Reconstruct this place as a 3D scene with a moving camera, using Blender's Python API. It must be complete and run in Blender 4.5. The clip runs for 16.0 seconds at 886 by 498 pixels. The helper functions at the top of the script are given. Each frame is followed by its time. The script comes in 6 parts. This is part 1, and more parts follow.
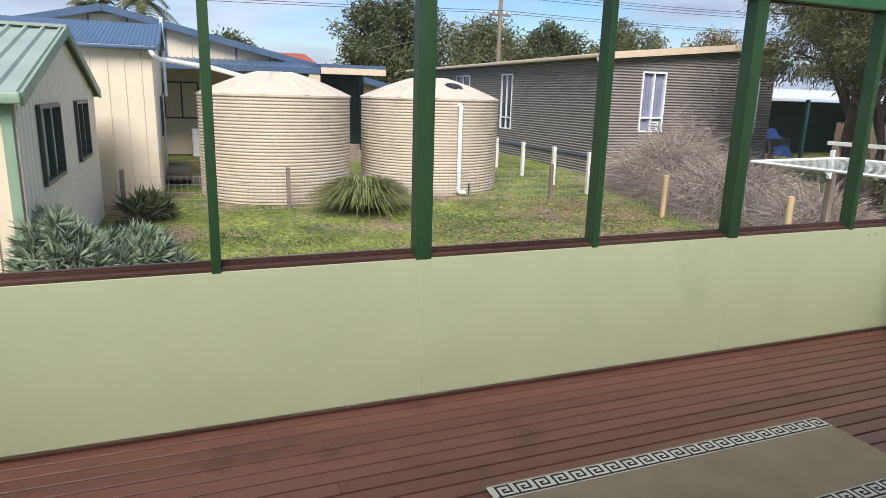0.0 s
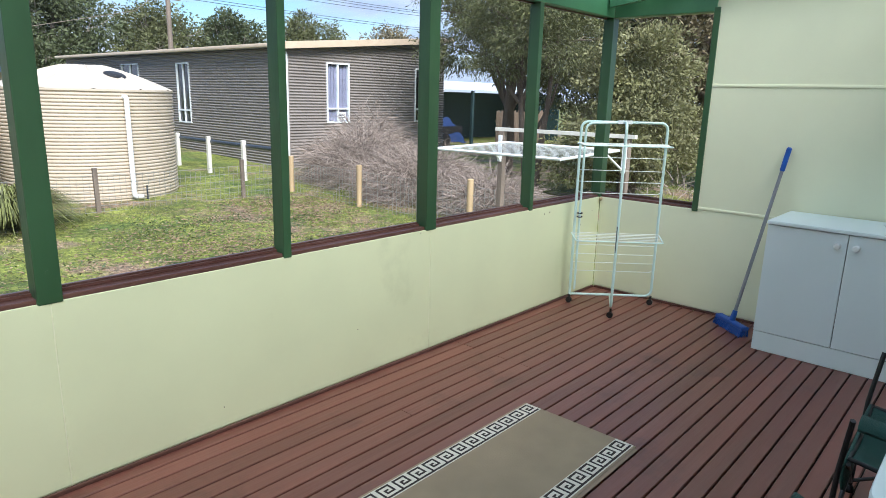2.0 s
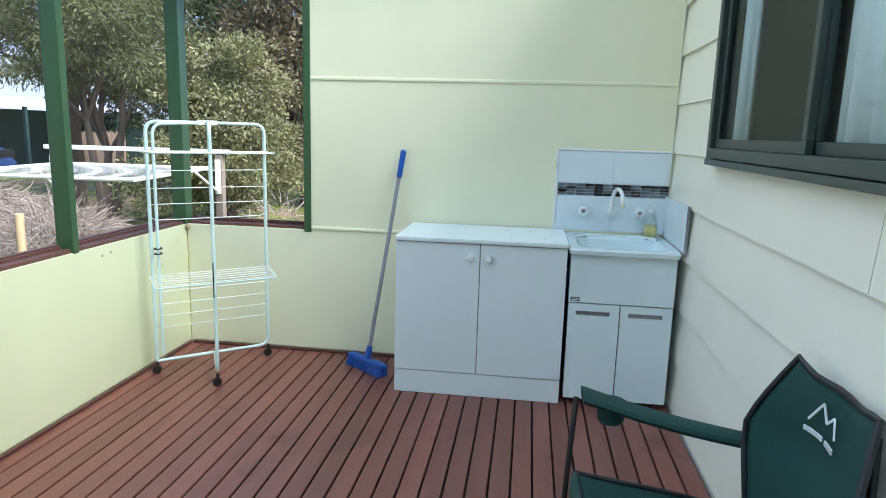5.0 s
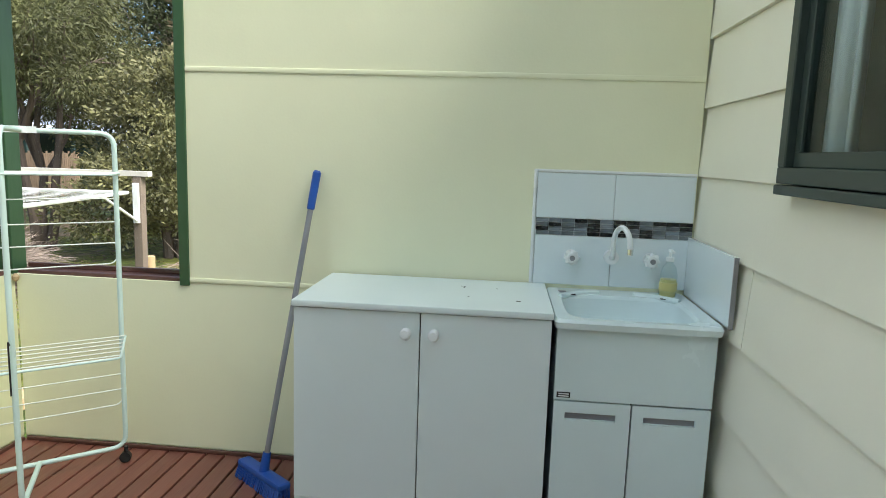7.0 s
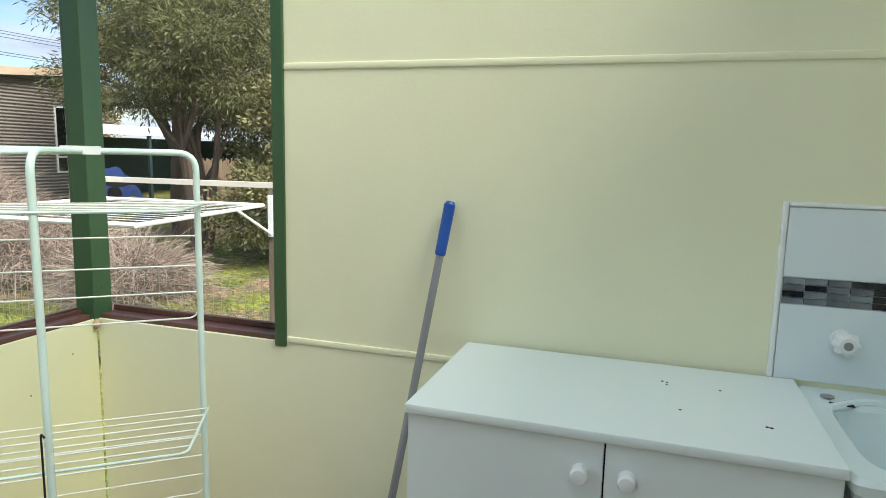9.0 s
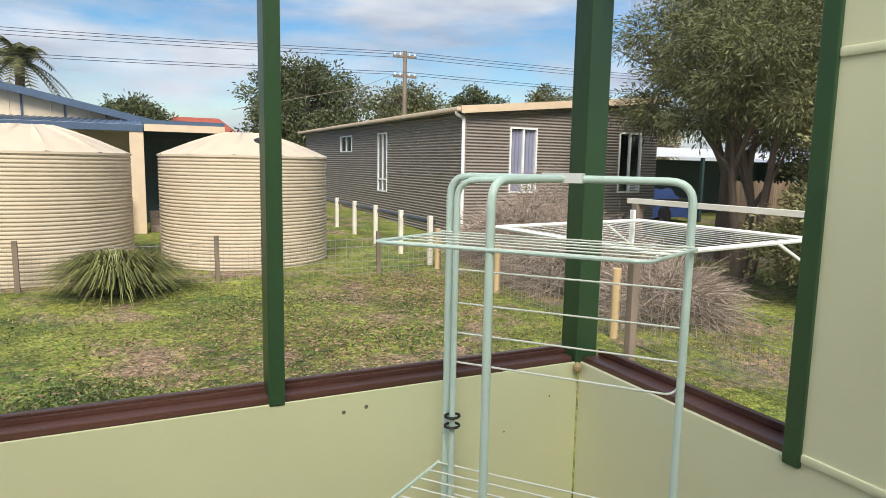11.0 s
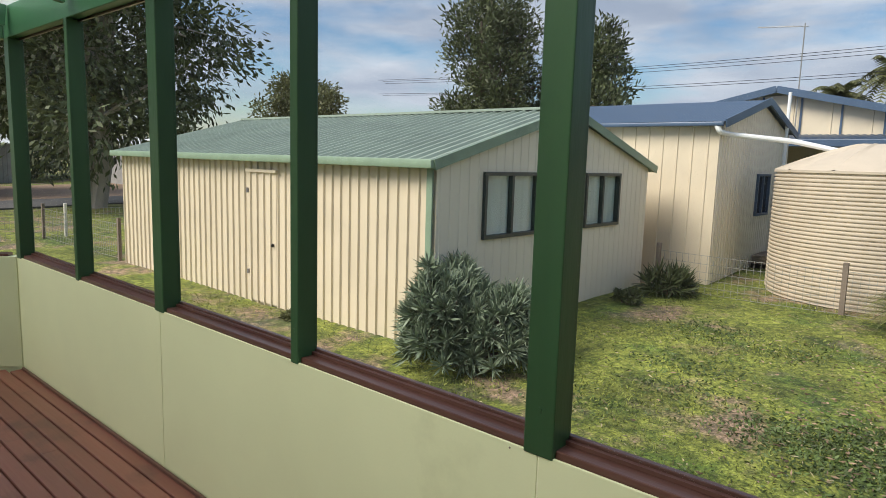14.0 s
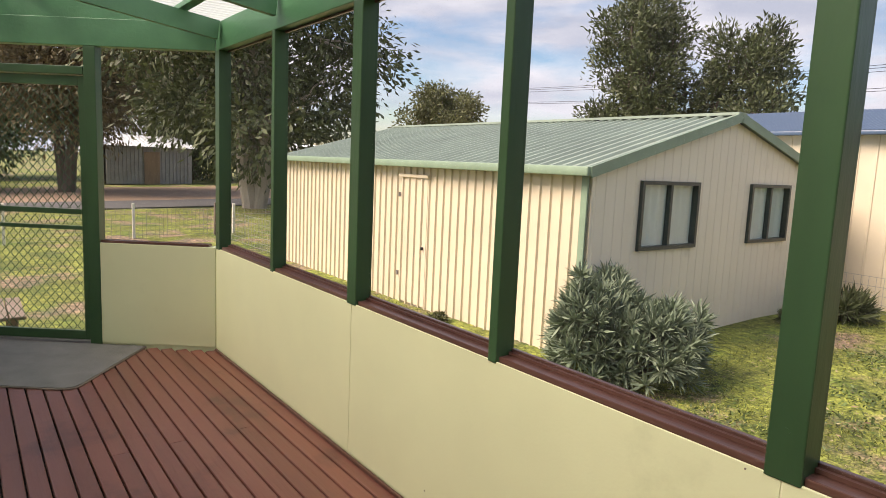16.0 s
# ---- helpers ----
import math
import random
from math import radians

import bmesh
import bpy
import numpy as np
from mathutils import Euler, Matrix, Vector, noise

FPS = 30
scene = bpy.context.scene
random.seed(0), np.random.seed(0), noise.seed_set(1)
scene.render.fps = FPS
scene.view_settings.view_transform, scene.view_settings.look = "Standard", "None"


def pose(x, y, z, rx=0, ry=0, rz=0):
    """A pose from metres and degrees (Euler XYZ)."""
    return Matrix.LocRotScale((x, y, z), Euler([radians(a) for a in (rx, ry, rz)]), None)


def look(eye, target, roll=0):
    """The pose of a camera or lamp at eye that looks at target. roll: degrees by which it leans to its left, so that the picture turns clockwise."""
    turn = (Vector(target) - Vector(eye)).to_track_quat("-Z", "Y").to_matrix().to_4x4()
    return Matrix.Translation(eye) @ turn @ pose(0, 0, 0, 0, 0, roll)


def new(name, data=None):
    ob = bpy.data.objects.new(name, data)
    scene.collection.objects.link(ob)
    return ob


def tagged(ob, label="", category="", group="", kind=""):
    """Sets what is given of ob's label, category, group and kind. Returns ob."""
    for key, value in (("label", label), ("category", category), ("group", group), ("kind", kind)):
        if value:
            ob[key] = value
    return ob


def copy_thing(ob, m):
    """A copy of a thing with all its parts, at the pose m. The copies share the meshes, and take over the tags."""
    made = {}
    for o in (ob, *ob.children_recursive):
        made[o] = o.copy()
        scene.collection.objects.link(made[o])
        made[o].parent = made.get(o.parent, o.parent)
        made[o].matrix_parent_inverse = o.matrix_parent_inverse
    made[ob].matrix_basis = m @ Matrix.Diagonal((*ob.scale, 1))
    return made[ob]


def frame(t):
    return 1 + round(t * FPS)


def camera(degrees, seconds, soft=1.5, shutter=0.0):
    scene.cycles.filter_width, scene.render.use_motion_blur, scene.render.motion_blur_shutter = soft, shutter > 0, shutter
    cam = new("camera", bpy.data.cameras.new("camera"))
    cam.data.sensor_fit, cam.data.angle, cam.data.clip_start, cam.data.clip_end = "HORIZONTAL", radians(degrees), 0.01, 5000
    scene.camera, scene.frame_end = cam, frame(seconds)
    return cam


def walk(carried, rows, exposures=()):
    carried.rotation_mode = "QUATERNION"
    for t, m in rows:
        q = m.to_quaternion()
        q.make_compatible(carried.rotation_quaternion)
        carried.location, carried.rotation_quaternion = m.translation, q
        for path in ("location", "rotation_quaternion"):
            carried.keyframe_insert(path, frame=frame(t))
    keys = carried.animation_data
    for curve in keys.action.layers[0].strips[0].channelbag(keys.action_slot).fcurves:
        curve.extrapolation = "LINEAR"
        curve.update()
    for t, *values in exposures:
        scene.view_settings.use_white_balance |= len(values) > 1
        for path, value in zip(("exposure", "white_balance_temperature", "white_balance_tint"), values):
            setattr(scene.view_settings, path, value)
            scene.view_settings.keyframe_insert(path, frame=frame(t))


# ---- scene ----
cam = camera(69.1, 16.0, 0.9)

PATH = [
    (0, (-5.423, -3.121, 1.65), (-4.703, -1.313, 1.189), 1.6),
    (0.5, (-5.35, -3.014, 1.652), (-4.419, -1.305, 1.189), 1.4),
    (1, (-5.225, -2.894, 1.616), (-4.097, -1.307, 1.157), 1.5),
    (1.5, (-5.12, -2.799, 1.627), (-3.83, -1.342, 1.167), 1.5),
    (2, (-5.044, -2.69, 1.618), (-3.592, -1.394, 1.158), 1.5),
    (2.5, (-4.978, -2.555, 1.585), (-3.327, -1.526, 1.121), 1.3),
    (3, (-4.861, -2.406, 1.571), (-3.093, -1.595, 1.109), 1.4),
    (3.5, (-4.636, -2.323, 1.569), (-2.819, -1.61, 1.131), 1.5),
    (4, (-4.45, -2.203, 1.543), (-2.568, -1.666, 1.128), 1.7),
    (4.5, (-4.208, -2.213, 1.492), (-2.279, -1.876, 1.088), 1.5),
    (4.7, (-4.101, -2.208, 1.474), (-2.161, -1.922, 1.081), 1.5),
    (7, (-2.74, -2.252, 1.416), (-0.769, -2.068, 1.129), 1.9),
    (7.5, (-2.507, -2.141, 1.447), (-0.534, -1.988, 1.153), 1.9),
    (8, (-2.272, -2.104, 1.462), (-0.304, -1.904, 1.169), 1.8),
    (10.5, (-1.53, -1.843, 1.493), (-0.29, -0.297, 1.222), 0.9),
    (11, (-1.399, -1.78, 1.495), (-0.539, 0.006, 1.233), 1.1),
    (11.5, (-1.338, -1.691, 1.505), (-0.868, 0.235, 1.238), 1.7),
    (12, (-1.295, -1.56, 1.502), (-1.096, 0.412, 1.232), 1.8),
    (12.5, (-1.274, -1.446, 1.51), (-1.347, 0.534, 1.239), 1.9),
    (13, (-1.26, -1.369, 1.524), (-1.79, 0.54, 1.251), 1.7),
    (13.5, (-1.275, -1.351, 1.541), (-2.305, 0.342, 1.27), 1.9),
    (14, (-1.299, -1.369, 1.558), (-2.606, 0.12, 1.287), 1.7),
    (14.5, (-1.319, -1.421, 1.568), (-2.716, -0.017, 1.295), 1.8),
    (15, (-1.363, -1.459, 1.555), (-2.806, -0.101, 1.28), 1.8),
    (15.5, (-1.415, -1.497, 1.548), (-2.927, -0.217, 1.272), 1.8),
    (16, (-1.483, -1.548, 1.521), (-3.068, -0.357, 1.261), 2.5),
]
walk(cam, [(t, look(eye, target, roll)) for t, eye, target, roll in PATH],
     [(0, 0.65, 6050, 14), (2, 1.0, 5700, 11), (3.5, 1.3, 5500, 12), (4.5, 1.5, 5500, 13), (7, 1.2, 6350, 10), (8.2, 1.2, 6450, 10),
      (10.5, 0.75, 6700, 11), (11.5, 0.5, 6700, 11), (12.5, 0.3, 6450, 11), (13.5, 0.35, 6250, 9), (14.5, 0.5, 6900, 13), (16, 0.88, 7350, 21)])

# ---- light ----
SUN_EL, SUN_AZ = radians(46), radians(202)   # sun behind the house, high thin cloud
world = bpy.data.worlds.new("world")
scene.world = world
world.use_nodes = True
wn, wl = world.node_tree.nodes, world.node_tree.links
wn.clear()
w_out = wn.new("ShaderNodeOutputWorld")
w_bg = wn.new("ShaderNodeBackground")
w_sky = wn.new("ShaderNodeTexSky")
w_sky.sky_type, w_sky.sun_disc = "NISHITA", False
w_sky.sun_elevation, w_sky.sun_rotation = SUN_EL, SUN_AZ
w_co = wn.new("ShaderNodeTexCoord")
w_map = wn.new("ShaderNodeMapping")
w_map.inputs["Scale"].default_value = (1.6, 1.6, 6.5)
w_noise = wn.new("ShaderNodeTexNoise")
w_noise.inputs["Scale"].default_value, w_noise.inputs["Detail"].default_value = 1.7, 7
w_noise.inputs["Roughness"].default_value = 0.55
w_ramp = wn.new("ShaderNodeValToRGB")
w_ramp.color_ramp.elements[0].position, w_ramp.color_ramp.elements[1].position = 0.37, 0.55
w_shade = wn.new("ShaderNodeTexNoise")
w_shade.inputs["Scale"].default_value, w_shade.inputs["Detail"].default_value = 2.6, 5
w_cloud = wn.new("ShaderNodeValToRGB")
w_cloud.color_ramp.elements[0].position, w_cloud.color_ramp.elements[1].position = 0.33, 0.66
w_cloud.color_ramp.elements[0].color = (3.0, 3.6, 4.6, 1)
w_cloud.color_ramp.elements[1].color = (5.6, 6.1, 6.8, 1)
w_mix = wn.new("ShaderNodeMix")
w_mix.data_type = "RGBA"
wl.new(w_co.outputs["Generated"], w_map.inputs["Vector"])
wl.new(w_map.outputs["Vector"], w_noise.inputs["Vector"])
wl.new(w_map.outputs["Vector"], w_shade.inputs["Vector"])
wl.new(w_noise.outputs["Fac"], w_ramp.inputs["Fac"])
wl.new(w_shade.outputs["Fac"], w_cloud.inputs["Fac"])
wl.new(w_ramp.outputs["Color"], w_mix.inputs["Factor"])
w_blue = wn.new("ShaderNodeHueSaturation")
w_blue.inputs["Saturation"].default_value, w_blue.inputs["Value"].default_value = 1.45, 1.0
wl.new(w_sky.outputs["Color"], w_blue.inputs["Color"])
wl.new(w_blue.outputs["Color"], w_mix.inputs[6])
wl.new(w_cloud.outputs["Color"], w_mix.inputs[7])
wl.new(w_mix.outputs[2], w_bg.inputs["Color"])
w_bg.inputs["Strength"].default_value = 0.1
wl.new(w_bg.outputs["Background"], w_out.inputs["Surface"])

sun = new("sun", bpy.data.lights.new("sun", "SUN"))
sun.data.energy, sun.data.angle, sun.data.color = 4.0, radians(32), (1.0, 0.93, 0.82)
sun_way = Vector((math.sin(SUN_AZ) * math.cos(SUN_EL), math.cos(SUN_AZ) * math.cos(SUN_EL), math.sin(SUN_EL)))
sun.matrix_world = look(sun_way * 60, (0, 0, 0))


# ---- materials ----
def mat(name, color, rough=0.6, var=0.12, scale=6.0, bump=0.15, bscale=60.0, metal=0.0, stretch=(1, 1, 1), stain=None, stain_at=(0.55, 0.7), stain_scale=1.5, rnd=0.0, island=0.0, spec=0.5, alpha_tr=0.0):
    m = bpy.data.materials.new(name)
    m.use_nodes = True
    n, l = m.node_tree.nodes, m.node_tree.links
    b = n["Principled BSDF"]
    b.inputs["Metallic"].default_value = metal
    b.inputs["Specular IOR Level"].default_value = spec
    co = n.new("ShaderNodeTexCoord")
    mp = n.new("ShaderNodeMapping")
    mp.inputs["Scale"].default_value = stretch
    l.new(co.outputs["Object"], mp.inputs["Vector"])
    big = n.new("ShaderNodeTexNoise")
    big.inputs["Scale"].default_value, big.inputs["Detail"].default_value = scale, 6
    l.new(mp.outputs["Vector"], big.inputs["Vector"])
    hsv = n.new("ShaderNodeHueSaturation")
    hsv.inputs["Color"].default_value = (*color, 1)
    val = n.new("ShaderNodeMapRange")
    val.inputs["To Min"].default_value, val.inputs["To Max"].default_value = 1 - var, 1 + var
    val.inputs["From Min"].default_value, val.inputs["From Max"].default_value = 0.3, 0.7
    l.new(big.outputs["Fac"], val.inputs["Value"])
    last = val.outputs["Result"]
    if rnd or island:
        src = n.new("ShaderNodeObjectInfo").outputs["Random"] if rnd else n.new("ShaderNodeNewGeometry").outputs["Random Per Island"]
        rr = n.new("ShaderNodeMapRange")
        a = rnd or island
        rr.inputs["To Min"].default_value, rr.inputs["To Max"].default_value = 1 - a, 1 + a
        l.new(src, rr.inputs["Value"])
        mu = n.new("ShaderNodeMath")
        mu.operation = "MULTIPLY"
        l.new(last, mu.inputs[0])
        l.new(rr.outputs["Result"], mu.inputs[1])
        last = mu.outputs["Value"]
    l.new(last, hsv.inputs["Value"])
    col = hsv.outputs["Color"]
    if stain:
        sn = n.new("ShaderNodeTexNoise")
        sn.inputs["Scale"].default_value, sn.inputs["Detail"].default_value, sn.inputs["Roughness"].default_value = stain_scale, 8, 0.65
        l.new(co.outputs["Object"], sn.inputs["Vector"])
        sr = n.new("ShaderNodeValToRGB")
        sr.color_ramp.elements[0].position, sr.color_ramp.elements[1].position = stain_at
        l.new(sn.outputs["Fac"], sr.inputs["Fac"])
        mx = n.new("ShaderNodeMix")
        mx.data_type = "RGBA"
        mx.inputs[7].default_value = (*stain, 1)
        l.new(sr.outputs["Color"], mx.inputs["Factor"])
        l.new(col, mx.inputs[6])
        col = mx.outputs[2]
    l.new(col, b.inputs["Base Color"])
    rg = n.new("ShaderNodeMapRange")
    rg.inputs["To Min"].default_value, rg.inputs["To Max"].default_value = max(0.02, rough - 0.08), min(1, rough + 0.08)
    l.new(big.outputs["Fac"], rg.inputs["Value"])
    l.new(rg.outputs["Result"], b.inputs["Roughness"])
    if bump:
        fine = n.new("ShaderNodeTexNoise")
        fine.inputs["Scale"].default_value, fine.inputs["Detail"].default_value = bscale, 4
        l.new(mp.outputs["Vector"], fine.inputs["Vector"])
        bp = n.new("ShaderNodeBump")
        bp.inputs["Strength"].default_value, bp.inputs["Distance"].default_value = bump, 0.01
        l.new(fine.outputs["Fac"], bp.inputs["Height"])
        l.new(bp.outputs["Normal"], b.inputs["Normal"])
    if alpha_tr:
        tr = n.new("ShaderNodeBsdfTranslucent")
        l.new(col, tr.inputs["Color"])
        ms = n.new("ShaderNodeMixShader")
        ms.inputs["Fac"].default_value = alpha_tr
        l.new(b.outputs["BSDF"], ms.inputs[1])
        l.new(tr.outputs["BSDF"], ms.inputs[2])
        l.new(ms.outputs["Shader"], n["Material Output"].inputs["Surface"])
    return m


def see_through(name, color, clear, rough=0.5, translucent=False):
    """A sheet of which the share `clear` lets the view through."""
    m = bpy.data.materials.new(name)
    m.use_nodes = True
    n, l = m.node_tree.nodes, m.node_tree.links
    b = n["Principled BSDF"]
    b.inputs["Base Color"].default_value, b.inputs["Roughness"].default_value = (*color, 1), rough
    t = n.new("ShaderNodeBsdfTransparent")
    ms = n.new("ShaderNodeMixShader")
    ms.inputs["Fac"].default_value = clear
    body = b.outputs["BSDF"]
    if translucent:
        tl = n.new("ShaderNodeBsdfTranslucent")
        tl.inputs["Color"].default_value = (*color, 1)
        mb = n.new("ShaderNodeMixShader")
        mb.inputs["Fac"].default_value = 0.95
        l.new(b.outputs["BSDF"], mb.inputs[1])
        l.new(tl.outputs["BSDF"], mb.inputs[2])
        body = mb.outputs["Shader"]
        t.inputs["Color"].default_value = (*color, 1)
    l.new(body, ms.inputs[1])
    l.new(t.outputs["BSDF"], ms.inputs[2])
    l.new(ms.outputs["Shader"], n["Material Output"].inputs["Surface"])
    return m


def glass_mat(name, tint=(0.9, 0.95, 0.95)):
    m = bpy.data.materials.new(name)
    m.use_nodes = True
    n, l = m.node_tree.nodes, m.node_tree.links
    n.remove(n["Principled BSDF"])
    t = n.new("ShaderNodeBsdfTransparent")
    t.inputs["Color"].default_value = (*tint, 1)
    g = n.new("ShaderNodeBsdfGlossy")
    g.inputs["Roughness"].default_value = 0.03
    ms = n.new("ShaderNodeMixShader")
    ms.inputs["Fac"].default_value = 0.07
    l.new(t.outputs["BSDF"], ms.inputs[1])
    l.new(g.outputs["BSDF"], ms.inputs[2])
    l.new(ms.outputs["Shader"], n["Material Output"].inputs["Surface"])
    return m


M_PANEL = mat("cream_sheet_paint", (0.72, 0.74, 0.48), 0.55, 0.035, 2.0, 0.05, 90, stain=(0.52, 0.54, 0.33), stain_at=(0.62, 0.85), stain_scale=1.1)
M_WALL = mat("cream_wall_paint", (0.80, 0.80, 0.58), 0.5, 0.03, 2.0, 0.05, 80)
M_BOARD = mat("ivory_weatherboard_paint", (0.82, 0.80, 0.67), 0.5, 0.03, 2.0, 0.05, 70)
M_GREEN = mat("green_gloss_paint", (0.035, 0.088, 0.037), 0.38, 0.22, 3.0, 0.12, 40, stretch=(1, 1, 0.25), stain=(0.02, 0.06, 0.03), stain_at=(0.6, 0.8))
M_GREENB = mat("green_beam_paint", (0.07, 0.20, 0.10), 0.4, 0.18, 3.0, 0.12, 40, stretch=(0.3, 1, 1))
M_SILL = mat("brown_sill_paint", (0.105, 0.047, 0.037), 0.32, 0.25, 5.0, 0.15, 50, stretch=(0.2, 1, 1), stain=(0.09, 0.038, 0.032))
M_DECK = mat("red_brown_deck_stain", (0.19, 0.07, 0.05), 0.40, 0.16, 4.0, 0.25, 30, stretch=(0.12, 1.6, 1), stain=(0.085, 0.033, 0.025), stain_at=(0.55, 0.75), stain_scale=2.2, rnd=0.16)
M_UNDER = mat("dark_underside", (0.02, 0.012, 0.01), 0.9)
M_CUP = mat("white_laminate", (0.76, 0.84, 0.84), 0.35, 0.02, 2, 0.02, 60)
M_TUB = mat("white_tub_plastic", (0.72, 0.83, 0.84), 0.25, 0.03, 3, 0.02, 60)
M_TILE = mat("white_glazed_tile", (0.72, 0.80, 0.83), 0.12, 0.02, 2, 0.0)
M_WHITE = mat("white_plastic", (0.80, 0.83, 0.83), 0.3, 0.03, 5, 0.03, 60)
M_CHROME = mat("chrome", (0.7, 0.7, 0.7), 0.12, 0.02, 5, 0.0, metal=1.0)
M_BLACKT = mat("black_mosaic", (0.012, 0.013, 0.016), 0.1, 0.2, 9, 0)
M_GREYT = mat("grey_mosaic", (0.16, 0.18, 0.20), 0.12, 0.25, 9, 0, rnd=0.35)
M_BLACK = mat("black_plastic", (0.012, 0.012, 0.013), 0.5, 0.2, 8, 0.05)
# near-black: painted shade in gaps and rooms, also print and specks
M_GAP = mat("gap_shade_and_dark_marks", (0.01, 0.01, 0.01), 0.9, 0.1, 5, 0)
M_RACK = mat("mint_powder_coat", (0.60, 0.76, 0.72), 0.3, 0.05, 8, 0.02)
M_WIRE = mat("white_coated_wire", (0.78, 0.82, 0.76), 0.35, 0.05, 9, 0)
M_BLUE = mat("blue_plastic", (0.012, 0.075, 0.36), 0.35, 0.1, 8, 0.05)
M_POLE = mat("grey_metal_tube", (0.28, 0.28, 0.30), 0.35, 0.08, 9, 0.02, metal=0.4)
M_CANVAS = mat("dark_green_canvas", (0.006, 0.052, 0.042), 0.7, 0.18, 7, 0.5, 350)
M_MATB = mat("beige_woven_mat", (0.36, 0.27, 0.17), 0.85, 0.10, 5, 0.6, 400, stain=(0.27, 0.20, 0.13), stain_at=(0.55, 0.8))
M_MATW = mat("cream_mat_border", (0.72, 0.67, 0.56), 0.85, 0.08, 8, 0.4, 400)
M_MATD = mat("dark_mat_pattern", (0.035, 0.024, 0.018), 0.9, 0.1, 8, 0.3, 300)
M_RUBBER = mat("grey_rubber_mat", (0.19, 0.185, 0.175), 0.85, 0.15, 6, 0.6, 300)
M_SCREEN = see_through("insect_screen", (0.05, 0.05, 0.055), 0.9)
M_ROOF = see_through("green_polycarbonate", (0.95, 0.99, 0.96), 0.54, 0.3, translucent=True)
M_GLASS = glass_mat("window_glass")
M_TANK = mat("beige_tank_plastic", (0.55, 0.475, 0.37), 0.5, 0.05, 2.5, 0.05, 50, stain=(0.46, 0.385, 0.285), stain_at=(0.55, 0.85))
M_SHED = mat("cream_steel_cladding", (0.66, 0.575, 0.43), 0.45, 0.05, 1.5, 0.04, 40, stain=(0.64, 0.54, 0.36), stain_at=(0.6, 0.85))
# Gable copy of M_SHED: paler and cooler to carry that side's light; streaks are stain
M_SHEDG = mat("gable_light_steel_cladding", (0.80, 0.73, 0.60), 0.5, 0.05, 1.5, 0.04, 40, stain=(0.42, 0.37, 0.29), stain_at=(0.62, 0.85), stretch=(1, 1, 0.3))
M_SROOF = mat("pale_green_roof_steel", (0.27, 0.335, 0.28), 0.45, 0.12, 1.5, 0.05, 30, stain=(0.20, 0.22, 0.16), stain_at=(0.6, 0.8))
M_SGREEN = mat("sage_green_trim", (0.22, 0.31, 0.22), 0.45, 0.1, 4, 0.03)
M_BROOF = mat("blue_roof_steel", (0.062, 0.105, 0.175), 0.35, 0.08, 2, 0.04, 30)
M_GREYW = mat("grey_corrugated_cladding", (0.25, 0.225, 0.205), 0.5, 0.08, 1.2, 0.03, 30)
M_CREAMT = mat("cream_fascia_paint", (0.62, 0.50, 0.36), 0.5, 0.06, 4, 0.03)
M_WIN = mat("dark_window_frame", (0.03, 0.045, 0.04), 0.4, 0.1, 6, 0)
M_DARKG = mat("dark_glazing", (0.03, 0.035, 0.045), 0.06, 0.15, 2, 0)
M_CURT = mat("grey_curtain", (0.74, 0.74, 0.70), 0.8, 0.08, 3, 0.2, 60, stretch=(1, 1, 0.1))
M_SHEER = mat("white_sheer_curtain", (0.86, 0.88, 0.90), 0.8, 0.05, 3, 0.2, 60, stretch=(1, 1, 0.1))
M_LILAC = mat("lilac_curtain", (0.42, 0.36, 0.50), 0.8, 0.08, 3, 0.2, 60)
M_POST = mat("weathered_grey_timber", (0.20, 0.16, 0.125), 0.85, 0.3, 5, 0.7, 25, stretch=(1, 1, 0.15), stain=(0.11, 0.09, 0.075))
M_PINE = mat("treated_pine", (0.46, 0.34, 0.19), 0.75, 0.2, 5, 0.4, 25, stretch=(1, 1, 0.15))
M_WPOST = mat("white_painted_timber", (0.66, 0.64, 0.57), 0.6, 0.1, 5, 0.2)
M_GALV = mat("galvanised_wire", (0.36, 0.36, 0.34), 0.45, 0.15, 8, 0, metal=0.5)
M_PIPE = mat("dark_pipe_rail", (0.035, 0.045, 0.06), 0.4, 0.1, 6, 0)
M_BARK = mat("grey_brown_bark", (0.12, 0.095, 0.075), 0.9, 0.3, 4, 0.8, 15, stretch=(1, 1, 0.3))
M_BARKW = mat("pale_gum_bark", (0.36, 0.32, 0.27), 0.8, 0.25, 3, 0.4, 15, stretch=(1, 1, 0.3))
M_LEAF = mat("olive_green_leaves", (0.125, 0.135, 0.055), 0.6, 0.3, 1.2, 0, island=0.45, alpha_tr=0.25)
M_LEAFD = mat("dark_green_leaves", (0.085, 0.105, 0.045), 0.6, 0.3, 1.0, 0, island=0.45, alpha_tr=0.2)
M_LEAFB = mat("brown_green_leaves", (0.19, 0.16, 0.09), 0.65, 0.3, 1.0, 0, island=0.45, alpha_tr=0.2)
M_LEAFY = mat("yellow_green_leaves", (0.20, 0.20, 0.09), 0.6, 0.3, 1.4, 0, island=0.4, alpha_tr=0.25)
M_SILVER = mat("silver_green_leaves", (0.17, 0.22, 0.145), 0.6, 0.15, 3, 0, island=0.35, alpha_tr=0.1)
M_TUSS = mat("tussock_blades", (0.15, 0.165, 0.05), 0.5, 0.2, 3, 0, island=0.75, alpha_tr=0.15)
M_TWIG = mat("dry_grey_twigs", (0.30, 0.245, 0.205), 0.9, 0.2, 3, 0, island=0.4)
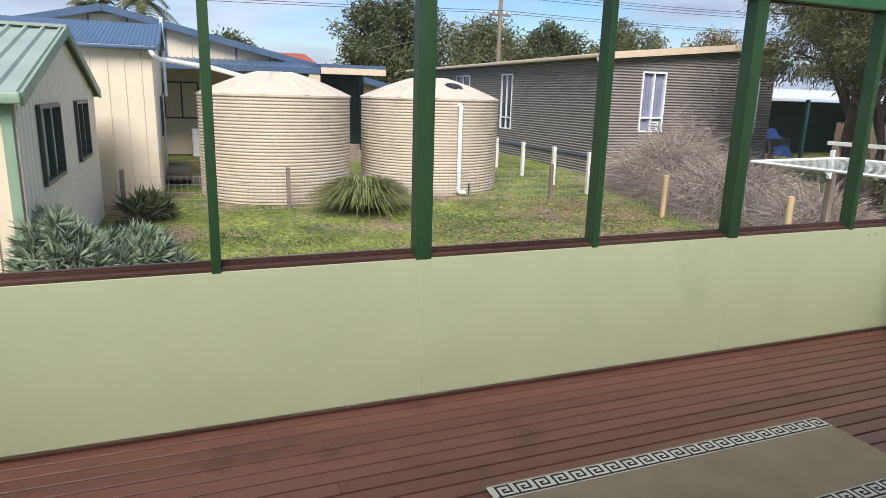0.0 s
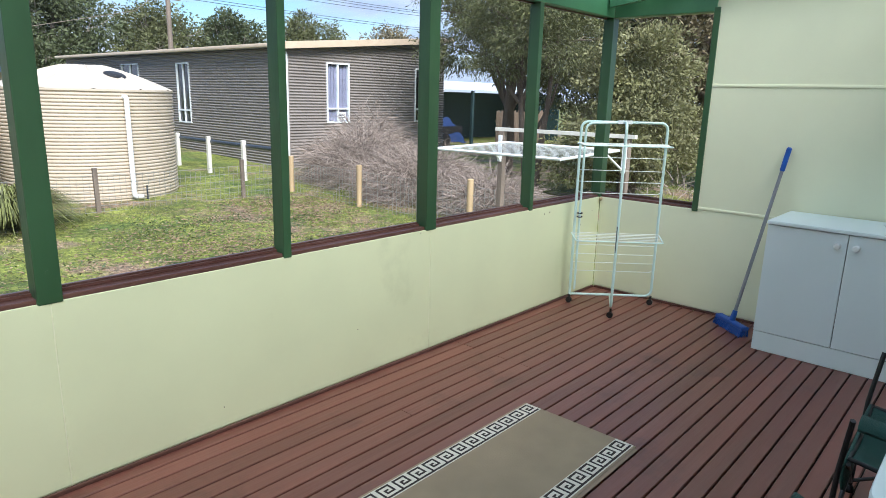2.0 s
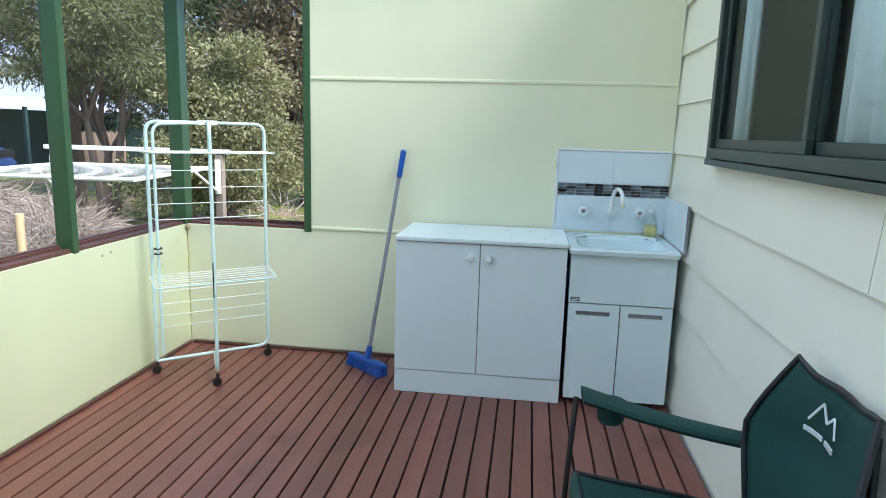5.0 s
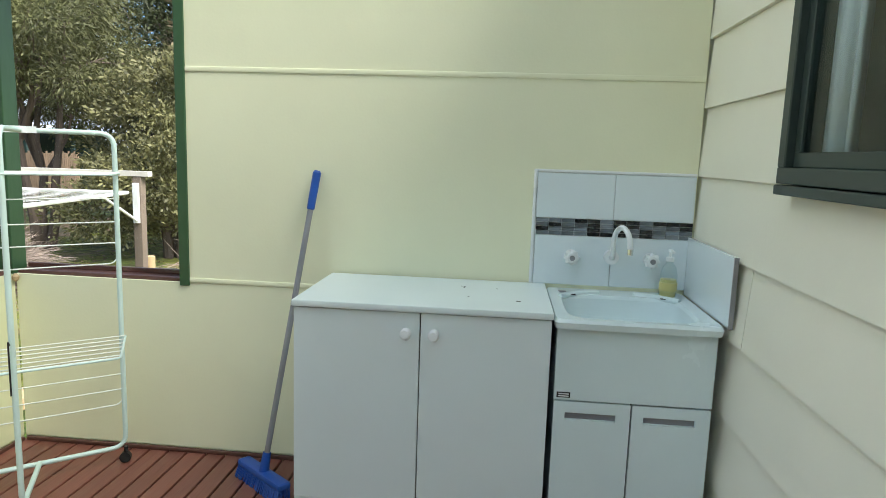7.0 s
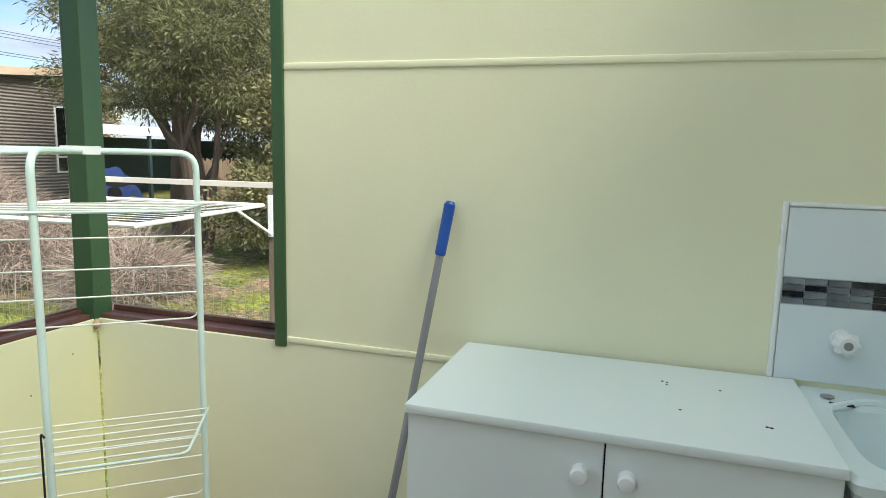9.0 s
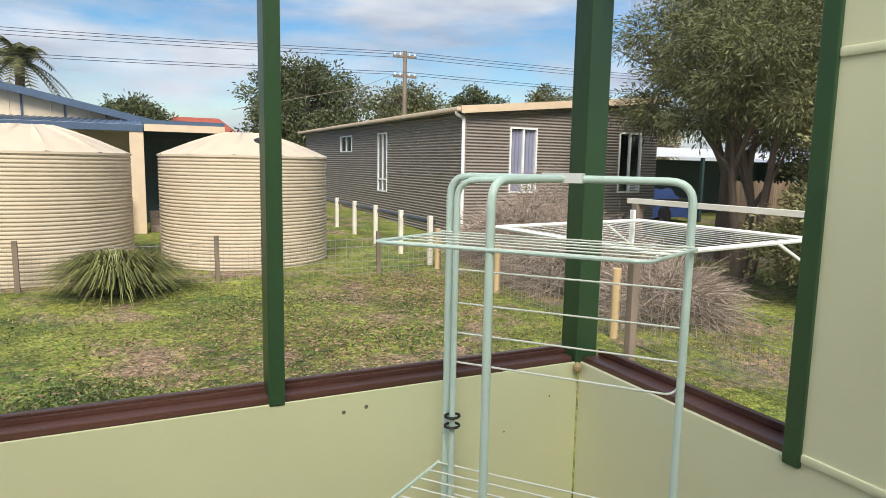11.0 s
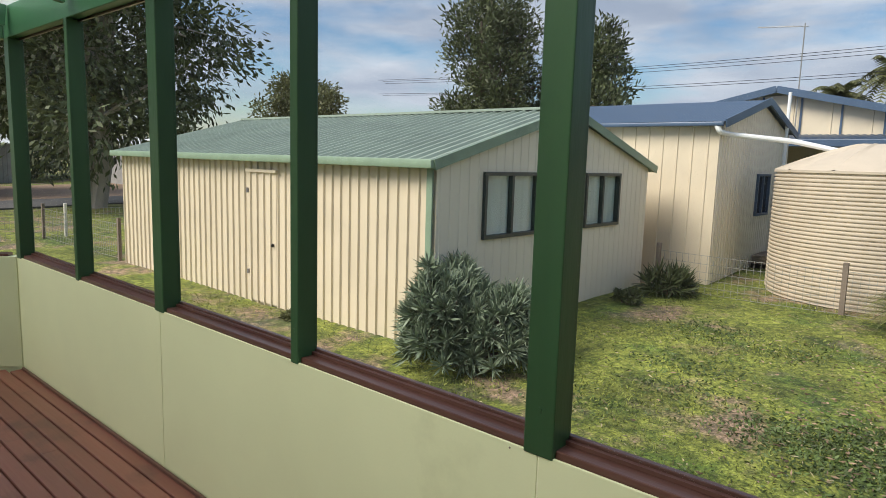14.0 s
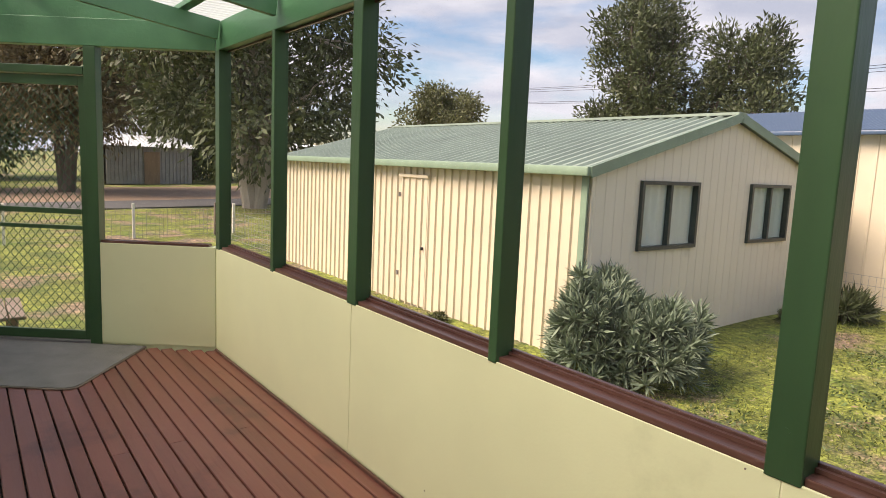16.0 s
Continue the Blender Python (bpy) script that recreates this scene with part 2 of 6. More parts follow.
M_GRASS = mat("grass_blades", (0.215, 0.24, 0.055), 0.7, 0.4, 0.9, 0, island=0.65, alpha_tr=0.2)
M_LITTER = mat("dry_leaf_litter", (0.24, 0.165, 0.11), 0.9, 0.2, 3, 0, island=0.5)
M_CLOVER = mat("clover_leaves", (0.085, 0.125, 0.035), 0.6, 0.3, 3, 0, island=0.5, alpha_tr=0.15)
M_STRAW = mat("pale_dry_straw", (0.33, 0.28, 0.17), 0.9, 0.2, 3, 0, island=0.4)
M_ROAD = mat("asphalt", (0.09, 0.09, 0.09), 0.9, 0.15, 2, 0.3, 60)
M_TIN = mat("old_grey_tin", (0.31, 0.31, 0.31), 0.5, 0.15, 1.5, 0.05, 20, stain=(0.16, 0.11, 0.08), stain_at=(0.6, 0.8))
M_TINW = mat("pale_tin_roof", (0.62, 0.66, 0.70), 0.4, 0.08, 1.5, 0.05, 20)
M_REDR = mat("red_tile_roof", (0.30, 0.07, 0.045), 0.7, 0.15, 3, 0.2, 20)
M_TEAL = mat("dark_teal_and_porch_shade", (0.022, 0.05, 0.05), 0.6, 0.15, 2, 0.05)
M_TARP = mat("blue_tarpaulin", (0.012, 0.035, 0.13), 0.45, 0.2, 3, 0.3, 12)
M_PLANKF = mat("brown_paling", (0.24, 0.17, 0.115), 0.85, 0.2, 4, 0.3, 20, stretch=(1, 1, 0.2), rnd=0.2)
M_IN = mat("dim_interior_paint", (0.45, 0.43, 0.40), 0.8, 0.05, 2, 0)


def ground_mat():
    m = mat("patchy_lawn", (0.20, 0.235, 0.045), 0.95, 0.4, 1.3, 1.0, 45, stain=(0.31, 0.225, 0.165), stain_at=(0.51, 0.60), stain_scale=0.55)
    n, l = m.node_tree.nodes, m.node_tree.links
    b = n["Principled BSDF"]
    co = n.new("ShaderNodeTexCoord")

    def layer(scale, detail, low, high, dark, light):
        src = b.inputs["Base Color"].links[0].from_socket
        f = n.new("ShaderNodeTexNoise")
        f.inputs["Scale"].default_value, f.inputs["Detail"].default_value = scale, detail
        f.inputs["Roughness"].default_value = 0.65
        l.new(co.outputs["Object"], f.inputs["Vector"])
        r = n.new("ShaderNodeValToRGB")
        r.color_ramp.elements[0].position, r.color_ramp.elements[1].position = low, high
        r.color_ramp.elements[0].color, r.color_ramp.elements[1].color = (*dark, 1), (*light, 1)
        l.new(f.outputs["Fac"], r.inputs["Fac"])
        mx = n.new("ShaderNodeMix")
        mx.data_type, mx.blend_type = "RGBA", "MULTIPLY"
        mx.inputs["Factor"].default_value = 1
        l.new(src, mx.inputs[6])
        l.new(r.outputs["Color"], mx.inputs[7])
        l.new(mx.outputs[2], b.inputs["Base Color"])

    layer(0.85, 5, 0.34, 0.50, (0.42, 0.60, 0.55), (1, 1, 1))       # darker clover patches
    layer(8, 8, 0.38, 0.64, (0.40, 0.45, 0.38), (1.35, 1.28, 1.25))  # tufts
    layer(34, 4, 0.36, 0.66, (0.35, 0.38, 0.35), (1.5, 1.45, 1.4))   # blades
    return m


M_LAWN = ground_mat()


# ---- mesh helpers ----
def finish(me, material, smooth=True, angle=0.6):
    me.materials.append(material)
    if smooth:
        me.shade_smooth()
        me.set_sharp_from_angle(angle=angle)


def part(name, bm, material, parent=None, label="", smooth=True):
    me = bpy.data.meshes.new(name)
    bmesh.ops.recalc_face_normals(bm, faces=bm.faces)
    if smooth:
        # round parts are smooth; a broad flat face stays flat beside its worn edge
        area = {f: f.calc_area() for f in bm.faces}
        for f in bm.faces:
            f.smooth = True
        for e in bm.edges:
            if len(e.link_faces) == 2:
                a, c = sorted(area[f] for f in e.link_faces)
                e.smooth = e.calc_face_angle(0) < 0.6 and c < 6 * max(a, 1e-9)
    bm.to_mesh(me)
    bm.free()
    me.materials.append(material)
    ob = new(name, me)
    if parent:
        ob.parent = parent
    return tagged(ob, label)


def raw(name, verts, faces, material, parent=None, label="", smooth=False):
    me = bpy.data.meshes.new(name)
    me.from_pydata(verts, [], faces)
    finish(me, material, smooth)
    ob = new(name, me)
    if parent:
        ob.parent = parent
    return tagged(ob, label)


def thing(name, label, category, m=None, group="", kind=""):
    ob = new(name)
    ob.empty_display_size = 0.1
    if m:
        ob.matrix_basis = m
    return tagged(ob, label, category, group, kind)


def structure(ob, label, category):
    return tagged(ob, label, category, "", "structure")


def box(bm, x0, y0, z0, x1, y1, z1, bevel=0.0):
    x0, x1 = min(x0, x1), max(x0, x1)
    y0, y1 = min(y0, y1), max(y0, y1)
    z0, z1 = min(z0, z1), max(z0, z1)
    m = Matrix.Translation(((x0 + x1) / 2, (y0 + y1) / 2, (z0 + z1) / 2)) @ Matrix.Diagonal((x1 - x0, y1 - y0, z1 - z0, 1))
    r = bmesh.ops.create_cube(bm, size=1, matrix=m)
    if bevel:
        es = list({e for v in r["verts"] for e in v.link_edges})
        bmesh.ops.bevel(bm, geom=es, offset=bevel, segments=2, affect="EDGES", profile=0.5)
    return bm


def nbox(*a):
    return box(bmesh.new(), *a)


def beam_between(bm, a, b, w, h):
    """A square bar from a to b, w wide and h high."""
    a, b = Vector(a), Vector(b)
    d = b - a
    side = d.cross(Vector((0, 0, 1)))
    side = side.normalized() if side.length > 1e-6 else Vector((1, 0, 0))
    up = side.cross(d).normalized()
    vs = [bm.verts.new(p + side * s * w / 2 + up * u * h / 2) for p in (a, b) for s, u in ((-1, -1), (1, -1), (1, 1), (-1, 1))]
    for f in ((0, 1, 2, 3), (7, 6, 5, 4), (0, 4, 5, 1), (1, 5, 6, 2), (2, 6, 7, 3), (3, 7, 4, 0)):
        bm.faces.new([vs[i] for i in f])
    return bm


def tube(bm, pts, r, seg=8, caps=True):
    """A round tube along the points; r is one radius or one a point."""
    pts = [Vector(p) for p in pts]
    rs = r if isinstance(r, (list, tuple)) else [r] * len(pts)
    rings = []
    up = Vector((0, 0, 1))
    side = None
    for i, p in enumerate(pts):
        d = (pts[min(i + 1, len(pts) - 1)] - pts[max(i - 1, 0)]).normalized()
        if side is None:
            side = d.cross(up) if abs(d.z) < 0.95 else d.cross(Vector((1, 0, 0)))
        side = (side - d * side.dot(d)).normalized()
        o = d.cross(side)
        rings.append([bm.verts.new(p + (side * math.cos(a) + o * math.sin(a)) * rs[i]) for a in (2 * math.pi * k / seg for k in range(seg))])
    for a, b in zip(rings, rings[1:]):
        for k in range(seg):
            bm.faces.new((a[k], a[(k + 1) % seg], b[(k + 1) % seg], b[k]))
    if caps:
        bm.faces.new(rings[0][::-1])
        bm.faces.new(rings[-1])
    return bm


def rounded(pts, rad, n=5):
    """Rounds the corners of a line of points."""
    pts = [Vector(p) for p in pts]
    out = [pts[0]]
    for a, b, c in zip(pts, pts[1:], pts[2:]):
        u, v = (a - b).normalized() * rad, (c - b).normalized() * rad
        for i in range(n + 1):
            t = i / n
            out.append((b + u) * (1 - t) ** 2 + b * 2 * t * (1 - t) + (b + v) * t * t)
    return out + [pts[-1]]


def lathe(bm, prof, seg=24, at=(0, 0)):
    """Turns (radius, height) rows about the upright axis."""
    rings = [[bm.verts.new((at[0] + r * math.cos(2 * math.pi * k / seg), at[1] + r * math.sin(2 * math.pi * k / seg), z)) for k in range(seg)] for r, z in prof]
    for a, b in zip(rings, rings[1:]):
        for k in range(seg):
            bm.faces.new((a[k], a[(k + 1) % seg], b[(k + 1) % seg], b[k]))
    bm.faces.new(rings[0][::-1])
    bm.faces.new(rings[-1])
    return bm


def disc(bm, c, n, r, depth, seg=16):
    """A short cylinder from c along n."""
    c, n = Vector(c), Vector(n).normalized()
    return tube(bm, [c, c + n * depth], r, seg)


def rects(s0, s1, z0, z1, holes):
    """Splits a rectangle into pieces round rectangular holes (s0, s1, z0, z1)."""
    out = [(s0, s1, z0, z1)]
    for h in holes:
        nxt = []
        for a, b, c, d in out:
            p, q, r, t = max(a, h[0]), min(b, h[1]), max(c, h[2]), min(d, h[3])
            if p >= q or r >= t:
                nxt.append((a, b, c, d))
                continue
            nxt += [x for x in ((a, p, c, d), (q, b, c, d), (p, q, c, r), (p, q, t, d)) if x[1] - x[0] > 1e-4 and x[3] - x[2] > 1e-4]
        out = nxt
    return out


def ribbed(name, origin, along, out, length, z0, top, material, parent, holes=(), pitch=0.19, depth=0.03, label=""):
    """Upright steel cladding with trapezoid ribs; top is a height or a function of the way along."""
    o, al, ou = Vector(origin), Vector(along), Vector(out)
    st, s = [(0, 0)], 0.05
    while s < length - 0.06:
        st += [(s, 0), (s + 0.012, depth), (s + 0.034, depth), (s + 0.046, 0)]
        s += pitch
    st.append((length, 0))
    cuts = sorted({h[i] for h in holes for i in (0, 1)})
    for c in cuts:
        if all(abs(c - q[0]) > 1e-4 for q in st):
            st.append((c, 0))
    st.sort()
    ztop = top if callable(top) else (lambda q: top)
    vs, fs = [], []
    for (a, da), (b, db) in zip(st, st[1:]):
        spans = [(z0, None)]
        for h in holes:
            if h[0] - 1e-4 <= (a + b) / 2 <= h[1] + 1e-4:
                spans = [(z0, h[2]), (h[3], None)]
        for lo, hi in spans:
            k = len(vs)
            for q, dq, z in ((a, da, lo), (b, db, lo), (b, db, ztop(b) if hi is None else hi), (a, da, ztop(a) if hi is None else hi)):
                p = o + al * q + ou * dq
                vs.append((p.x, p.y, z))
            fs.append((k, k + 1, k + 2, k + 3))
    return raw(name, vs, fs, material, parent, label)


def sheet_roof(name, a, b, c, d, material, parent, pitch=0.2, depth=0.035, label="", sine=False, thick=0.0):
    """Ribbed roofing between the eave a-b and the ridge d-c; ribs run from eave to ridge."""
    a, b, c, d = (Vector(p) for p in (a, b, c, d))
    n = (b - a).cross(d - a).normalized()
    if n.z < 0:
        n = -n
    length = (b - a).length
    st, s = [], 0.0
    if sine:
        k = int(length / pitch * 6)
        st = [(i / k, depth * (0.5 + 0.5 * math.sin(i / 6 * 2 * math.pi))) for i in range(k + 1)]
    else:
        while s < length:
            st += [(s / length, 0), ((s + 0.02) / length, depth), ((s + 0.05) / length, depth), ((s + 0.07) / length, 0)]
            s += pitch
        st = [q for q in st if q[0] < 1] + [(1, 0)]
    vs, fs = [], []
    for t, h in st:
        vs += [tuple(a.lerp(b, t) + n * h), tuple(d.lerp(c, t) + n * h)]
    for i in range(len(st) - 1):
        fs.append((2 * i, 2 * i + 2, 2 * i + 3, 2 * i + 1))
    return raw(name, vs, fs, material, parent, label)


def corrugated(name, origin, along, out, length, z0, top, material, parent, holes=(), pitch=0.088, depth=0.04, label=""):
    """Cladding with corrugations that run level."""
    o, al, ou = Vector(origin), Vector(along), Vector(out)
    ztop = top if callable(top) else (lambda q: top)
    zmax = max(ztop(0), ztop(length))
    vs, fs = [], []
    cuts = [0, length] + [h[i] for h in holes for i in (0, 1)]
    n = int((zmax - z0) / pitch * 6)
    if callable(top):
        cuts += [length * i / 40 for i in range(1, 40)]
    cuts = sorted(set(cuts))
    for a, b in zip(cuts, cuts[1:]):
        mid = (a + b) / 2
        for i in range(n):
            za, zb = z0 + (zmax - z0) * i / n, z0 + (zmax - z0) * (i + 1) / n
            if zb > ztop(mid) + 0.02 or any(h[0] < mid < h[1] and h[2] < (za + zb) / 2 < h[3] for h in holes):
                continue
            k = len(vs)
            for q, z, j in ((a, za, i), (b, za, i), (b, zb, i + 1), (a, zb, i + 1)):
                p = o + al * q + ou * (depth * 0.5 * (1 + math.sin(j / 6 * 2 * math.pi)))
                vs.append((p.x, p.y, z))
            fs.append((k, k + 1, k + 2, k + 3))
    return raw(name, vs, fs, material, parent, label)


# ---- plan ----
L, W, SILL, BEAM = 6.45, 3.035, 0.81, 2.28      # deck length, depth, half wall, underside of beam
WEST_TURN = 37.5                                # the end wall with the door is splayed
WEST = pose(-L, 0, 0, 0, 0, -WEST_TURN) @ pose(L, 0, 0)
LW = L + W * math.tan(radians(WEST_TURN)) + 0.1
GZ = -0.95                                      # lawn
YARD_C, YARD_S, RISE = Vector((-2.5, -2.0, 1.5)), 1.1, 0.022   # the yard's spread about the veranda and its rise to the north


def rise(y):
    """How far the lawn has risen at y."""
    return RISE * min(34, max(0, y))


def yard(x, y, z):
    """A place of the level yard plan on the spread and rising ground."""
    p = YARD_C + (Vector((x, y, z)) - YARD_C) * YARD_S
    return (p.x, p.y, p.z + rise(p.y))
POSTS = [(0.03, 0.09), (-1.055, 0.045), (-2.15, 0.09), (-3.21, 0.045), (-4.29, 0.09), (-5.33, 0.045), (-6.40, 0.09)]


# ---- half walls and posts ----
def veranda_front():
    wall = structure(part("wall_north", nbox(-L, 0.006, -1.3, 0, 0.09, SILL - 0.004), M_PANEL, None), "cream painted half wall of the veranda", "wall")
    joints = [0, -2.15, -4.29, -L]
    for a, b in zip(joints, joints[1:]):
        part("panel", box(bmesh.new(), b + 0.0025, 0.0, 0.02, a - 0.0025, 0.008, SILL, 0.002), M_PANEL, wall)
    for x in (-2.15, -4.29):
        part("joint_strip", nbox(x - 0.0025, 0.003, 0.02, x + 0.0025, 0.0055, SILL - 0.003), M_WALL, wall)
    # chipped spots in the paint
    for x, z in ((-0.86, 0.755), (-0.79, 0.762), (-0.12, 0.70), (-2.24, 0.797), (-3.6, 0.12), (-2.75, 0.3), (-0.3, 0.6)):
        part("paint_chip", disc(bmesh.new(), (x, 0.001, z), (0, -1, 0), 0.0065 if -0.9 < x < -0.7 else 0.003, 0.0025, 7), M_POST, wall, "chipped paint spot")
    sill = structure(part("sill_north", box(bmesh.new(), -L + 0.1, 0.012, SILL - 0.006, -0.018, 0.085, SILL + 0.018, 0.004), M_SILL), "dark red-brown painted timber sill", "window sill")
    part("stop_bead", box(bmesh.new(), -L + 0.1, 0.075, SILL + 0.018, -0.018, 0.095, SILL + 0.04, 0.003), M_SILL, sill)
    for x, w in POSTS:
        p = structure(part("post", box(bmesh.new(), x - w / 2, -0.004, SILL - 0.006, x + w / 2, 0.086, BEAM, 0.004), M_GREEN), "dark green painted timber veranda post", "post")
        part("bolt_head", disc(bmesh.new(), (x, -0.003, SILL + 0.12), (0, -1, 0), 0.008, 0.003, 10), M_GREEN, p)
    beam = structure(part("beam_north", box(bmesh.new(), -L, -0.0, BEAM, 0, 0.09, BEAM + 0.2, 0.005), M_GREENB), "green painted timber beam over the posts", "beam")
    xs = [x for x, w in POSTS]
    for i, (a, b) in enumerate(zip(POSTS, POSTS[1:])):
        x1, x0 = a[0] - a[1] / 2, b[0] + b[1] / 2
        s = structure(raw("insect_screen", [(x0, 0.07, SILL + 0.03), (x1, 0.07, SILL + 0.03), (x1, 0.07, BEAM), (x0, 0.07, BEAM)], [(0, 1, 2, 3)], M_SCREEN), "fine dark insect screen stretched between posts", "screen")
        bm = bmesh.new()
        for z in (SILL + 0.019, BEAM - 0.012):
            box(bm, x0, 0.06, z, x1, 0.073, z + 0.012)
        part("screen_frame", bm, M_SILL, s)
    skirt = structure(part("baseboard", box(bmesh.new(), -L + 0.02, -0.018, 0, -0.02, -0.001, 0.018, 0.003), M_SILL), "brown timber bead along the deck edge", "trim")


veranda_front()


def end_wall_east():
    holes = [(-0.01, 0.82, SILL, BEAM)]
    bm = bmesh.new()
    for a, b, c, d in rects(0.0, W, -1.3, 2.75, holes):
        box(bm, 0.0085, -b, c, 0.10, -a, d)
    wall = structure(part("wall_east", bm, M_WALL), "cream painted sheet wall", "wall")
    part("panel", box(bmesh.new(), 0, -W, 0.02, 0.01, -0.006, SILL, 0.002), M_WALL, wall)
    part("panel", box(bmesh.new(), 0, -W, 0.83, 0.01, -0.846, 1.745, 0.002), M_WALL, wall)
    part("panel", box(bmesh.new(), 0, -W, 1.76, 0.01, -0.846, 2.75, 0.002), M_WALL, wall)
    for z in (0.822, 1.752):
        part("joint_bead", box(bmesh.new(), -0.006, -W + 0.001, z - 0.011, 0.006, -0.85, z + 0.011, 0.004), M_WALL, wall)
    structure(part("jamb", box(bmesh.new(), -0.01, -0.85, SILL - 0.015, 0.09, -0.805, BEAM + 0.03, 0.004), M_GREEN), "dark green painted window jamb", "window jamb")
    s = structure(part("sill_east", box(bmesh.new(), 0.012, -0.82, SILL - 0.006, 0.095, -0.006, SILL + 0.018, 0.004), M_SILL), "dark red-brown painted timber sill", "window sill")
    part("stop_bead", box(bmesh.new(), 0.078, -0.82, SILL + 0.018, 0.097, -0.006, SILL + 0.04, 0.003), M_SILL, s)
    structure(raw("insect_screen", [(0.07, -0.82, SILL + 0.03), (0.07, -0.09, SILL + 0.03), (0.07, -0.09, BEAM), (0.07, -0.82, BEAM)], [(0, 1, 2, 3)], M_SCREEN), "fine dark insect screen in the end window", "screen")
    structure(part("beam_east", box(bmesh.new(), -0.005, -0.82, BEAM, 0.085, -0.001, BEAM + 0.19, 0.004), M_GREENB), "green painted timber beam", "beam")
    structure(part("baseboard", box(bmesh.new(), -0.018, -1.5, 0, -0.001, -0.02, 0.018, 0.003), M_SILL), "brown timber bead along the deck edge", "trim")


end_wall_east()


def end_wall_west():
    x = -L
    WL = 3.82
    before = set(scene.objects)
    bm = box(bmesh.new(), x - 0.09, -0.90, -1.3, x - 0.008, 0, SILL)
    box(bm, x - 0.09, -WL, -1.3, x - 0.008, -2.0, SILL)
    wall = structure(part("wall_west", bm, M_PANEL), "cream painted half wall beside the screen door", "wall")
    part("panel", box(bmesh.new(), x - 0.01, -0.90, 0.02, x, -0.006, SILL, 0.002), M_PANEL, wall)
    part("panel", box(bmesh.new(), x - 0.01, -WL, 0.02, x, -2.0, SILL, 0.002), M_PANEL, wall)
    for y0, y1 in ((-0.90, -0.06), (-WL, -2.0)):
        structure(part("sill_west", box(bmesh.new(), x - 0.085, y0, SILL, x - 0.01, y1, SILL + 0.02, 0.004), M_SILL), "dark red-brown painted timber sill", "window sill")
        structure(raw("insect_screen", [(x - 0.06, y0, SILL + 0.02), (x - 0.06, y1, SILL + 0.02), (x - 0.06, y1, BEAM), (x - 0.06, y0, BEAM)], [(0, 1, 2, 3)], M_SCREEN), "fine dark insect screen beside the door", "screen")
    for y in (-0.945, -1.955):
        structure(part("post", box(bmesh.new(), x - 0.086, y - 0.045, 0, x + 0.004, y + 0.045, BEAM, 0.004), M_GREEN), "dark green painted door post", "post")
    structure(part("beam_west", box(bmesh.new(), x - 0.086, -WL, BEAM, x + 0.004, -0.001, BEAM + 0.2, 0.004), M_GREENB), "green painted timber beam over the door", "beam")
    v = [(x - 0.05, -WL, BEAM + 0.2), (x - 0.05, 0, BEAM + 0.2), (x - 0.05, 0, BEAM + 0.22), (x - 0.05, -WL, BEAM + 0.62)]
    bm = bmesh.new()
    f = bm.faces.new([bm.verts.new(p) for p in v])
    r = bmesh.ops.extrude_face_region(bm, geom=[f])
    bmesh.ops.translate(bm, verts=[e for e in r["geom"] if isinstance(e, bmesh.types.BMVert)], vec=(0.03, 0, 0))
    structure(part("gable_infill", bm, M_GREENB), "green painted board above the end beam", "wall")
    # security screen door
    d = structure(new("door_1"), "green security screen door with diamond mesh, closed", "screen door")
    y0, y1, zt = -1.905, -0.995, 2.06
    bm = bmesh.new()
    for a in ((y0, 0.03, y0 + 0.06, zt), (y1 - 0.05, 0.03, y1, zt), (y0 + 0.06, zt - 0.07, y1 - 0.05, zt), (y0 + 0.06, 0.03, y1 - 0.05, 0.1), (y0 + 0.06, 1.02, y1 - 0.05, 1.06), (y0 + 0.06, 0.90, y1 - 0.05, 0.93)):
        box(bm, x - 0.055, a[0], a[1], x - 0.02, a[2], a[3], 0.004)
    part("door_frame", bm, M_GREEN, d)
    bm = bmesh.new()
    ya, yb, za, zb = y0 + 0.06, y1 - 0.05, 0.1, zt - 0.07
    p, q = 0.034, 0.075
    n_c, n_r = int((yb - ya) / p), int((zb - za) / q)
    for i in range(n_c + 1):
        prev = None
        for j in range(n_r * 2 + 1):
            off = (p * 0.42) * (1 if (j // 1) % 2 == 0 else -1) * (1 if i % 2 == 0 else -1)
            pt = (x - 0.037, min(yb, max(ya, ya + i * p + off)), za + j * q / 2)
            if prev:
                beam_between(bm, prev, pt, 0.004, 0.004)
            prev = pt
    part("diamond_mesh", bm, M_GREEN, d, "pressed metal diamond grille")
    part("door_handle", box(bmesh.new(), x - 0.02, y0 + 0.015, 0.95, x + 0.025, y0 + 0.045, 1.08, 0.006), M_BLACK, d, "black lever handle")
    part("threshold", box(bmesh.new(), x - 0.09, y0, -0.02, x - 0.004, y1, 0.026, 0.003), M_POLE, d, "grey metal threshold")
    structure(part("door_head", box(bmesh.new(), x - 0.086, y0, zt + 0.01, x + 0.004, y1, zt + 0.07, 0.004), M_GREEN), "green painted rail over the door", "door frame")
    for ob in [o for o in scene.objects if o not in before and o.parent is None]:
        ob.matrix_basis = WEST


end_wall_west()


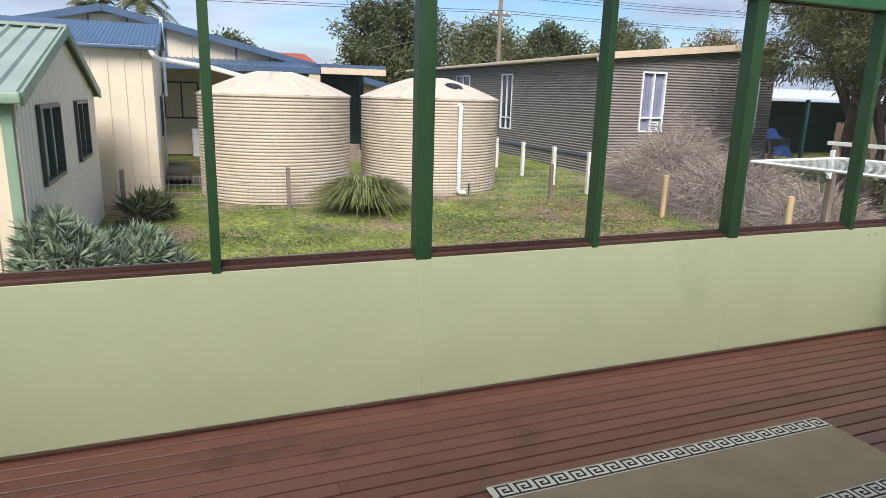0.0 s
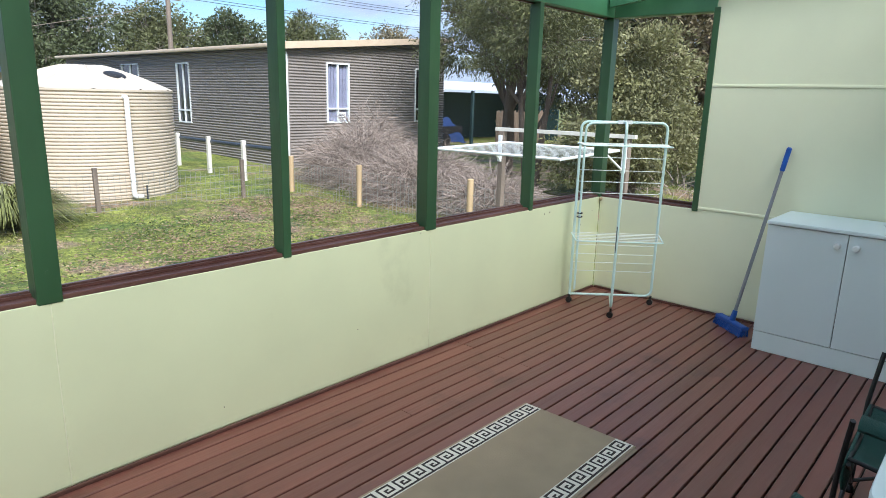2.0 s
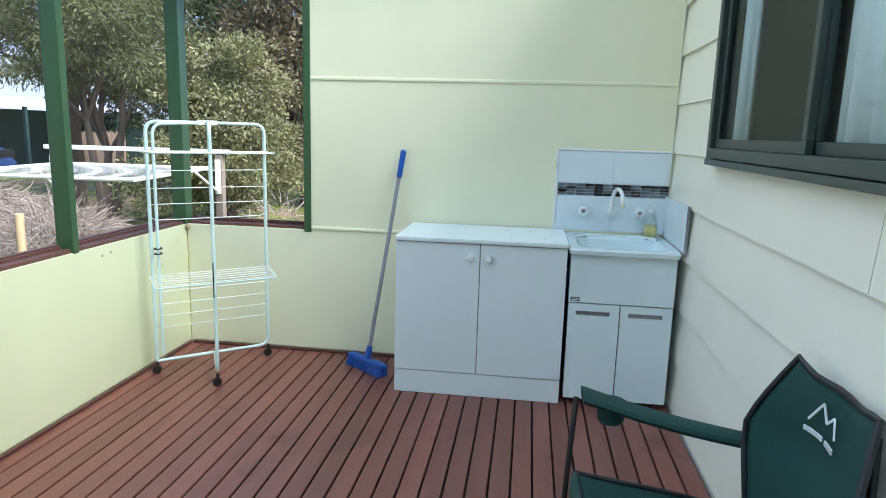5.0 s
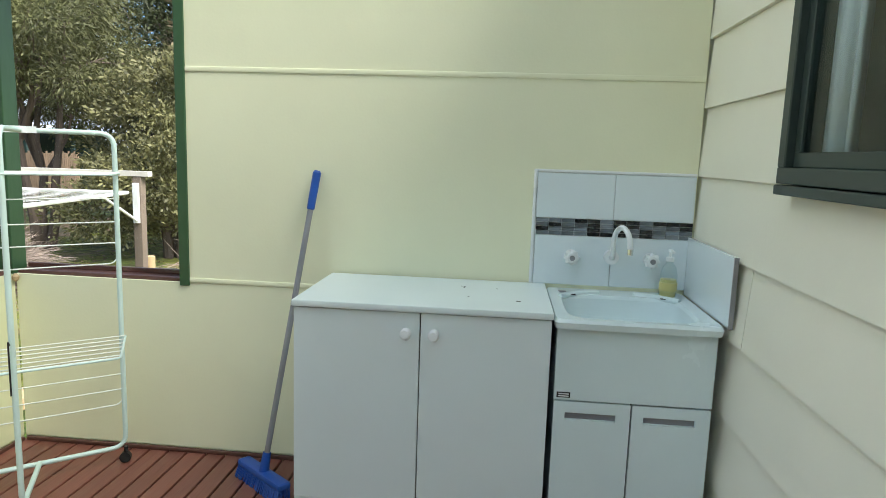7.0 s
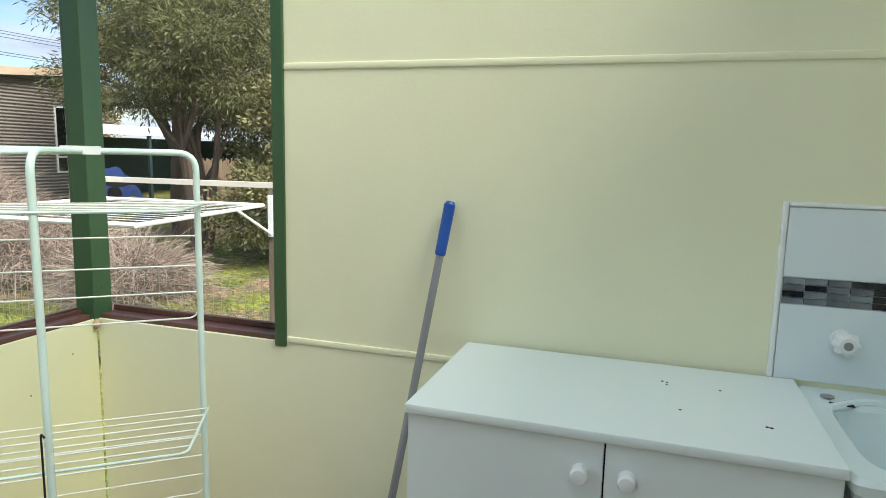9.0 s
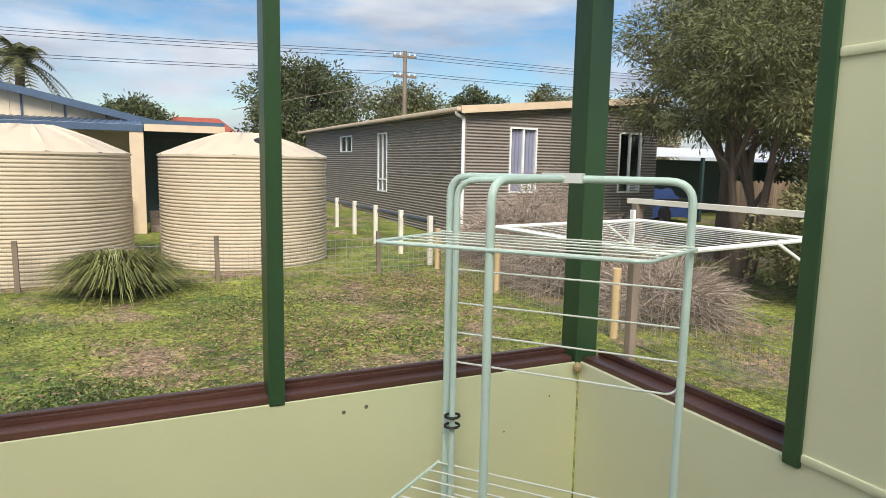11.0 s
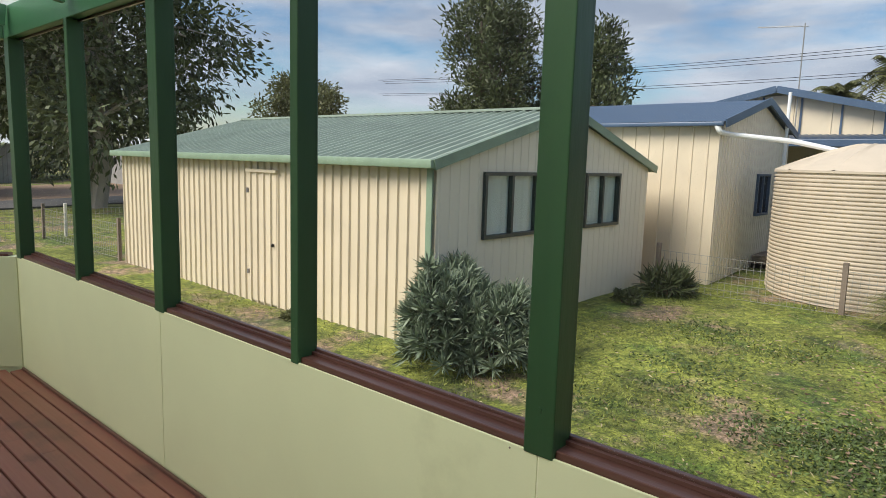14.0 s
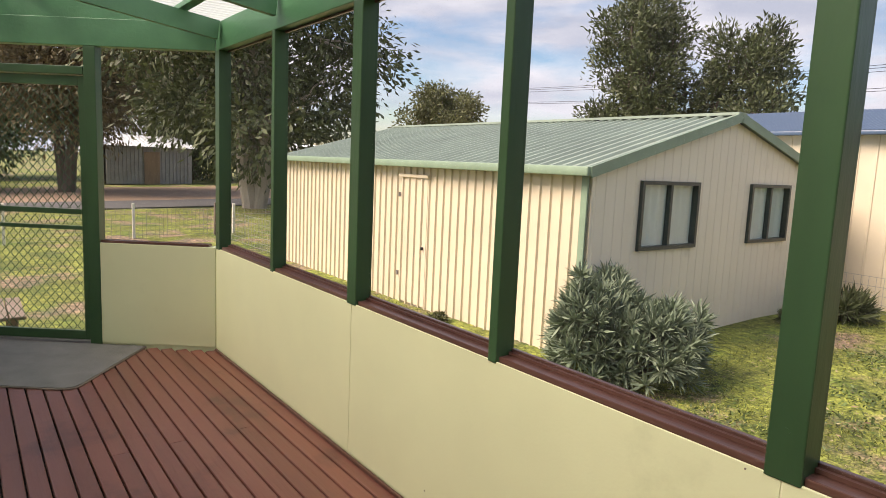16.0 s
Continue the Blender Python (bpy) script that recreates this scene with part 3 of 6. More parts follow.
def veranda_roof():
    up = 0.40 / W
    for i, (x, w) in enumerate(POSTS):
        xx = min(-0.12, max(-L + 0.12, x + (0.07 if i < 6 else 0.05)))
        bm = beam_between(bmesh.new(), (xx, -0.02, BEAM + 0.13), (xx, -W + 0.02, BEAM + 0.13 + 0.38), 0.045, 0.13)
        structure(part("rafter", bm, M_GREENB), "green painted timber rafter", "rafter")
    bm = beam_between(bmesh.new(), (-7.42, -1.3, BEAM + 0.13 + 0.163), (-7.42, -W + 0.02, BEAM + 0.13 + 0.38), 0.045, 0.13)
    structure(part("rafter", bm, M_GREENB), "green painted timber rafter", "rafter")
    for j in range(4):
        y = -0.25 - j * 0.85
        z = BEAM + 0.222 - y * up
        structure(part("batten", box(bmesh.new(), -L + y * math.tan(radians(WEST_TURN)), y - 0.035, z - 0.018, 0, y + 0.035, z + 0.018, 0.003), M_GREENB), "green painted roof batten", "batten")
    z0 = BEAM + 0.245
    structure(sheet_roof("ceiling", (-L - 0.1, 0.25, z0 - 0.25 * up), (0.15, 0.25, z0 - 0.25 * up), (0.15, -W, z0 + W * up), (-LW - 0.1, -W, z0 + W * up), M_ROOF, None, 0.076, 0.018, sine=True), "clear green corrugated plastic veranda roof", "roof")


veranda_roof()


def house_wall():
    door, win = (-6.05, -4.95, 0.0, 2.1), (-2.92, -0.855, 1.37, 2.34)
    bm = bmesh.new()
    for a, b, c, d in rects(-LW - 0.1, 0.1, 0.0, 3.0, [door, win]):
        box(bm, a, -W - 0.14, c, b, -W - 0.02, d)
    wall = structure(part("wall_south", bm, M_BOARD), "ivory weatherboard house wall", "wall")
    rows = [-0.285 + 0.272 * i for i in range(12)]
    for i, z in enumerate(rows):
        joints = [-LW, -3.9 + 0.8 * (i % 3), 0.0] if i != 4 else [-LW, -3.2, -0.637, 0.0]
        for a, b in zip(joints, joints[1:]):
            for p, q, r, t in rects(a + 0.002, b - 0.002, z + 0.02, z + 0.29, [(door[0] - 0.05, door[1] + 0.05, -1, door[3] + 0.05), (win[0] - 0.03, win[1] + 0.03, win[2] - 0.03, win[3] + 0.03)]):
                if t - r < 0.03:
                    continue
                lap = lambda zz: -W - 0.02 + 0.016 * (1 - (zz - z - 0.02) / 0.27) + 0.004
                vs = [(p, -W - 0.02, r), (q, -W - 0.02, r), (q, lap(r), r), (p, lap(r), r), (p, -W - 0.02, t), (q, -W - 0.02, t), (q, lap(t), t), (p, lap(t), t)]
                raw("weatherboard", vs, [(0, 1, 2, 3), (7, 6, 5, 4), (3, 2, 6, 7), (0, 3, 7, 4), (2, 1, 5, 6), (0, 4, 5, 1)], M_BOARD, wall)
    # aluminium sliding window
    w = structure(new("window_1"), "dark green aluminium sliding window with curtains", "window")
    x0, x1, z0, z1 = win
    bm = bmesh.new()
    for a in ((x0, z0, x1, z0 + 0.045), (x0, z1 - 0.045, x1, z1), (x0, z0 + 0.045, x0 + 0.045, z1 - 0.045), (x1 - 0.045, z0 + 0.045, x1, z1 - 0.045)):
        box(bm, a[0], -W - 0.09, a[1], a[2], -W + 0.035, a[3], 0.004)
    part("window_frame", bm, M_WIN, w)
    xm = -1.84
    for a, b, y in ((x0 + 0.045, xm + 0.02, -W - 0.03), (xm - 0.02, x1 - 0.045, -W + 0.0)):
        bm = bmesh.new()
        for c in ((a, z0 + 0.045, b, z0 + 0.085), (a, z1 - 0.085, b, z1 - 0.045), (a, z0 + 0.085, a + 0.035, z1 - 0.085), (b - 0.035, z0 + 0.085, b, z1 - 0.085)):
            box(bm, c[0], y - 0.012, c[1], c[2], y + 0.012, c[3], 0.003)
        s = part("sash", bm, M_WIN, w)
        pane = part("pane", nbox(a + 0.035, y - 0.003, z0 + 0.085, b - 0.035, y + 0.003, z1 - 0.085), M_GLASS, s)
        pane.visible_shadow = False
    part("window_sill", box(bmesh.new(), x0, -W - 0.02, z0 - 0.03, x1, -W + 0.04, z0 - 0.003, 0.004), M_WIN, w, "dark metal sill")
    for a, b, name in ((-2.9, -1.86, M_SHEER), (-0.95, -0.84, M_SHEER)):
        n = 60
        vs = [(a + (b - a) * i / n, -W - 0.092 - 0.03 * math.sin(i * 0.9) - 0.012 * math.sin(i * 2.3), z) for i in range(n + 1) for z in (1.2, 2.4)]
        c = tagged(raw("curtain", vs, [(2 * i, 2 * i + 2, 2 * i + 3, 2 * i + 1) for i in range(n)], name, None, smooth=True), "white gathered sheer curtain behind the window", "curtain")
        md = c.modifiers.new("thick", "SOLIDIFY")
        md.thickness = 0.003
    # rooms behind the window and the open doorway
    bm = box(bmesh.new(), -LW - 0.1, -W - 3.2, -0.1, 0.1, -W + 0.003, -0.002)
    structure(part("floor_inside", bm, M_IN), "dim plain floor inside the house", "floor")
    bm = box(bmesh.new(), -LW - 0.1, -W - 3.3, 0, 0.1, -W - 3.2, 2.6)
    box(bm, -LW - 0.2, -W - 3.3, 0, -LW - 0.1, -W - 0.14, 2.6)
    box(bm, 0.1, -W - 3.3, 0, 0.2, -W - 0.14, 2.6)
    box(bm, -3.9, -W - 3.2, 0, -3.8, -W - 0.14, 2.6)
    structure(part("wall_inside", bm, M_IN), "dim plain inside walls", "wall")
    structure(part("ceiling_inside", nbox(-LW - 0.2, -W - 3.3, 2.6, 0.2, -W - 0.14, 2.7), M_IN), "plain ceiling inside the house", "ceiling")
    bm = box(bmesh.new(), -6.1, -W - 0.14, 0, -6.05, -W + 0.015, 2.15)
    box(bm, -4.95, -W - 0.14, 0, -4.9, -W + 0.015, 2.15)
    box(bm, -6.05, -W - 0.14, 2.1, -4.95, -W + 0.015, 2.15)
    structure(part("door_frame_house", bm, M_GREEN), "green frame of the open house doorway", "door frame")
    # eave of the house, above the veranda roof
    structure(part("roof_house", nbox(-LW - 0.6, -W - 4, 3.0, 0.6, -W + 0.05, 3.15), M_SROOF), "house roof edge above the veranda", "roof")


house_wall()


# ---- outdoors: ground, road ----
def ground():
    n, rows = 90, []
    xs = [-400, -150, -70] + [-60 + 120 * i / n for i in range(n + 1)] + [70, 150, 400]
    ys = [-400, -150, -60, -30, -12] + [-6 + 66 * i / n for i in range(n + 1)] + [80, 150, 400]
    vs = []
    for y in ys:
        for x in xs:
            vs.append(yard(x, y, GZ + (0.05 * noise.noise((x * 0.5, y * 0.5, 0)) + 0.02 * noise.noise((x * 1.7, y * 1.7, 3)) if abs(x) < 58 and -3 < y < 58 else 0)))
    k = len(xs)
    fs = [(j * k + i, j * k + i + 1, (j + 1) * k + i + 1, (j + 1) * k + i) for j in range(len(ys) - 1) for i in range(k - 1)]
    structure(raw("ground", vs, fs, M_LAWN, None, smooth=True), "patchy green and brown lawn", "lawn")
    ys = [-60, -30, 0, 30, 60]
    for name, x0, x1, z, m, label in (("road", -34.5, -30.5, GZ + 0.06, M_ROAD, "grey asphalt lane beyond the lawn"), ("verge", -46, -34.5, GZ + 0.055, M_LITTER, "dry brown roadside verge")):
        vs = [yard(x, y, zz) for y in ys for x, zz in ((x0, GZ - 0.2), (x0, z), (x1, z), (x1, GZ - 0.2))]
        fs = [(4 * i + k, 4 * i + k + 1, 4 * i + k + 5, 4 * i + k + 4) for i in range(len(ys) - 1) for k in range(3)]
        structure(raw(name, vs, fs, m), label, name)


ground()


# ---- rain water tanks ----
def water_tank(x, y, r, h, lid, label):
    t = thing("water_tank", label, "water tank", pose(x, y, GZ - 0.03), "rain water tanks")
    rings = 31
    prof = [(r - 0.02, 0)]
    for i in range(rings):
        z = 0.04 + (h - 0.08) * i / rings
        s = (h - 0.08) / rings
        prof += [(r - 0.028, z), (r - 0.028, z + s * 0.12), (r - 0.004, z + s * 0.3), (r, z + s * 0.5), (r - 0.004, z + s * 0.78), (r - 0.028, z + s * 0.95)]
    prof += [(r - 0.02, h - 0.02), (r + 0.012, h - 0.01), (r + 0.012, h + 0.03)]
    part("body", lathe(bmesh.new(), prof, 72), M_TANK, t)
    bm = bmesh.new()
    seg, gore = 96, 12
    rise = 0.50
    rings_v = []
    for j in range(9):
        u = j / 8
        rr = (r + 0.01) * (1 - u) + 0.22 * u
        zz = h + 0.03 + rise * (1 - (1 - u) ** 1.35)
        rings_v.append([bm.verts.new((rr * math.cos(2 * math.pi * k / seg), rr * math.sin(2 * math.pi * k / seg), zz + 0.035 * (abs((k % (seg // gore)) / (seg // gore) - 0.5) < 0.07) * (u < 0.95) - 0.02 * (1 - abs((k % (seg // gore)) / (seg // gore) - 0.5) * 2) * (1 - u))) for k in range(seg)])
    for a, b in zip(rings_v, rings_v[1:]):
        for k in range(seg):
            bm.faces.new((a[k], a[(k + 1) % seg], b[(k + 1) % seg], b[k]))
    bm.faces.new(rings_v[-1])
    part("roof", bm, M_TANK, t)
    if lid:
        a = radians(-75)
        lx, ly = 0.98 * math.cos(a), 0.98 * math.sin(a)
        tilt = pose(lx, ly, h + 0.245, 0, 0, 0) @ Matrix.Rotation(radians(17), 4, Vector((-math.sin(a), math.cos(a), 0)))
        bm = lathe(bmesh.new(), [(0.30, -0.1), (0.30, 0.03), (0.26, 0.05), (0.05, 0.05)], 28)
        bm.transform(tilt)
        part("lid_collar", bm, M_TANK, t)
        bm = lathe(bmesh.new(), [(0.22, 0.0), (0.225, 0.09), (0.18, 0.12), (0.05, 0.125)], 28)
        bm.transform(tilt)
        part("lid", bm, M_BLACK, t, "black strainer lid")
        a = radians(-87)
        px, py = (r + 0.09) * math.cos(a), (r + 0.09) * math.sin(a)
        part("overflow_pipe", tube(bmesh.new(), rounded([(px * 0.93, py * 0.93, h - 0.12), (px, py, h - 0.12), (px, py, 0.1), (px + 0.16, py - 0.1, 0.1)], 0.06), 0.05, 12), M_WHITE, t, "white plastic overflow pipe")
        bm = tube(bmesh.new(), [(px + 0.3, py + 0.06, 0), (px + 0.3, py + 0.06, 0.3)], 0.018, 8)
        part("tap_riser", bm, M_PIPE, t)
    return t


water_tank(-3.22, 12.5, 1.70, 2.25, False, "large beige ribbed plastic rain water tank")
water_tank(0.74, 13.0, 1.77, 2.25, True, "beige ribbed rain water tank with black lid and white pipe")


def simple_window(parent, o, along, out, s0, s1, z0, z1, frame_mat, glass=None, splits=1, curtain=None, bar=None):
    """A framed window in an opening of a clad wall."""
    o, al, ou = Vector(o), Vector(along), Vector(out)
    def bx(bm, a, b, c, d, p, q):
        vs = [bm.verts.new(o + al * s + ou * dd + Vector((0, 0, z - o.z))) for dd in (p, q) for s, z in ((a, c), (b, c), (b, d), (a, d))]
        for f in ((0, 1, 2, 3), (7, 6, 5, 4), (0, 4, 5, 1), (1, 5, 6, 2), (2, 6, 7, 3), (3, 7, 4, 0)):
            bm.faces.new([vs[i] for i in f])
    bm = bmesh.new()
    fw = 0.05
    bx(bm, s0, s1, z0, z0 + fw, -0.06, 0.05)
    bx(bm, s0, s1, z1 - fw, z1, -0.06, 0.05)
    bx(bm, s0, s0 + fw, z0 + fw, z1 - fw, -0.06, 0.05)
    bx(bm, s1 - fw, s1, z0 + fw, z1 - fw, -0.06, 0.05)
    for i in range(splits):
        m = s0 + (s1 - s0) * (i + 1) / (splits + 1)
        bx(bm, m - 0.025, m + 0.025, z0 + fw, z1 - fw, -0.05, 0.04)
    if bar:
        bx(bm, s0 + fw, s1 - fw, bar - 0.025, bar + 0.025, -0.05, 0.042)
    w = part("window", bm, frame_mat, parent, "", False)
    g = bmesh.new()
    bx(g, s0 + fw, s1 - fw, z0 + fw, z1 - fw, -0.015, -0.009)
    part("pane", g, glass or M_GLASS, w, "", False)
    if curtain:
        n = 40
        vs, a, b = [], s0 + fw, s1 - fw
        for i in range(n + 1):
            for z in (z0 + fw, z1 - fw):
                p = o + al * (a + (b - a) * i / n) + ou * (-0.045 + 0.015 * math.sin(i * 1.1))
                vs.append((p.x, p.y, z))
        raw("curtain", vs, [(2 * i, 2 * i + 2, 2 * i + 3, 2 * i + 1) for i in range(n)], curtain, w, "", True)
    return w


# ---- cream shed with green roof ----
def garden_shed():
    t = thing("garden_shed", "cream ribbed steel shed with pale green roof", "shed", pose(0, 0, 0))
    x0, x1, y0, y1, ze, zr = -15.8, -6.7, 4.45, 10.5, 1.42, 2.24
    ym = (y0 + y1) / 2
    ribbed("wall", (x0, y0, 0), (1, 0, 0), (0, -1, 0), x1 - x0, GZ - 0.05, ze, M_SHED, t)
    gable = lambda s: ze + (zr - ze) * (1 - abs(s - (ym - y0)) / (ym - y0))
    h = [(5.37 - y0, 6.67 - y0, 0.42, 1.33), (8.08 - y0, 9.3 - y0, 0.42, 1.33)]
    # gable ends take the paler copy, with their light in the colour
    ribbed("wall", (x1, y0, 0), (0, 1, 0), (1, 0, 0), y1 - y0, GZ - 0.05, gable, M_SHEDG, t, h, depth=0.008, label="streaked gable wall, its light put into a paler colour")
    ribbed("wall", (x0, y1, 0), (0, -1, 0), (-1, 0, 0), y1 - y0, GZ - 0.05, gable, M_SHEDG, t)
    ribbed("wall", (x1, y1, 0), (-1, 0, 0), (0, 1, 0), x1 - x0, GZ - 0.05, ze, M_SHED, t)
    for q in h:
        simple_window(t, (x1, y0, 0), (0, 1, 0), (1, 0, 0), *q, M_WIN, None, 1, M_CURT)
    o = 0.16
    dz = (zr - ze) / (ym - y0)
    sheet_roof("roof", (x0 - 0.1, y0 - o, ze + 0.06 - o * dz), (x1 + 0.1, y0 - o, ze + 0.06 - o * dz), (x1 + 0.1, ym, zr + 0.06), (x0 - 0.1, ym, zr + 0.06), M_SROOF, t, 0.2)
    sheet_roof("roof", (x0 - 0.1, y1 + o, ze + 0.06 - o * dz), (x1 + 0.1, y1 + o, ze + 0.06 - o * dz), (x1 + 0.1, ym, zr + 0.06), (x0 - 0.1, ym, zr + 0.06), M_SROOF, t, 0.2)
    part("ridge_cap", beam_between(bmesh.new(), (x0 - 0.1, ym, zr + 0.09), (x1 + 0.11, ym, zr + 0.09), 0.22, 0.04), M_SROOF, t)
    for ya in (y0, y1):
        s = -1 if ya == y0 else 1
        part("barge", beam_between(bmesh.new(), (x1 + 0.1, ya + s * o, ze + 0.03 - o * dz), (x1 + 0.1, ym, zr + 0.04), 0.03, 0.13), M_SGREEN, t)
        part("gutter", box(bmesh.new(), x0 - 0.1, ya + s * o - 0.06, ze - 0.06, x1 + 0.1, ya + s * o + 0.05, ze + 0.055, 0.02), M_SGREEN, t)
    part("corner_trim", box(bmesh.new(), x1 - 0.12, y0 - 0.06, GZ, x1 - 0.02, y0 - 0.03, ze - 0.06, 0.008), M_SGREEN, t, "sage green corner downpipe")
    # door outlined in the long wall
    d = part("door", nbox(-10.82, y0 - 0.034, GZ + 0.02, -10.04, y0 - 0.02, 1.19), M_SHED, t, "narrow cream steel door")
    ribbed("door_skin", (-10.82, y0 - 0.036, 0), (1, 0, 0), (0, -1, 0), 0.78, GZ + 0.03, 1.18, M_SHED, d)
    part("handle", box(bmesh.new(), -10.13, y0 - 0.08, 0.02, -10.1, y0 - 0.03, 0.07, 0.008), M_BLACK, d)
    part("head_trim", box(bmesh.new(), -10.86, y0 - 0.075, 1.19, -10, y0 - 0.03, 1.24, 0.004), M_SHED, d)
    for z in (-0.5, 0.85):
        part("hinge", box(bmesh.new(), -10.845, y0 - 0.075, z, -10.82, y0 - 0.03, z + 0.08, 0.004), M_POLE, d)
    bm = box(bmesh.new(), x0 + 0.05, y0 + 0.2, GZ - 0.02, x1 - 0.25, y1 - 0.05, GZ + 0.02)
    part("floor_slab", bm, M_IN, t)


garden_shed()


# ---- taller cream building with blue roof ----
def blue_roof_shed():
    t = thing("outbuilding", "cream clad outbuilding with blue steel roof", "outbuilding")
    x0, x1, y0, y1, ze, zr = -13.5, -5.72, 11.4, 16.4, 2.14, 2.75
    ym = 14.0
    ribbed("wall", (x0, y0, 0), (1, 0, 0), (0, -1, 0), x1 - x0, GZ - 0.05, ze, M_SHED, t, pitch=0.3, depth=0.018)
    gable = lambda s: ze + (zr - ze) * (s / (ym - y0) if s < ym - y0 else (y1 - y0 - s) / (y1 - ym))
    # this end too has its light in the paler cladding colour
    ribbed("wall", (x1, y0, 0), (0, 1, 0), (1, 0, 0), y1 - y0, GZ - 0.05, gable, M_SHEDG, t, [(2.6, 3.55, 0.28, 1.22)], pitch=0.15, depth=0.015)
    simple_window(t, (x1, y0, 0), (0, 1, 0), (1, 0, 0), 2.6, 3.55, 0.28, 1.22, M_BROOF, M_DARKG, 1)
    ribbed("wall", (x1, y1, 0), (-1, 0, 0), (0, 1, 0), x1 - x0, GZ - 0.05, ze, M_SHED, t, pitch=0.3)
    ribbed("wall", (x0, y1, 0), (0, -1, 0), (-1, 0, 0), y1 - y0, GZ - 0.05, gable, M_SHED, t, pitch=0.3)
    for ya in (y0 - 0.15, y1 + 0.15):
        sheet_roof("roof", (x0 - 0.1, ya, ze + 0.05), (x1 + 0.15, ya, ze + 0.05), (x1 + 0.15, ym, zr + 0.07), (x0 - 0.1, ym, zr + 0.07), M_BROOF, t, 0.076, 0.016, sine=True)
        part("barge", beam_between(bmesh.new(), (x1 + 0.15, ya, ze + 0.02), (x1 + 0.15, ym, zr + 0.05), 0.03, 0.16), M_BROOF, t, "dark blue barge board")
    part("gutter", box(bmesh.new(), x0 - 0.1, y0 - 0.24, ze - 0.03, x1 + 0.12, y0 - 0.13, ze + 0.05, 0.02), M_BROOF, t)
    pipe = rounded([(x1 - 0.02, y0 - 0.18, ze + 0.0), (x1 + 0.05, y0 - 0.18, ze - 0.14), (x1 + 0.12, y0 + 0.3, ze - 0.17), (-4.6, 12.2, 1.86), (-3.75, 12.5, 1.66)], 0.08)
    part("downpipe", tube(bmesh.new(), pipe, 0.05, 10), M_WHITE, t, "white pipe to the tank")
    part("pipe_drop", tube(bmesh.new(), [(-3.75, 12.5, 1.70), (-3.75, 12.5, 1.5)], 0.05, 10), M_WHITE, t)
    for i in range(2):
        part("step", box(bmesh.new(), x1 + 0.05, 14.0, GZ, x1 + 0.9 - 0.3 * i, 15.4, GZ + 0.18 * (i + 1), 0.01), M_POST, t, "weathered timber step")
    part("door", nbox(x1 + 0.016, 15.25, GZ + 0.3, x1 + 0.05, 16.05, 1.25), M_SHEDG, t, "pale closed door")
    part("vent_pipe", tube(bmesh.new(), [(-5.6, 15.6, 1.2), (-5.6, 15.6, 3.15)], 0.04, 8), M_WHITE, t)


blue_roof_shed()


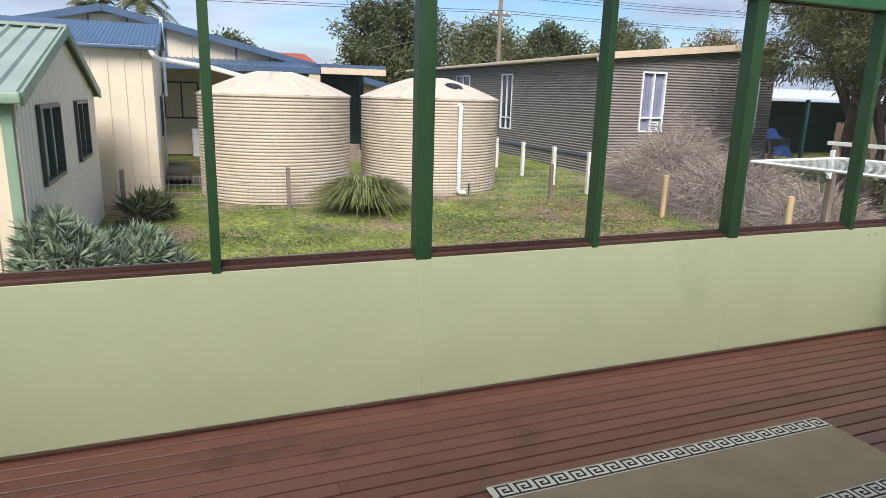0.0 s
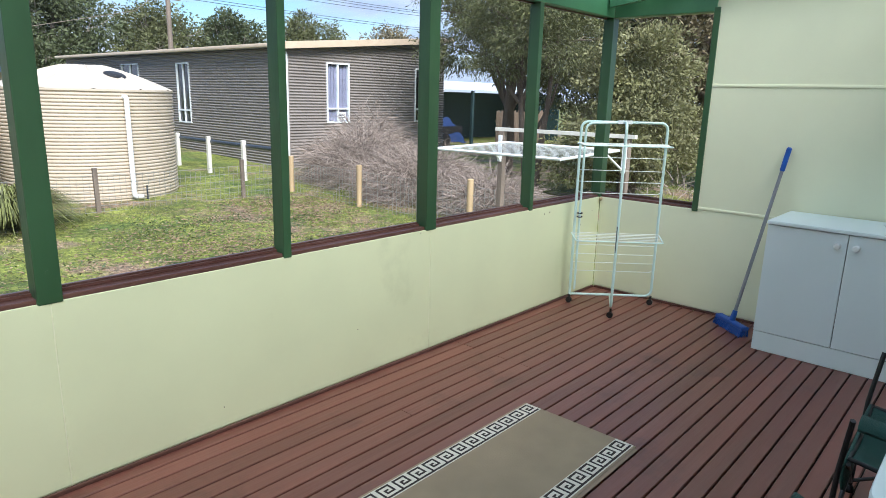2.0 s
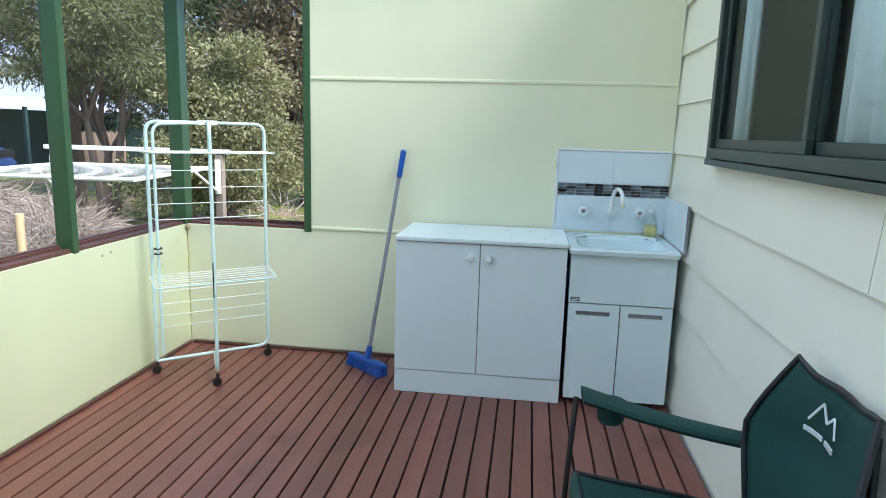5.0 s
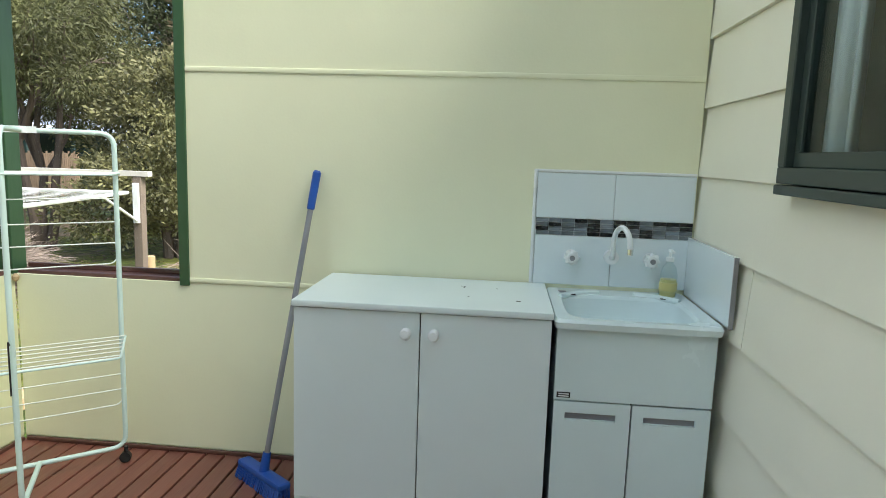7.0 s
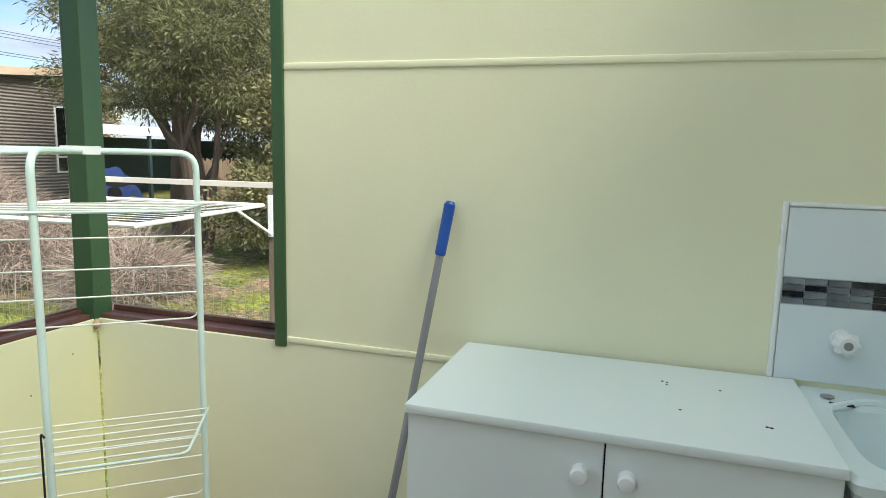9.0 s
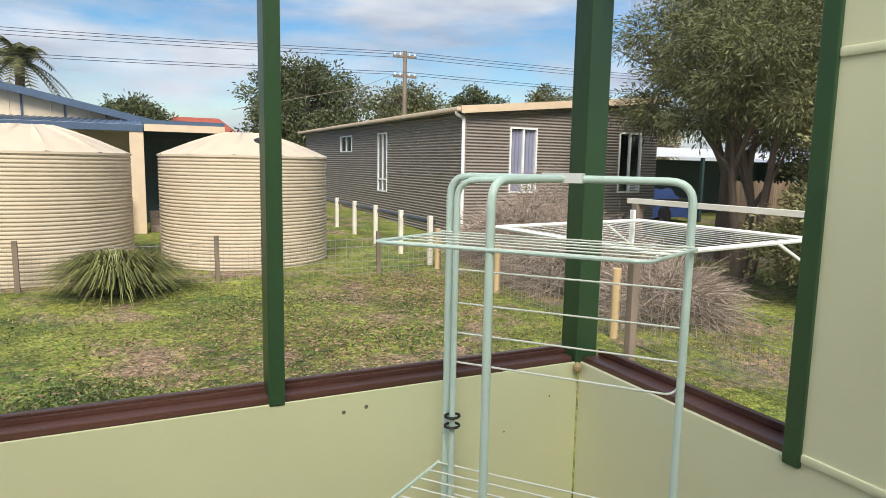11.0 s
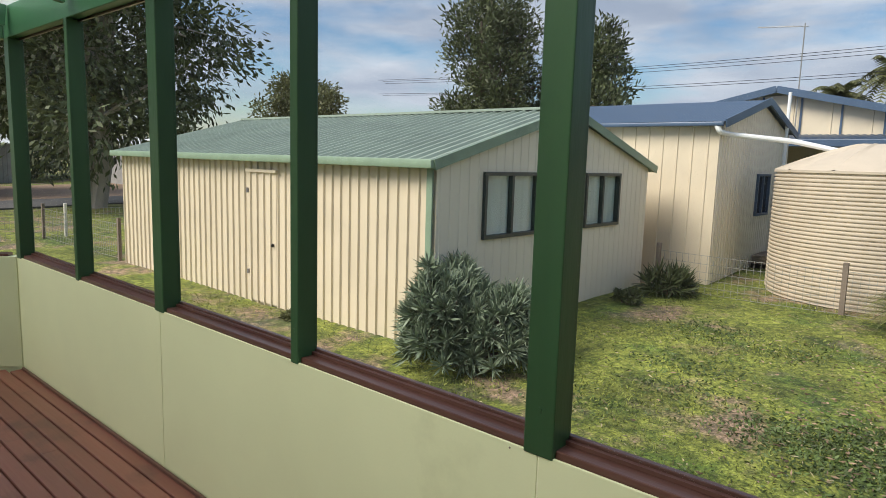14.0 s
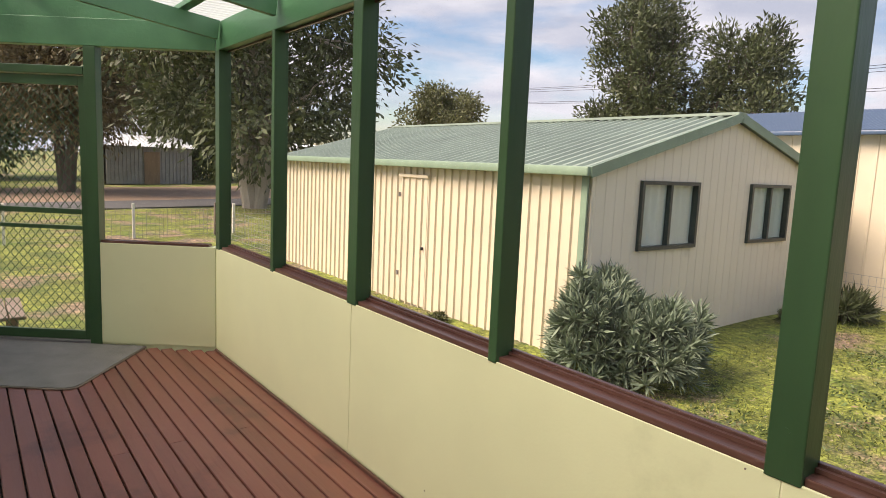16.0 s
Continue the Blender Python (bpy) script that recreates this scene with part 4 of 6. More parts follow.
# ---- house beyond the tanks ----
def main_house():
    t = thing("house", "cream house with blue roof and lean-to veranda", "house")
    y = 22.0
    gable = lambda s: 3.72 - abs(s - 9.5) * 0.222
    ribbed("wall", (-17, y, 0), (1, 0, 0), (0, -1, 0), 21, GZ, gable, M_SHED, t, pitch=1.1, depth=0.03, label="cream battened gable wall")
    for i in range(18):
        q = -16 + i * 1.15
        top = gable(q + 17)
        if top > 1.6:
            part("batten", nbox(q - 0.03, y - 0.05, 1.0, q + 0.03, y - 0.031, top - 0.05), M_BROOF, t, "dark blue cover batten")
    for s in (-1, 1):
        xa, xb = -7.5, -7.5 + s * 11.5
        zb = 3.72 - 11.5 * 0.222
        a, b, c, d = (xb, y - 0.4, zb), (xb, y + 14, zb), (xa, y + 14, 3.8), (xa, y - 0.4, 3.8)
        sheet_roof("roof", a, b, c, d, M_BROOF, t, 0.2)
        part("barge", beam_between(bmesh.new(), (xb, y - 0.4, zb - 0.02), (xa, y - 0.4, 3.78), 0.04, 0.22), M_BROOF, t)
    # lean-to
    ya = 17.6
    z = 1.98
    sheet_roof("veranda_roof", (-12, ya, z), (-1.2, ya, z), (-1.2, y, z + 0.35), (-12, y, z + 0.35), M_BROOF, t, 0.2)
    part("veranda_fascia", box(bmesh.new(), -12, ya - 0.05, z - 0.16, -1.2, ya, z + 0.03, 0.01), M_BROOF, t)
    part("veranda_post", box(bmesh.new(), -1.55, ya - 0.02, GZ, -1.2, ya + 0.33, z, 0.01), M_CREAMT, t)
    part("veranda_post", box(bmesh.new(), -1.72, ya - 0.3, GZ, -1.6, ya - 0.15, 0.15, 0.01), M_WPOST, t)
    part("porch_roof", nbox(-1.2, ya, z - 0.02, 0.9, y + 2, z + 0.16), M_BROOF, t)
    part("porch_fascia", nbox(-1.18, ya - 0.04, z - 0.14, 0.9, ya - 0.005, z + 0.05), M_CREAMT, t)
    part("recess_wall", nbox(-12, 20.6, GZ, -1.4, 20.75, z + 0.15), M_SHED, t)
    simple_window(t, (-6, 20.6, 0), (1, 0, 0), (0, -1, 0), 0.2, 1.3, 0.3, 1.5, M_WIN, M_DARKG, 1)
    # porch shade is painted: the wall takes the carport's dark teal
    part("dark_porch", nbox(-1.4, 20.4, GZ, 0.9, 20.55, z - 0.03), M_TEAL, t, "porch wall with its shade put into a dark colour")
    simple_window(t, (0.0, 20.4, 0), (1, 0, 0), (0, -1, 0), -1.1, 0.75, 0.6, 1.75, M_WIN, M_DARKG, 2)
    for i in range(3):
        part("step", box(bmesh.new(), -1.1, 18.6 - 0.3 * i, GZ, 0.3, 18.9 - 0.3 * i, GZ + 0.54 - 0.18 * i, 0.01), M_POST, t)
    part("cabinet", box(bmesh.new(), -5.0, 19.9, GZ, -4.4, 20.5, 0.0, 0.03), M_WHITE, t, "pale appliance on the veranda")
    a = thing("tv_antenna", "thin metal television aerial on the roof", "antenna", pose(-6.9, 21.8, 2.0))
    bm = tube(bmesh.new(), [(0, 0, 0), (0, 0, 3.7)], 0.02, 6)
    part("mast", bm, M_GALV, a)
    bm = tube(bmesh.new(), [(-1.4, 0, 3.72), (0.1, 0, 3.6)], 0.015, 6)
    for i in range(7):
        beam_between(bm, (-1.3 + 0.2 * i, -0.2, 3.71 - 0.016 * i), (-1.3 + 0.2 * i, 0.2, 3.71 - 0.016 * i), 0.01, 0.01)
    part("boom", bm, M_GALV, a)
    r = thing("distant_house", "distant house with a red tiled roof", "house", pose(4, 62, GZ))
    bm = bmesh.new()
    v = [bm.verts.new(p) for p in ((-5, -3, 2.8), (5, -3, 2.8), (5, 5, 2.8), (-5, 5, 2.8), (-2, 1, 5.6), (2, 1, 5.6))]
    for f in ((0, 1, 5, 4), (1, 2, 5), (2, 3, 4, 5), (3, 0, 4), (0, 3, 2, 1)):
        bm.faces.new([v[i] for i in f])
    part("roof", bm, M_REDR, r)
    part("wall", nbox(-4.5, -2.5, 0, 4.5, 4.5, 2.79), M_SHED, r)


main_house()


# ---- grey corrugated house ----
def grey_house():
    t = thing("corrugated_house", "dark grey corrugated house with cream fascia", "house")
    x0, x1, y0, y1 = 6.7, 13.6, 14.0, 31.8
    z0, z1 = 2.58, 3.22
    top = lambda s: z0 + (z1 - z0) * s / (x1 - x0)
    hn = [(1.42, 2.34, 0.40, 2.26), (5.35, 6.25, 0.40, 2.26)]
    corrugated("wall", (x0, y0, 0), (1, 0, 0), (0, -1, 0), x1 - x0, GZ, top, M_GREYW, t, hn)
    hw = [(y1 - 20.85, y1 - 19.9, 0.15, 2.26), (y1 - 25.6, y1 - 24.0, 1.6, 2.28)]
    corrugated("wall", (x0, y1, 0), (0, -1, 0), (-1, 0, 0), y1 - y0, GZ, z0, M_GREYW, t, hw)
    part("wall", nbox(x1 - 0.05, y0, GZ, x1, y1, z1), M_GREYW, t)
    part("wall", nbox(x0, y1 - 0.05, GZ, x1, y1, z0), M_GREYW, t)
    # black filler box: darkness of the rooms is in its colour
    part("core", nbox(x0 + 0.4, y0 + 0.6, GZ, x1 - 0.3, y1 - 0.2, 2.3), M_GAP, t, "black box standing in for the unlit inside")
    for q in hn:
        simple_window(t, (x0, y0, 0), (1, 0, 0), (0, -1, 0), *q, M_WHITE, None, 1, M_LILAC if q[0] < 3 else None, bar=0.85)
    for q in hw:
        simple_window(t, (x0, y1, 0), (0, -1, 0), (-1, 0, 0), *q, M_WHITE, M_DARKG, 1, None, bar=0.6 if q[2] < 1 else None)
    # notice in the window
    for wx in (x0 + 1.98, x0 + 5.95):
        n = part("notice", nbox(wx - 0.17, y0 - 0.07, 0.48, wx + 0.17, y0 - 0.06, 0.74), M_WHITE, t, "white notice on the window")
        bm = bmesh.new()
        for k in range(4):
            box(bm, wx - 0.13, y0 - 0.075, 0.67 - 0.05 * k, wx + 0.13 - 0.06 * (k % 2), y0 - 0.0702, 0.69 - 0.05 * k)
        part("text_bar", bm, M_GAP, n)
    # roof, fascia, gutter, downpipe
    bm = bmesh.new()
    vs = [bm.verts.new(p) for yy in (y0 - 0.25, y1 + 0.4) for p in ((x0 - 0.25, yy, z0 + 0.0), (x1 + 0.2, yy, z1 + 0.04), (x1 + 0.2, yy, z1 + 0.16), (x0 - 0.25, yy, z0 + 0.12))]
    for f in ((0, 1, 2, 3), (7, 6, 5, 4), (0, 4, 5, 1), (1, 5, 6, 2), (2, 6, 7, 3), (3, 7, 4, 0)):
        bm.faces.new([vs[i] for i in f])
    part("roof", bm, M_TIN, t)
    part("fascia", beam_between(bmesh.new(), (x0 - 0.25, y0 - 0.27, z0 + 0.06), (x1 + 0.2, y0 - 0.27, z1 + 0.1), 0.03, 0.2), M_CREAMT, t)
    part("gutter", box(bmesh.new(), x0 - 0.37, y0 - 0.26, z0 + 0.02, x0 - 0.25, y1 + 0.4, z0 + 0.13, 0.02), M_CREAMT, t)
    part("downpipe", tube(bmesh.new(), rounded([(x0 - 0.31, y0 - 0.1, z0 + 0.03), (x0 - 0.31, y0 - 0.1, z0 - 0.06), (x0 - 0.07, y0 - 0.06, z0 - 0.14), (x0 - 0.07, y0 - 0.06, GZ)], 0.06), 0.05, 10), M_WHITE, t, "white downpipe")
    part("corner_trim", box(bmesh.new(), x0 - 0.03, y0 - 0.03, GZ, x0 + 0.05, y0 + 0.05, z0, 0.005), M_GREYW, t)


grey_house()


# ---- laundry corner ----
def cupboard():
    t = thing("laundry_cupboard", "white two-door laminate cupboard with round knobs", "cupboard", pose(0, -1.975, 0))
    d, w = -0.545, 0.46
    part("body", box(bmesh.new(), d + 0.02, -w, 0.13, -0.02, w, 0.868, 0.002), M_CUP, t)
    # dark sheet added so the door joints show as shade
    part("shadow_gap", nbox(d + 0.0187, -w + 0.002, 0.131, d + 0.0198, w - 0.002, 0.867), M_GAP, t, "dark sheet standing in for shade behind the doors")
    part("plinth", box(bmesh.new(), d + 0.004, -w, 0.0, -0.02, w, 0.13, 0.002), M_CUP, t)
    part("worktop", box(bmesh.new(), d - 0.015, -w - 0.004, 0.868, -0.012, w + 0.004, 0.892, 0.004), M_CUP, t)
    for s in (-1, 1):
        dr = part("door", box(bmesh.new(), d, min(0.002 * s, s * w), 0.135, d + 0.0185, max(0.002 * s, s * w), 0.863, 0.0025), M_CUP, t)
        bm = tube(bmesh.new(), [(d, s * 0.05, 0.79), (d - 0.008, s * 0.05, 0.79), (d - 0.014, s * 0.05, 0.79), (d - 0.026, s * 0.05, 0.79), (d - 0.034, s * 0.05, 0.79), (d - 0.036, s * 0.05, 0.79)], [0.019, 0.012, 0.012, 0.020, 0.016, 0.006], 16)
        part("knob", bm, M_WHITE, dr, "round white knob")
    rng = random.Random(4)
    for i in range(7):
        x, y = -0.12 - 0.3 * rng.random(), -0.1 - 0.3 * rng.random()
        part("speck", disc(bmesh.new(), (x, y, 0.8918), (0, 0, 1), 0.003 + 0.002 * rng.random(), 0.001, 6), M_GAP, t, "dark speck of dirt")


cupboard()


def laundry_tub():
    t = thing("laundry_tub", "white laundry tub cabinet with moulded basin", "laundry tub", pose(0, -2.728, 0))
    d, w = -0.53, 0.272
    part("cabinet", box(bmesh.new(), d + 0.022, -w + 0.004, 0.03, -0.03, w - 0.004, 0.56, 0.002), M_TUB, t)
    # added dark sheet gives the door gaps their shade
    part("shadow_gap", nbox(d + 0.0203, -w + 0.006, 0.032, d + 0.0217, w - 0.006, 0.574), M_GAP, t, "dark sheet standing in for shade behind the doors")
    part("front_panel", box(bmesh.new(), d, -w, 0.575, d + 0.02, w, 0.845, 0.003), M_TUB, t)
    part("side_panel", nbox(d + 0.021, w - 0.015, 0.575, -0.03, w, 0.845), M_TUB, t)
    part("side_panel", nbox(d + 0.021, -w, 0.575, -0.03, -w + 0.015, 0.845), M_TUB, t)
    for s in (-1, 1):
        bm = bmesh.new()
        y0, y1 = sorted((s * 0.003, s * (w - 0.002)))
        ya, yb, za, zb = y0 + 0.05, y1 - 0.04, 0.505, 0.53
        for a, b, c, e in rects(y0, y1, 0.035, 0.57, [(ya, yb, za, zb)]):
            box(bm, d, a, c, d + 0.02, b, e)
        dr = part("door", bm, M_TUB, t, "", False)
        part("finger_slot", nbox(d + 0.012, ya, za, d + 0.0198, yb, zb), M_POLE, dr, "recessed finger slot")
    # basin: a rim with a rounded bowl let into it
    n = 48
    def ring(hx, hy, p, z, cx=-0.275):
        out = []
        for k in range(n):
            a = 2 * math.pi * (k + 0.5) / n
            c, s = math.cos(a), math.sin(a)
            out.append((cx + hx * math.copysign(abs(c) ** p, c), hy * math.copysign(abs(s) ** p, s), z))
        return out
    rings = [ring(0.283, 0.282, 0.08, 0.84), ring(0.287, 0.286, 0.08, 0.862), ring(0.280, 0.279, 0.1, 0.874), ring(0.262, 0.262, 0.12, 0.872), ring(0.205, 0.235, 0.38, 0.868, -0.30), ring(0.198, 0.228, 0.4, 0.855, -0.30), ring(0.175, 0.205, 0.45, 0.70, -0.30), ring(0.14, 0.17, 0.55, 0.63, -0.30), ring(0.03, 0.03, 1, 0.622, -0.30)]
    bm = bmesh.new()
    rv = [[bm.verts.new(p) for p in r] for r in rings]
    for a, b in zip(rv, rv[1:]):
        for k in range(n):
            bm.faces.new((a[k], a[(k + 1) % n], b[(k + 1) % n], b[k]))
    bm.faces.new(rv[-1])
    part("basin", bm, M_TUB, t, "white moulded basin")
    part("waste", disc(bmesh.new(), (-0.30, 0, 0.622), (0, 0, 1), 0.028, 0.004), M_CHROME, t)
    for s in (-1, 1):
        bm = bmesh.new()
        tube(bm, rounded([(-0.06, s * 0.05 + s * 0.02, 0.869), (-0.085, s * 0.16, 0.871), (-0.15, s * 0.235, 0.869)], 0.05), 0.012, 8)
        part("soap_ledge", bm, M_TUB, t, "moulded ledge at the corner of the basin")
        part("overflow_slot", box(bmesh.new(), -0.125, s * 0.17, 0.8705, -0.108, s * 0.225, 0.8735), M_GAP, t)
    part("overflow", disc(bmesh.new(), (-0.07, 0.22, 0.8735), (0, 0, 1), 0.017, 0.002), M_POLE, t)
    b = part("badge", box(bmesh.new(), d - 0.002, 0.215, 0.585, d, 0.262, 0.605), M_BLACK, t, "small maker's badge")
    bm = bmesh.new()
    for k in range(2):
        box(bm, d - 0.003, 0.22, 0.589 + 0.008 * k, d - 0.0021, 0.257, 0.593 + 0.008 * k)
    part("text_bar", bm, M_WHITE, b)


laundry_tub()


def splashback():
    t = structure(new("splashback"), "white tiled splashback with black and grey mosaic band", "splashback")
    y0, y1, z0, z1 = -3.03, -2.37, 0.89, 1.375
    part("backing", nbox(-0.004, y0, z0, -0.0005, y1, z1), M_WHITE, t)
    ym = -2.705
    for a, b in ((y0 + 0.001, ym - 0.001), (ym + 0.001, y1 - 0.016)):
        for c, e in ((z0 + 0.001, 1.100), (1.174, z1 - 0.014)):
            part("tile", box(bmesh.new(), -0.011, a, c, -0.004, b, e, 0.0015), M_TILE, t)
    part("edge_trim", box(bmesh.new(), -0.014, y1 - 0.014, z0, -0.001, y1, z1, 0.004), M_WHITE, t)
    part("edge_trim", box(bmesh.new(), -0.014, y0, z1 - 0.012, -0.001, y1 - 0.014, z1, 0.004), M_WHITE, t)
    rng = random.Random(2)
    cols, rows_n = 12, 4
    cw, ch = (y1 - 0.017 - y0) / cols, 0.072 / rows_n
    meshes = []
    for m in (M_BLACKT, M_GREYT):
        bm = box(bmesh.new(), -0.0035, -cw / 2 + 0.0012, -ch / 2 + 0.0012, 0.0035, cw / 2 - 0.0012, ch / 2 - 0.0012)
        me = bpy.data.meshes.new("mosaic_tile")
        bm.to_mesh(me)
        bm.free()
        me.materials.append(m)
        meshes.append(me)
    for i in range(cols):
        for j in range(rows_n):
            o = new("mosaic_tile", meshes[0 if (rng.random() < 0.5) else 1])
            o.location = (-0.0075, y0 + cw * (i + 0.5), 1.101 + ch * (j + 0.5))
            o.parent = t
    # side panel on the house wall
    s = structure(part("side_splash", nbox(-0.56, -W + 0.009, 0.875, -0.012, -W + 0.02, 1.115), M_TILE), "white panel beside the tub", "splashback")
    part("edge_strip", nbox(-0.566, -W + 0.006, 0.872, -0.5605, -W + 0.021, 1.115), M_POLE, s)
    # taps
    for y in (-2.54, -2.865):
        tap = tagged(new("tap"), "white wall tap with ribbed round handle", "tap")
        tap.location = (-0.011, y, 1.015)
        part("flange", disc(bmesh.new(), (0, 0, 0), (-1, 0, 0), 0.028, 0.012), M_WHITE, tap)
        part("stem", disc(bmesh.new(), (-0.012, 0, 0), (-1, 0, 0), 0.014, 0.03), M_WHITE, tap)
        bm = bmesh.new()
        n = 32
        rr = [[bm.verts.new((x, (r + 0.004 * math.cos(8 * a) * q) * math.cos(a), (r + 0.004 * math.cos(8 * a) * q) * math.sin(a))) for a in (2 * math.pi * k / n for k in range(n))] for x, r, q in ((-0.035, 0.022, 0), (-0.04, 0.030, 1), (-0.062, 0.028, 1), (-0.068, 0.020, 0))]
        for a, b in zip(rr, rr[1:]):
            for k in range(n):
                bm.faces.new((a[k], a[(k + 1) % n], b[(k + 1) % n], b[k]))
        bm.faces.new(rr[0]), bm.faces.new(rr[-1])
        part("handle", bm, M_WHITE, tap)
        part("cap", disc(bmesh.new(), (-0.068, 0, 0), (-1, 0, 0), 0.011, 0.003), M_POLE, tap, "grey ring cap")
    sp = tagged(new("spout"), "white swan-neck wall spout with chrome tip", "spout")
    sp.location = (-0.011, -2.705, 1.02)
    part("flange", disc(bmesh.new(), (0, 0, 0), (-1, 0, 0), 0.03, 0.03), M_WHITE, sp)
    pts = [(-0.02, 0, 0), (-0.05, 0, 0)] + [(-0.05 - 0.075 * (1 - math.cos(a)) - 0.0, -0.02 * (1 - math.cos(a)), 0.06 + 0.075 * math.sin(a)) for a in (math.pi * k / 12 for k in range(13))]
    part("neck", tube(bmesh.new(), rounded(pts[:2] + [(-0.05, 0, 0.04)], 0.02) + pts[2:], 0.011, 12), M_WHITE, sp)
    part("tip", disc(bmesh.new(), pts[-1], (0, 0, -1), 0.012, 0.022), M_CHROME, sp, "chrome aerator tip")
    # soap dispenser
    b = thing("soap_bottle", "clear soap pump bottle half full, on the tub rim", "soap bottle", pose(-0.085, -2.93, 0.874))
    m_soap = mat("pale_yellow_soap", (0.62, 0.55, 0.22), 0.3, 0.03, 5, 0)
    part("soap", lathe(bmesh.new(), [(0.02, 0.002), (0.03, 0.004), (0.032, 0.02), (0.031, 0.075), (0.02, 0.076)], 20), m_soap, b, "pale yellow liquid soap")
    part("bottle", lathe(bmesh.new(), [(0.022, 0.0), (0.033, 0.003), (0.035, 0.02), (0.034, 0.09), (0.027, 0.125), (0.014, 0.14), (0.013, 0.15)], 20), M_GLASS, b, "clear plastic bottle")
    part("label", lathe(bmesh.new(), [(0.0352, 0.03), (0.0358, 0.031), (0.0358, 0.062), (0.0352, 0.063)], 20), m_soap, b)
    bm = lathe(bmesh.new(), [(0.016, 0.148), (0.016, 0.165), (0.006, 0.168), (0.006, 0.185)], 14)
    box(bm, -0.045, -0.008, 0.185, 0.012, 0.008, 0.197, 0.004)
    part("pump", bm, M_WHITE, b, "white pump head")


splashback()


def broom():
    t = thing("broom", "blue broom with grey handle leaning on the wall", "broom", pose(-0.26, -1.288, 0))
    foot, top = Vector((0, 0, 0.06)), Vector((0.23, -0.16, 1.335))
    d = (top - foot).normalized()
    part("handle", tube(bmesh.new(), [foot, top - d * 0.15], 0.0125, 12), M_POLE, t)
    part("grip", tube(bmesh.new(), [top - d * 0.17, top - d * 0.165, top - d * 0.01, top], [0.014, 0.017, 0.018, 0.012], 14), M_BLUE, t, "blue plastic grip")
    turn = Matrix.Rotation(radians(-128), 4, "Z")
    bm = box(bmesh.new(), -0.165, -0.03, 0.045, 0.165, 0.03, 0.075, 0.01)
    bm.transform(turn)
    h = part("head", bm, M_BLUE, t, "blue plastic broom head")
    part("socket", tube(bmesh.new(), [foot + Vector((0, 0, 0.0)), foot + d * 0.09], [0.024, 0.017], 12), M_BLUE, h)
    rng = random.Random(5)
    bm = bmesh.new()
    for i in range(48):
        for j in range(4):
            x, y = -0.158 + 0.316 * i / 47, -0.024 + 0.016 * j
            beam_between(bm, (x, y, 0.05), (x * 1.05 + rng.uniform(-0.006, 0.006), y * 1.3 - 0.012 + rng.uniform(-0.004, 0.004), 0.001), 0.004, 0.004)
    bm.transform(turn)
    tagged(part("bristles", bm, M_BLUE, h, "dense blue bristles"), kind="stuff")


broom()


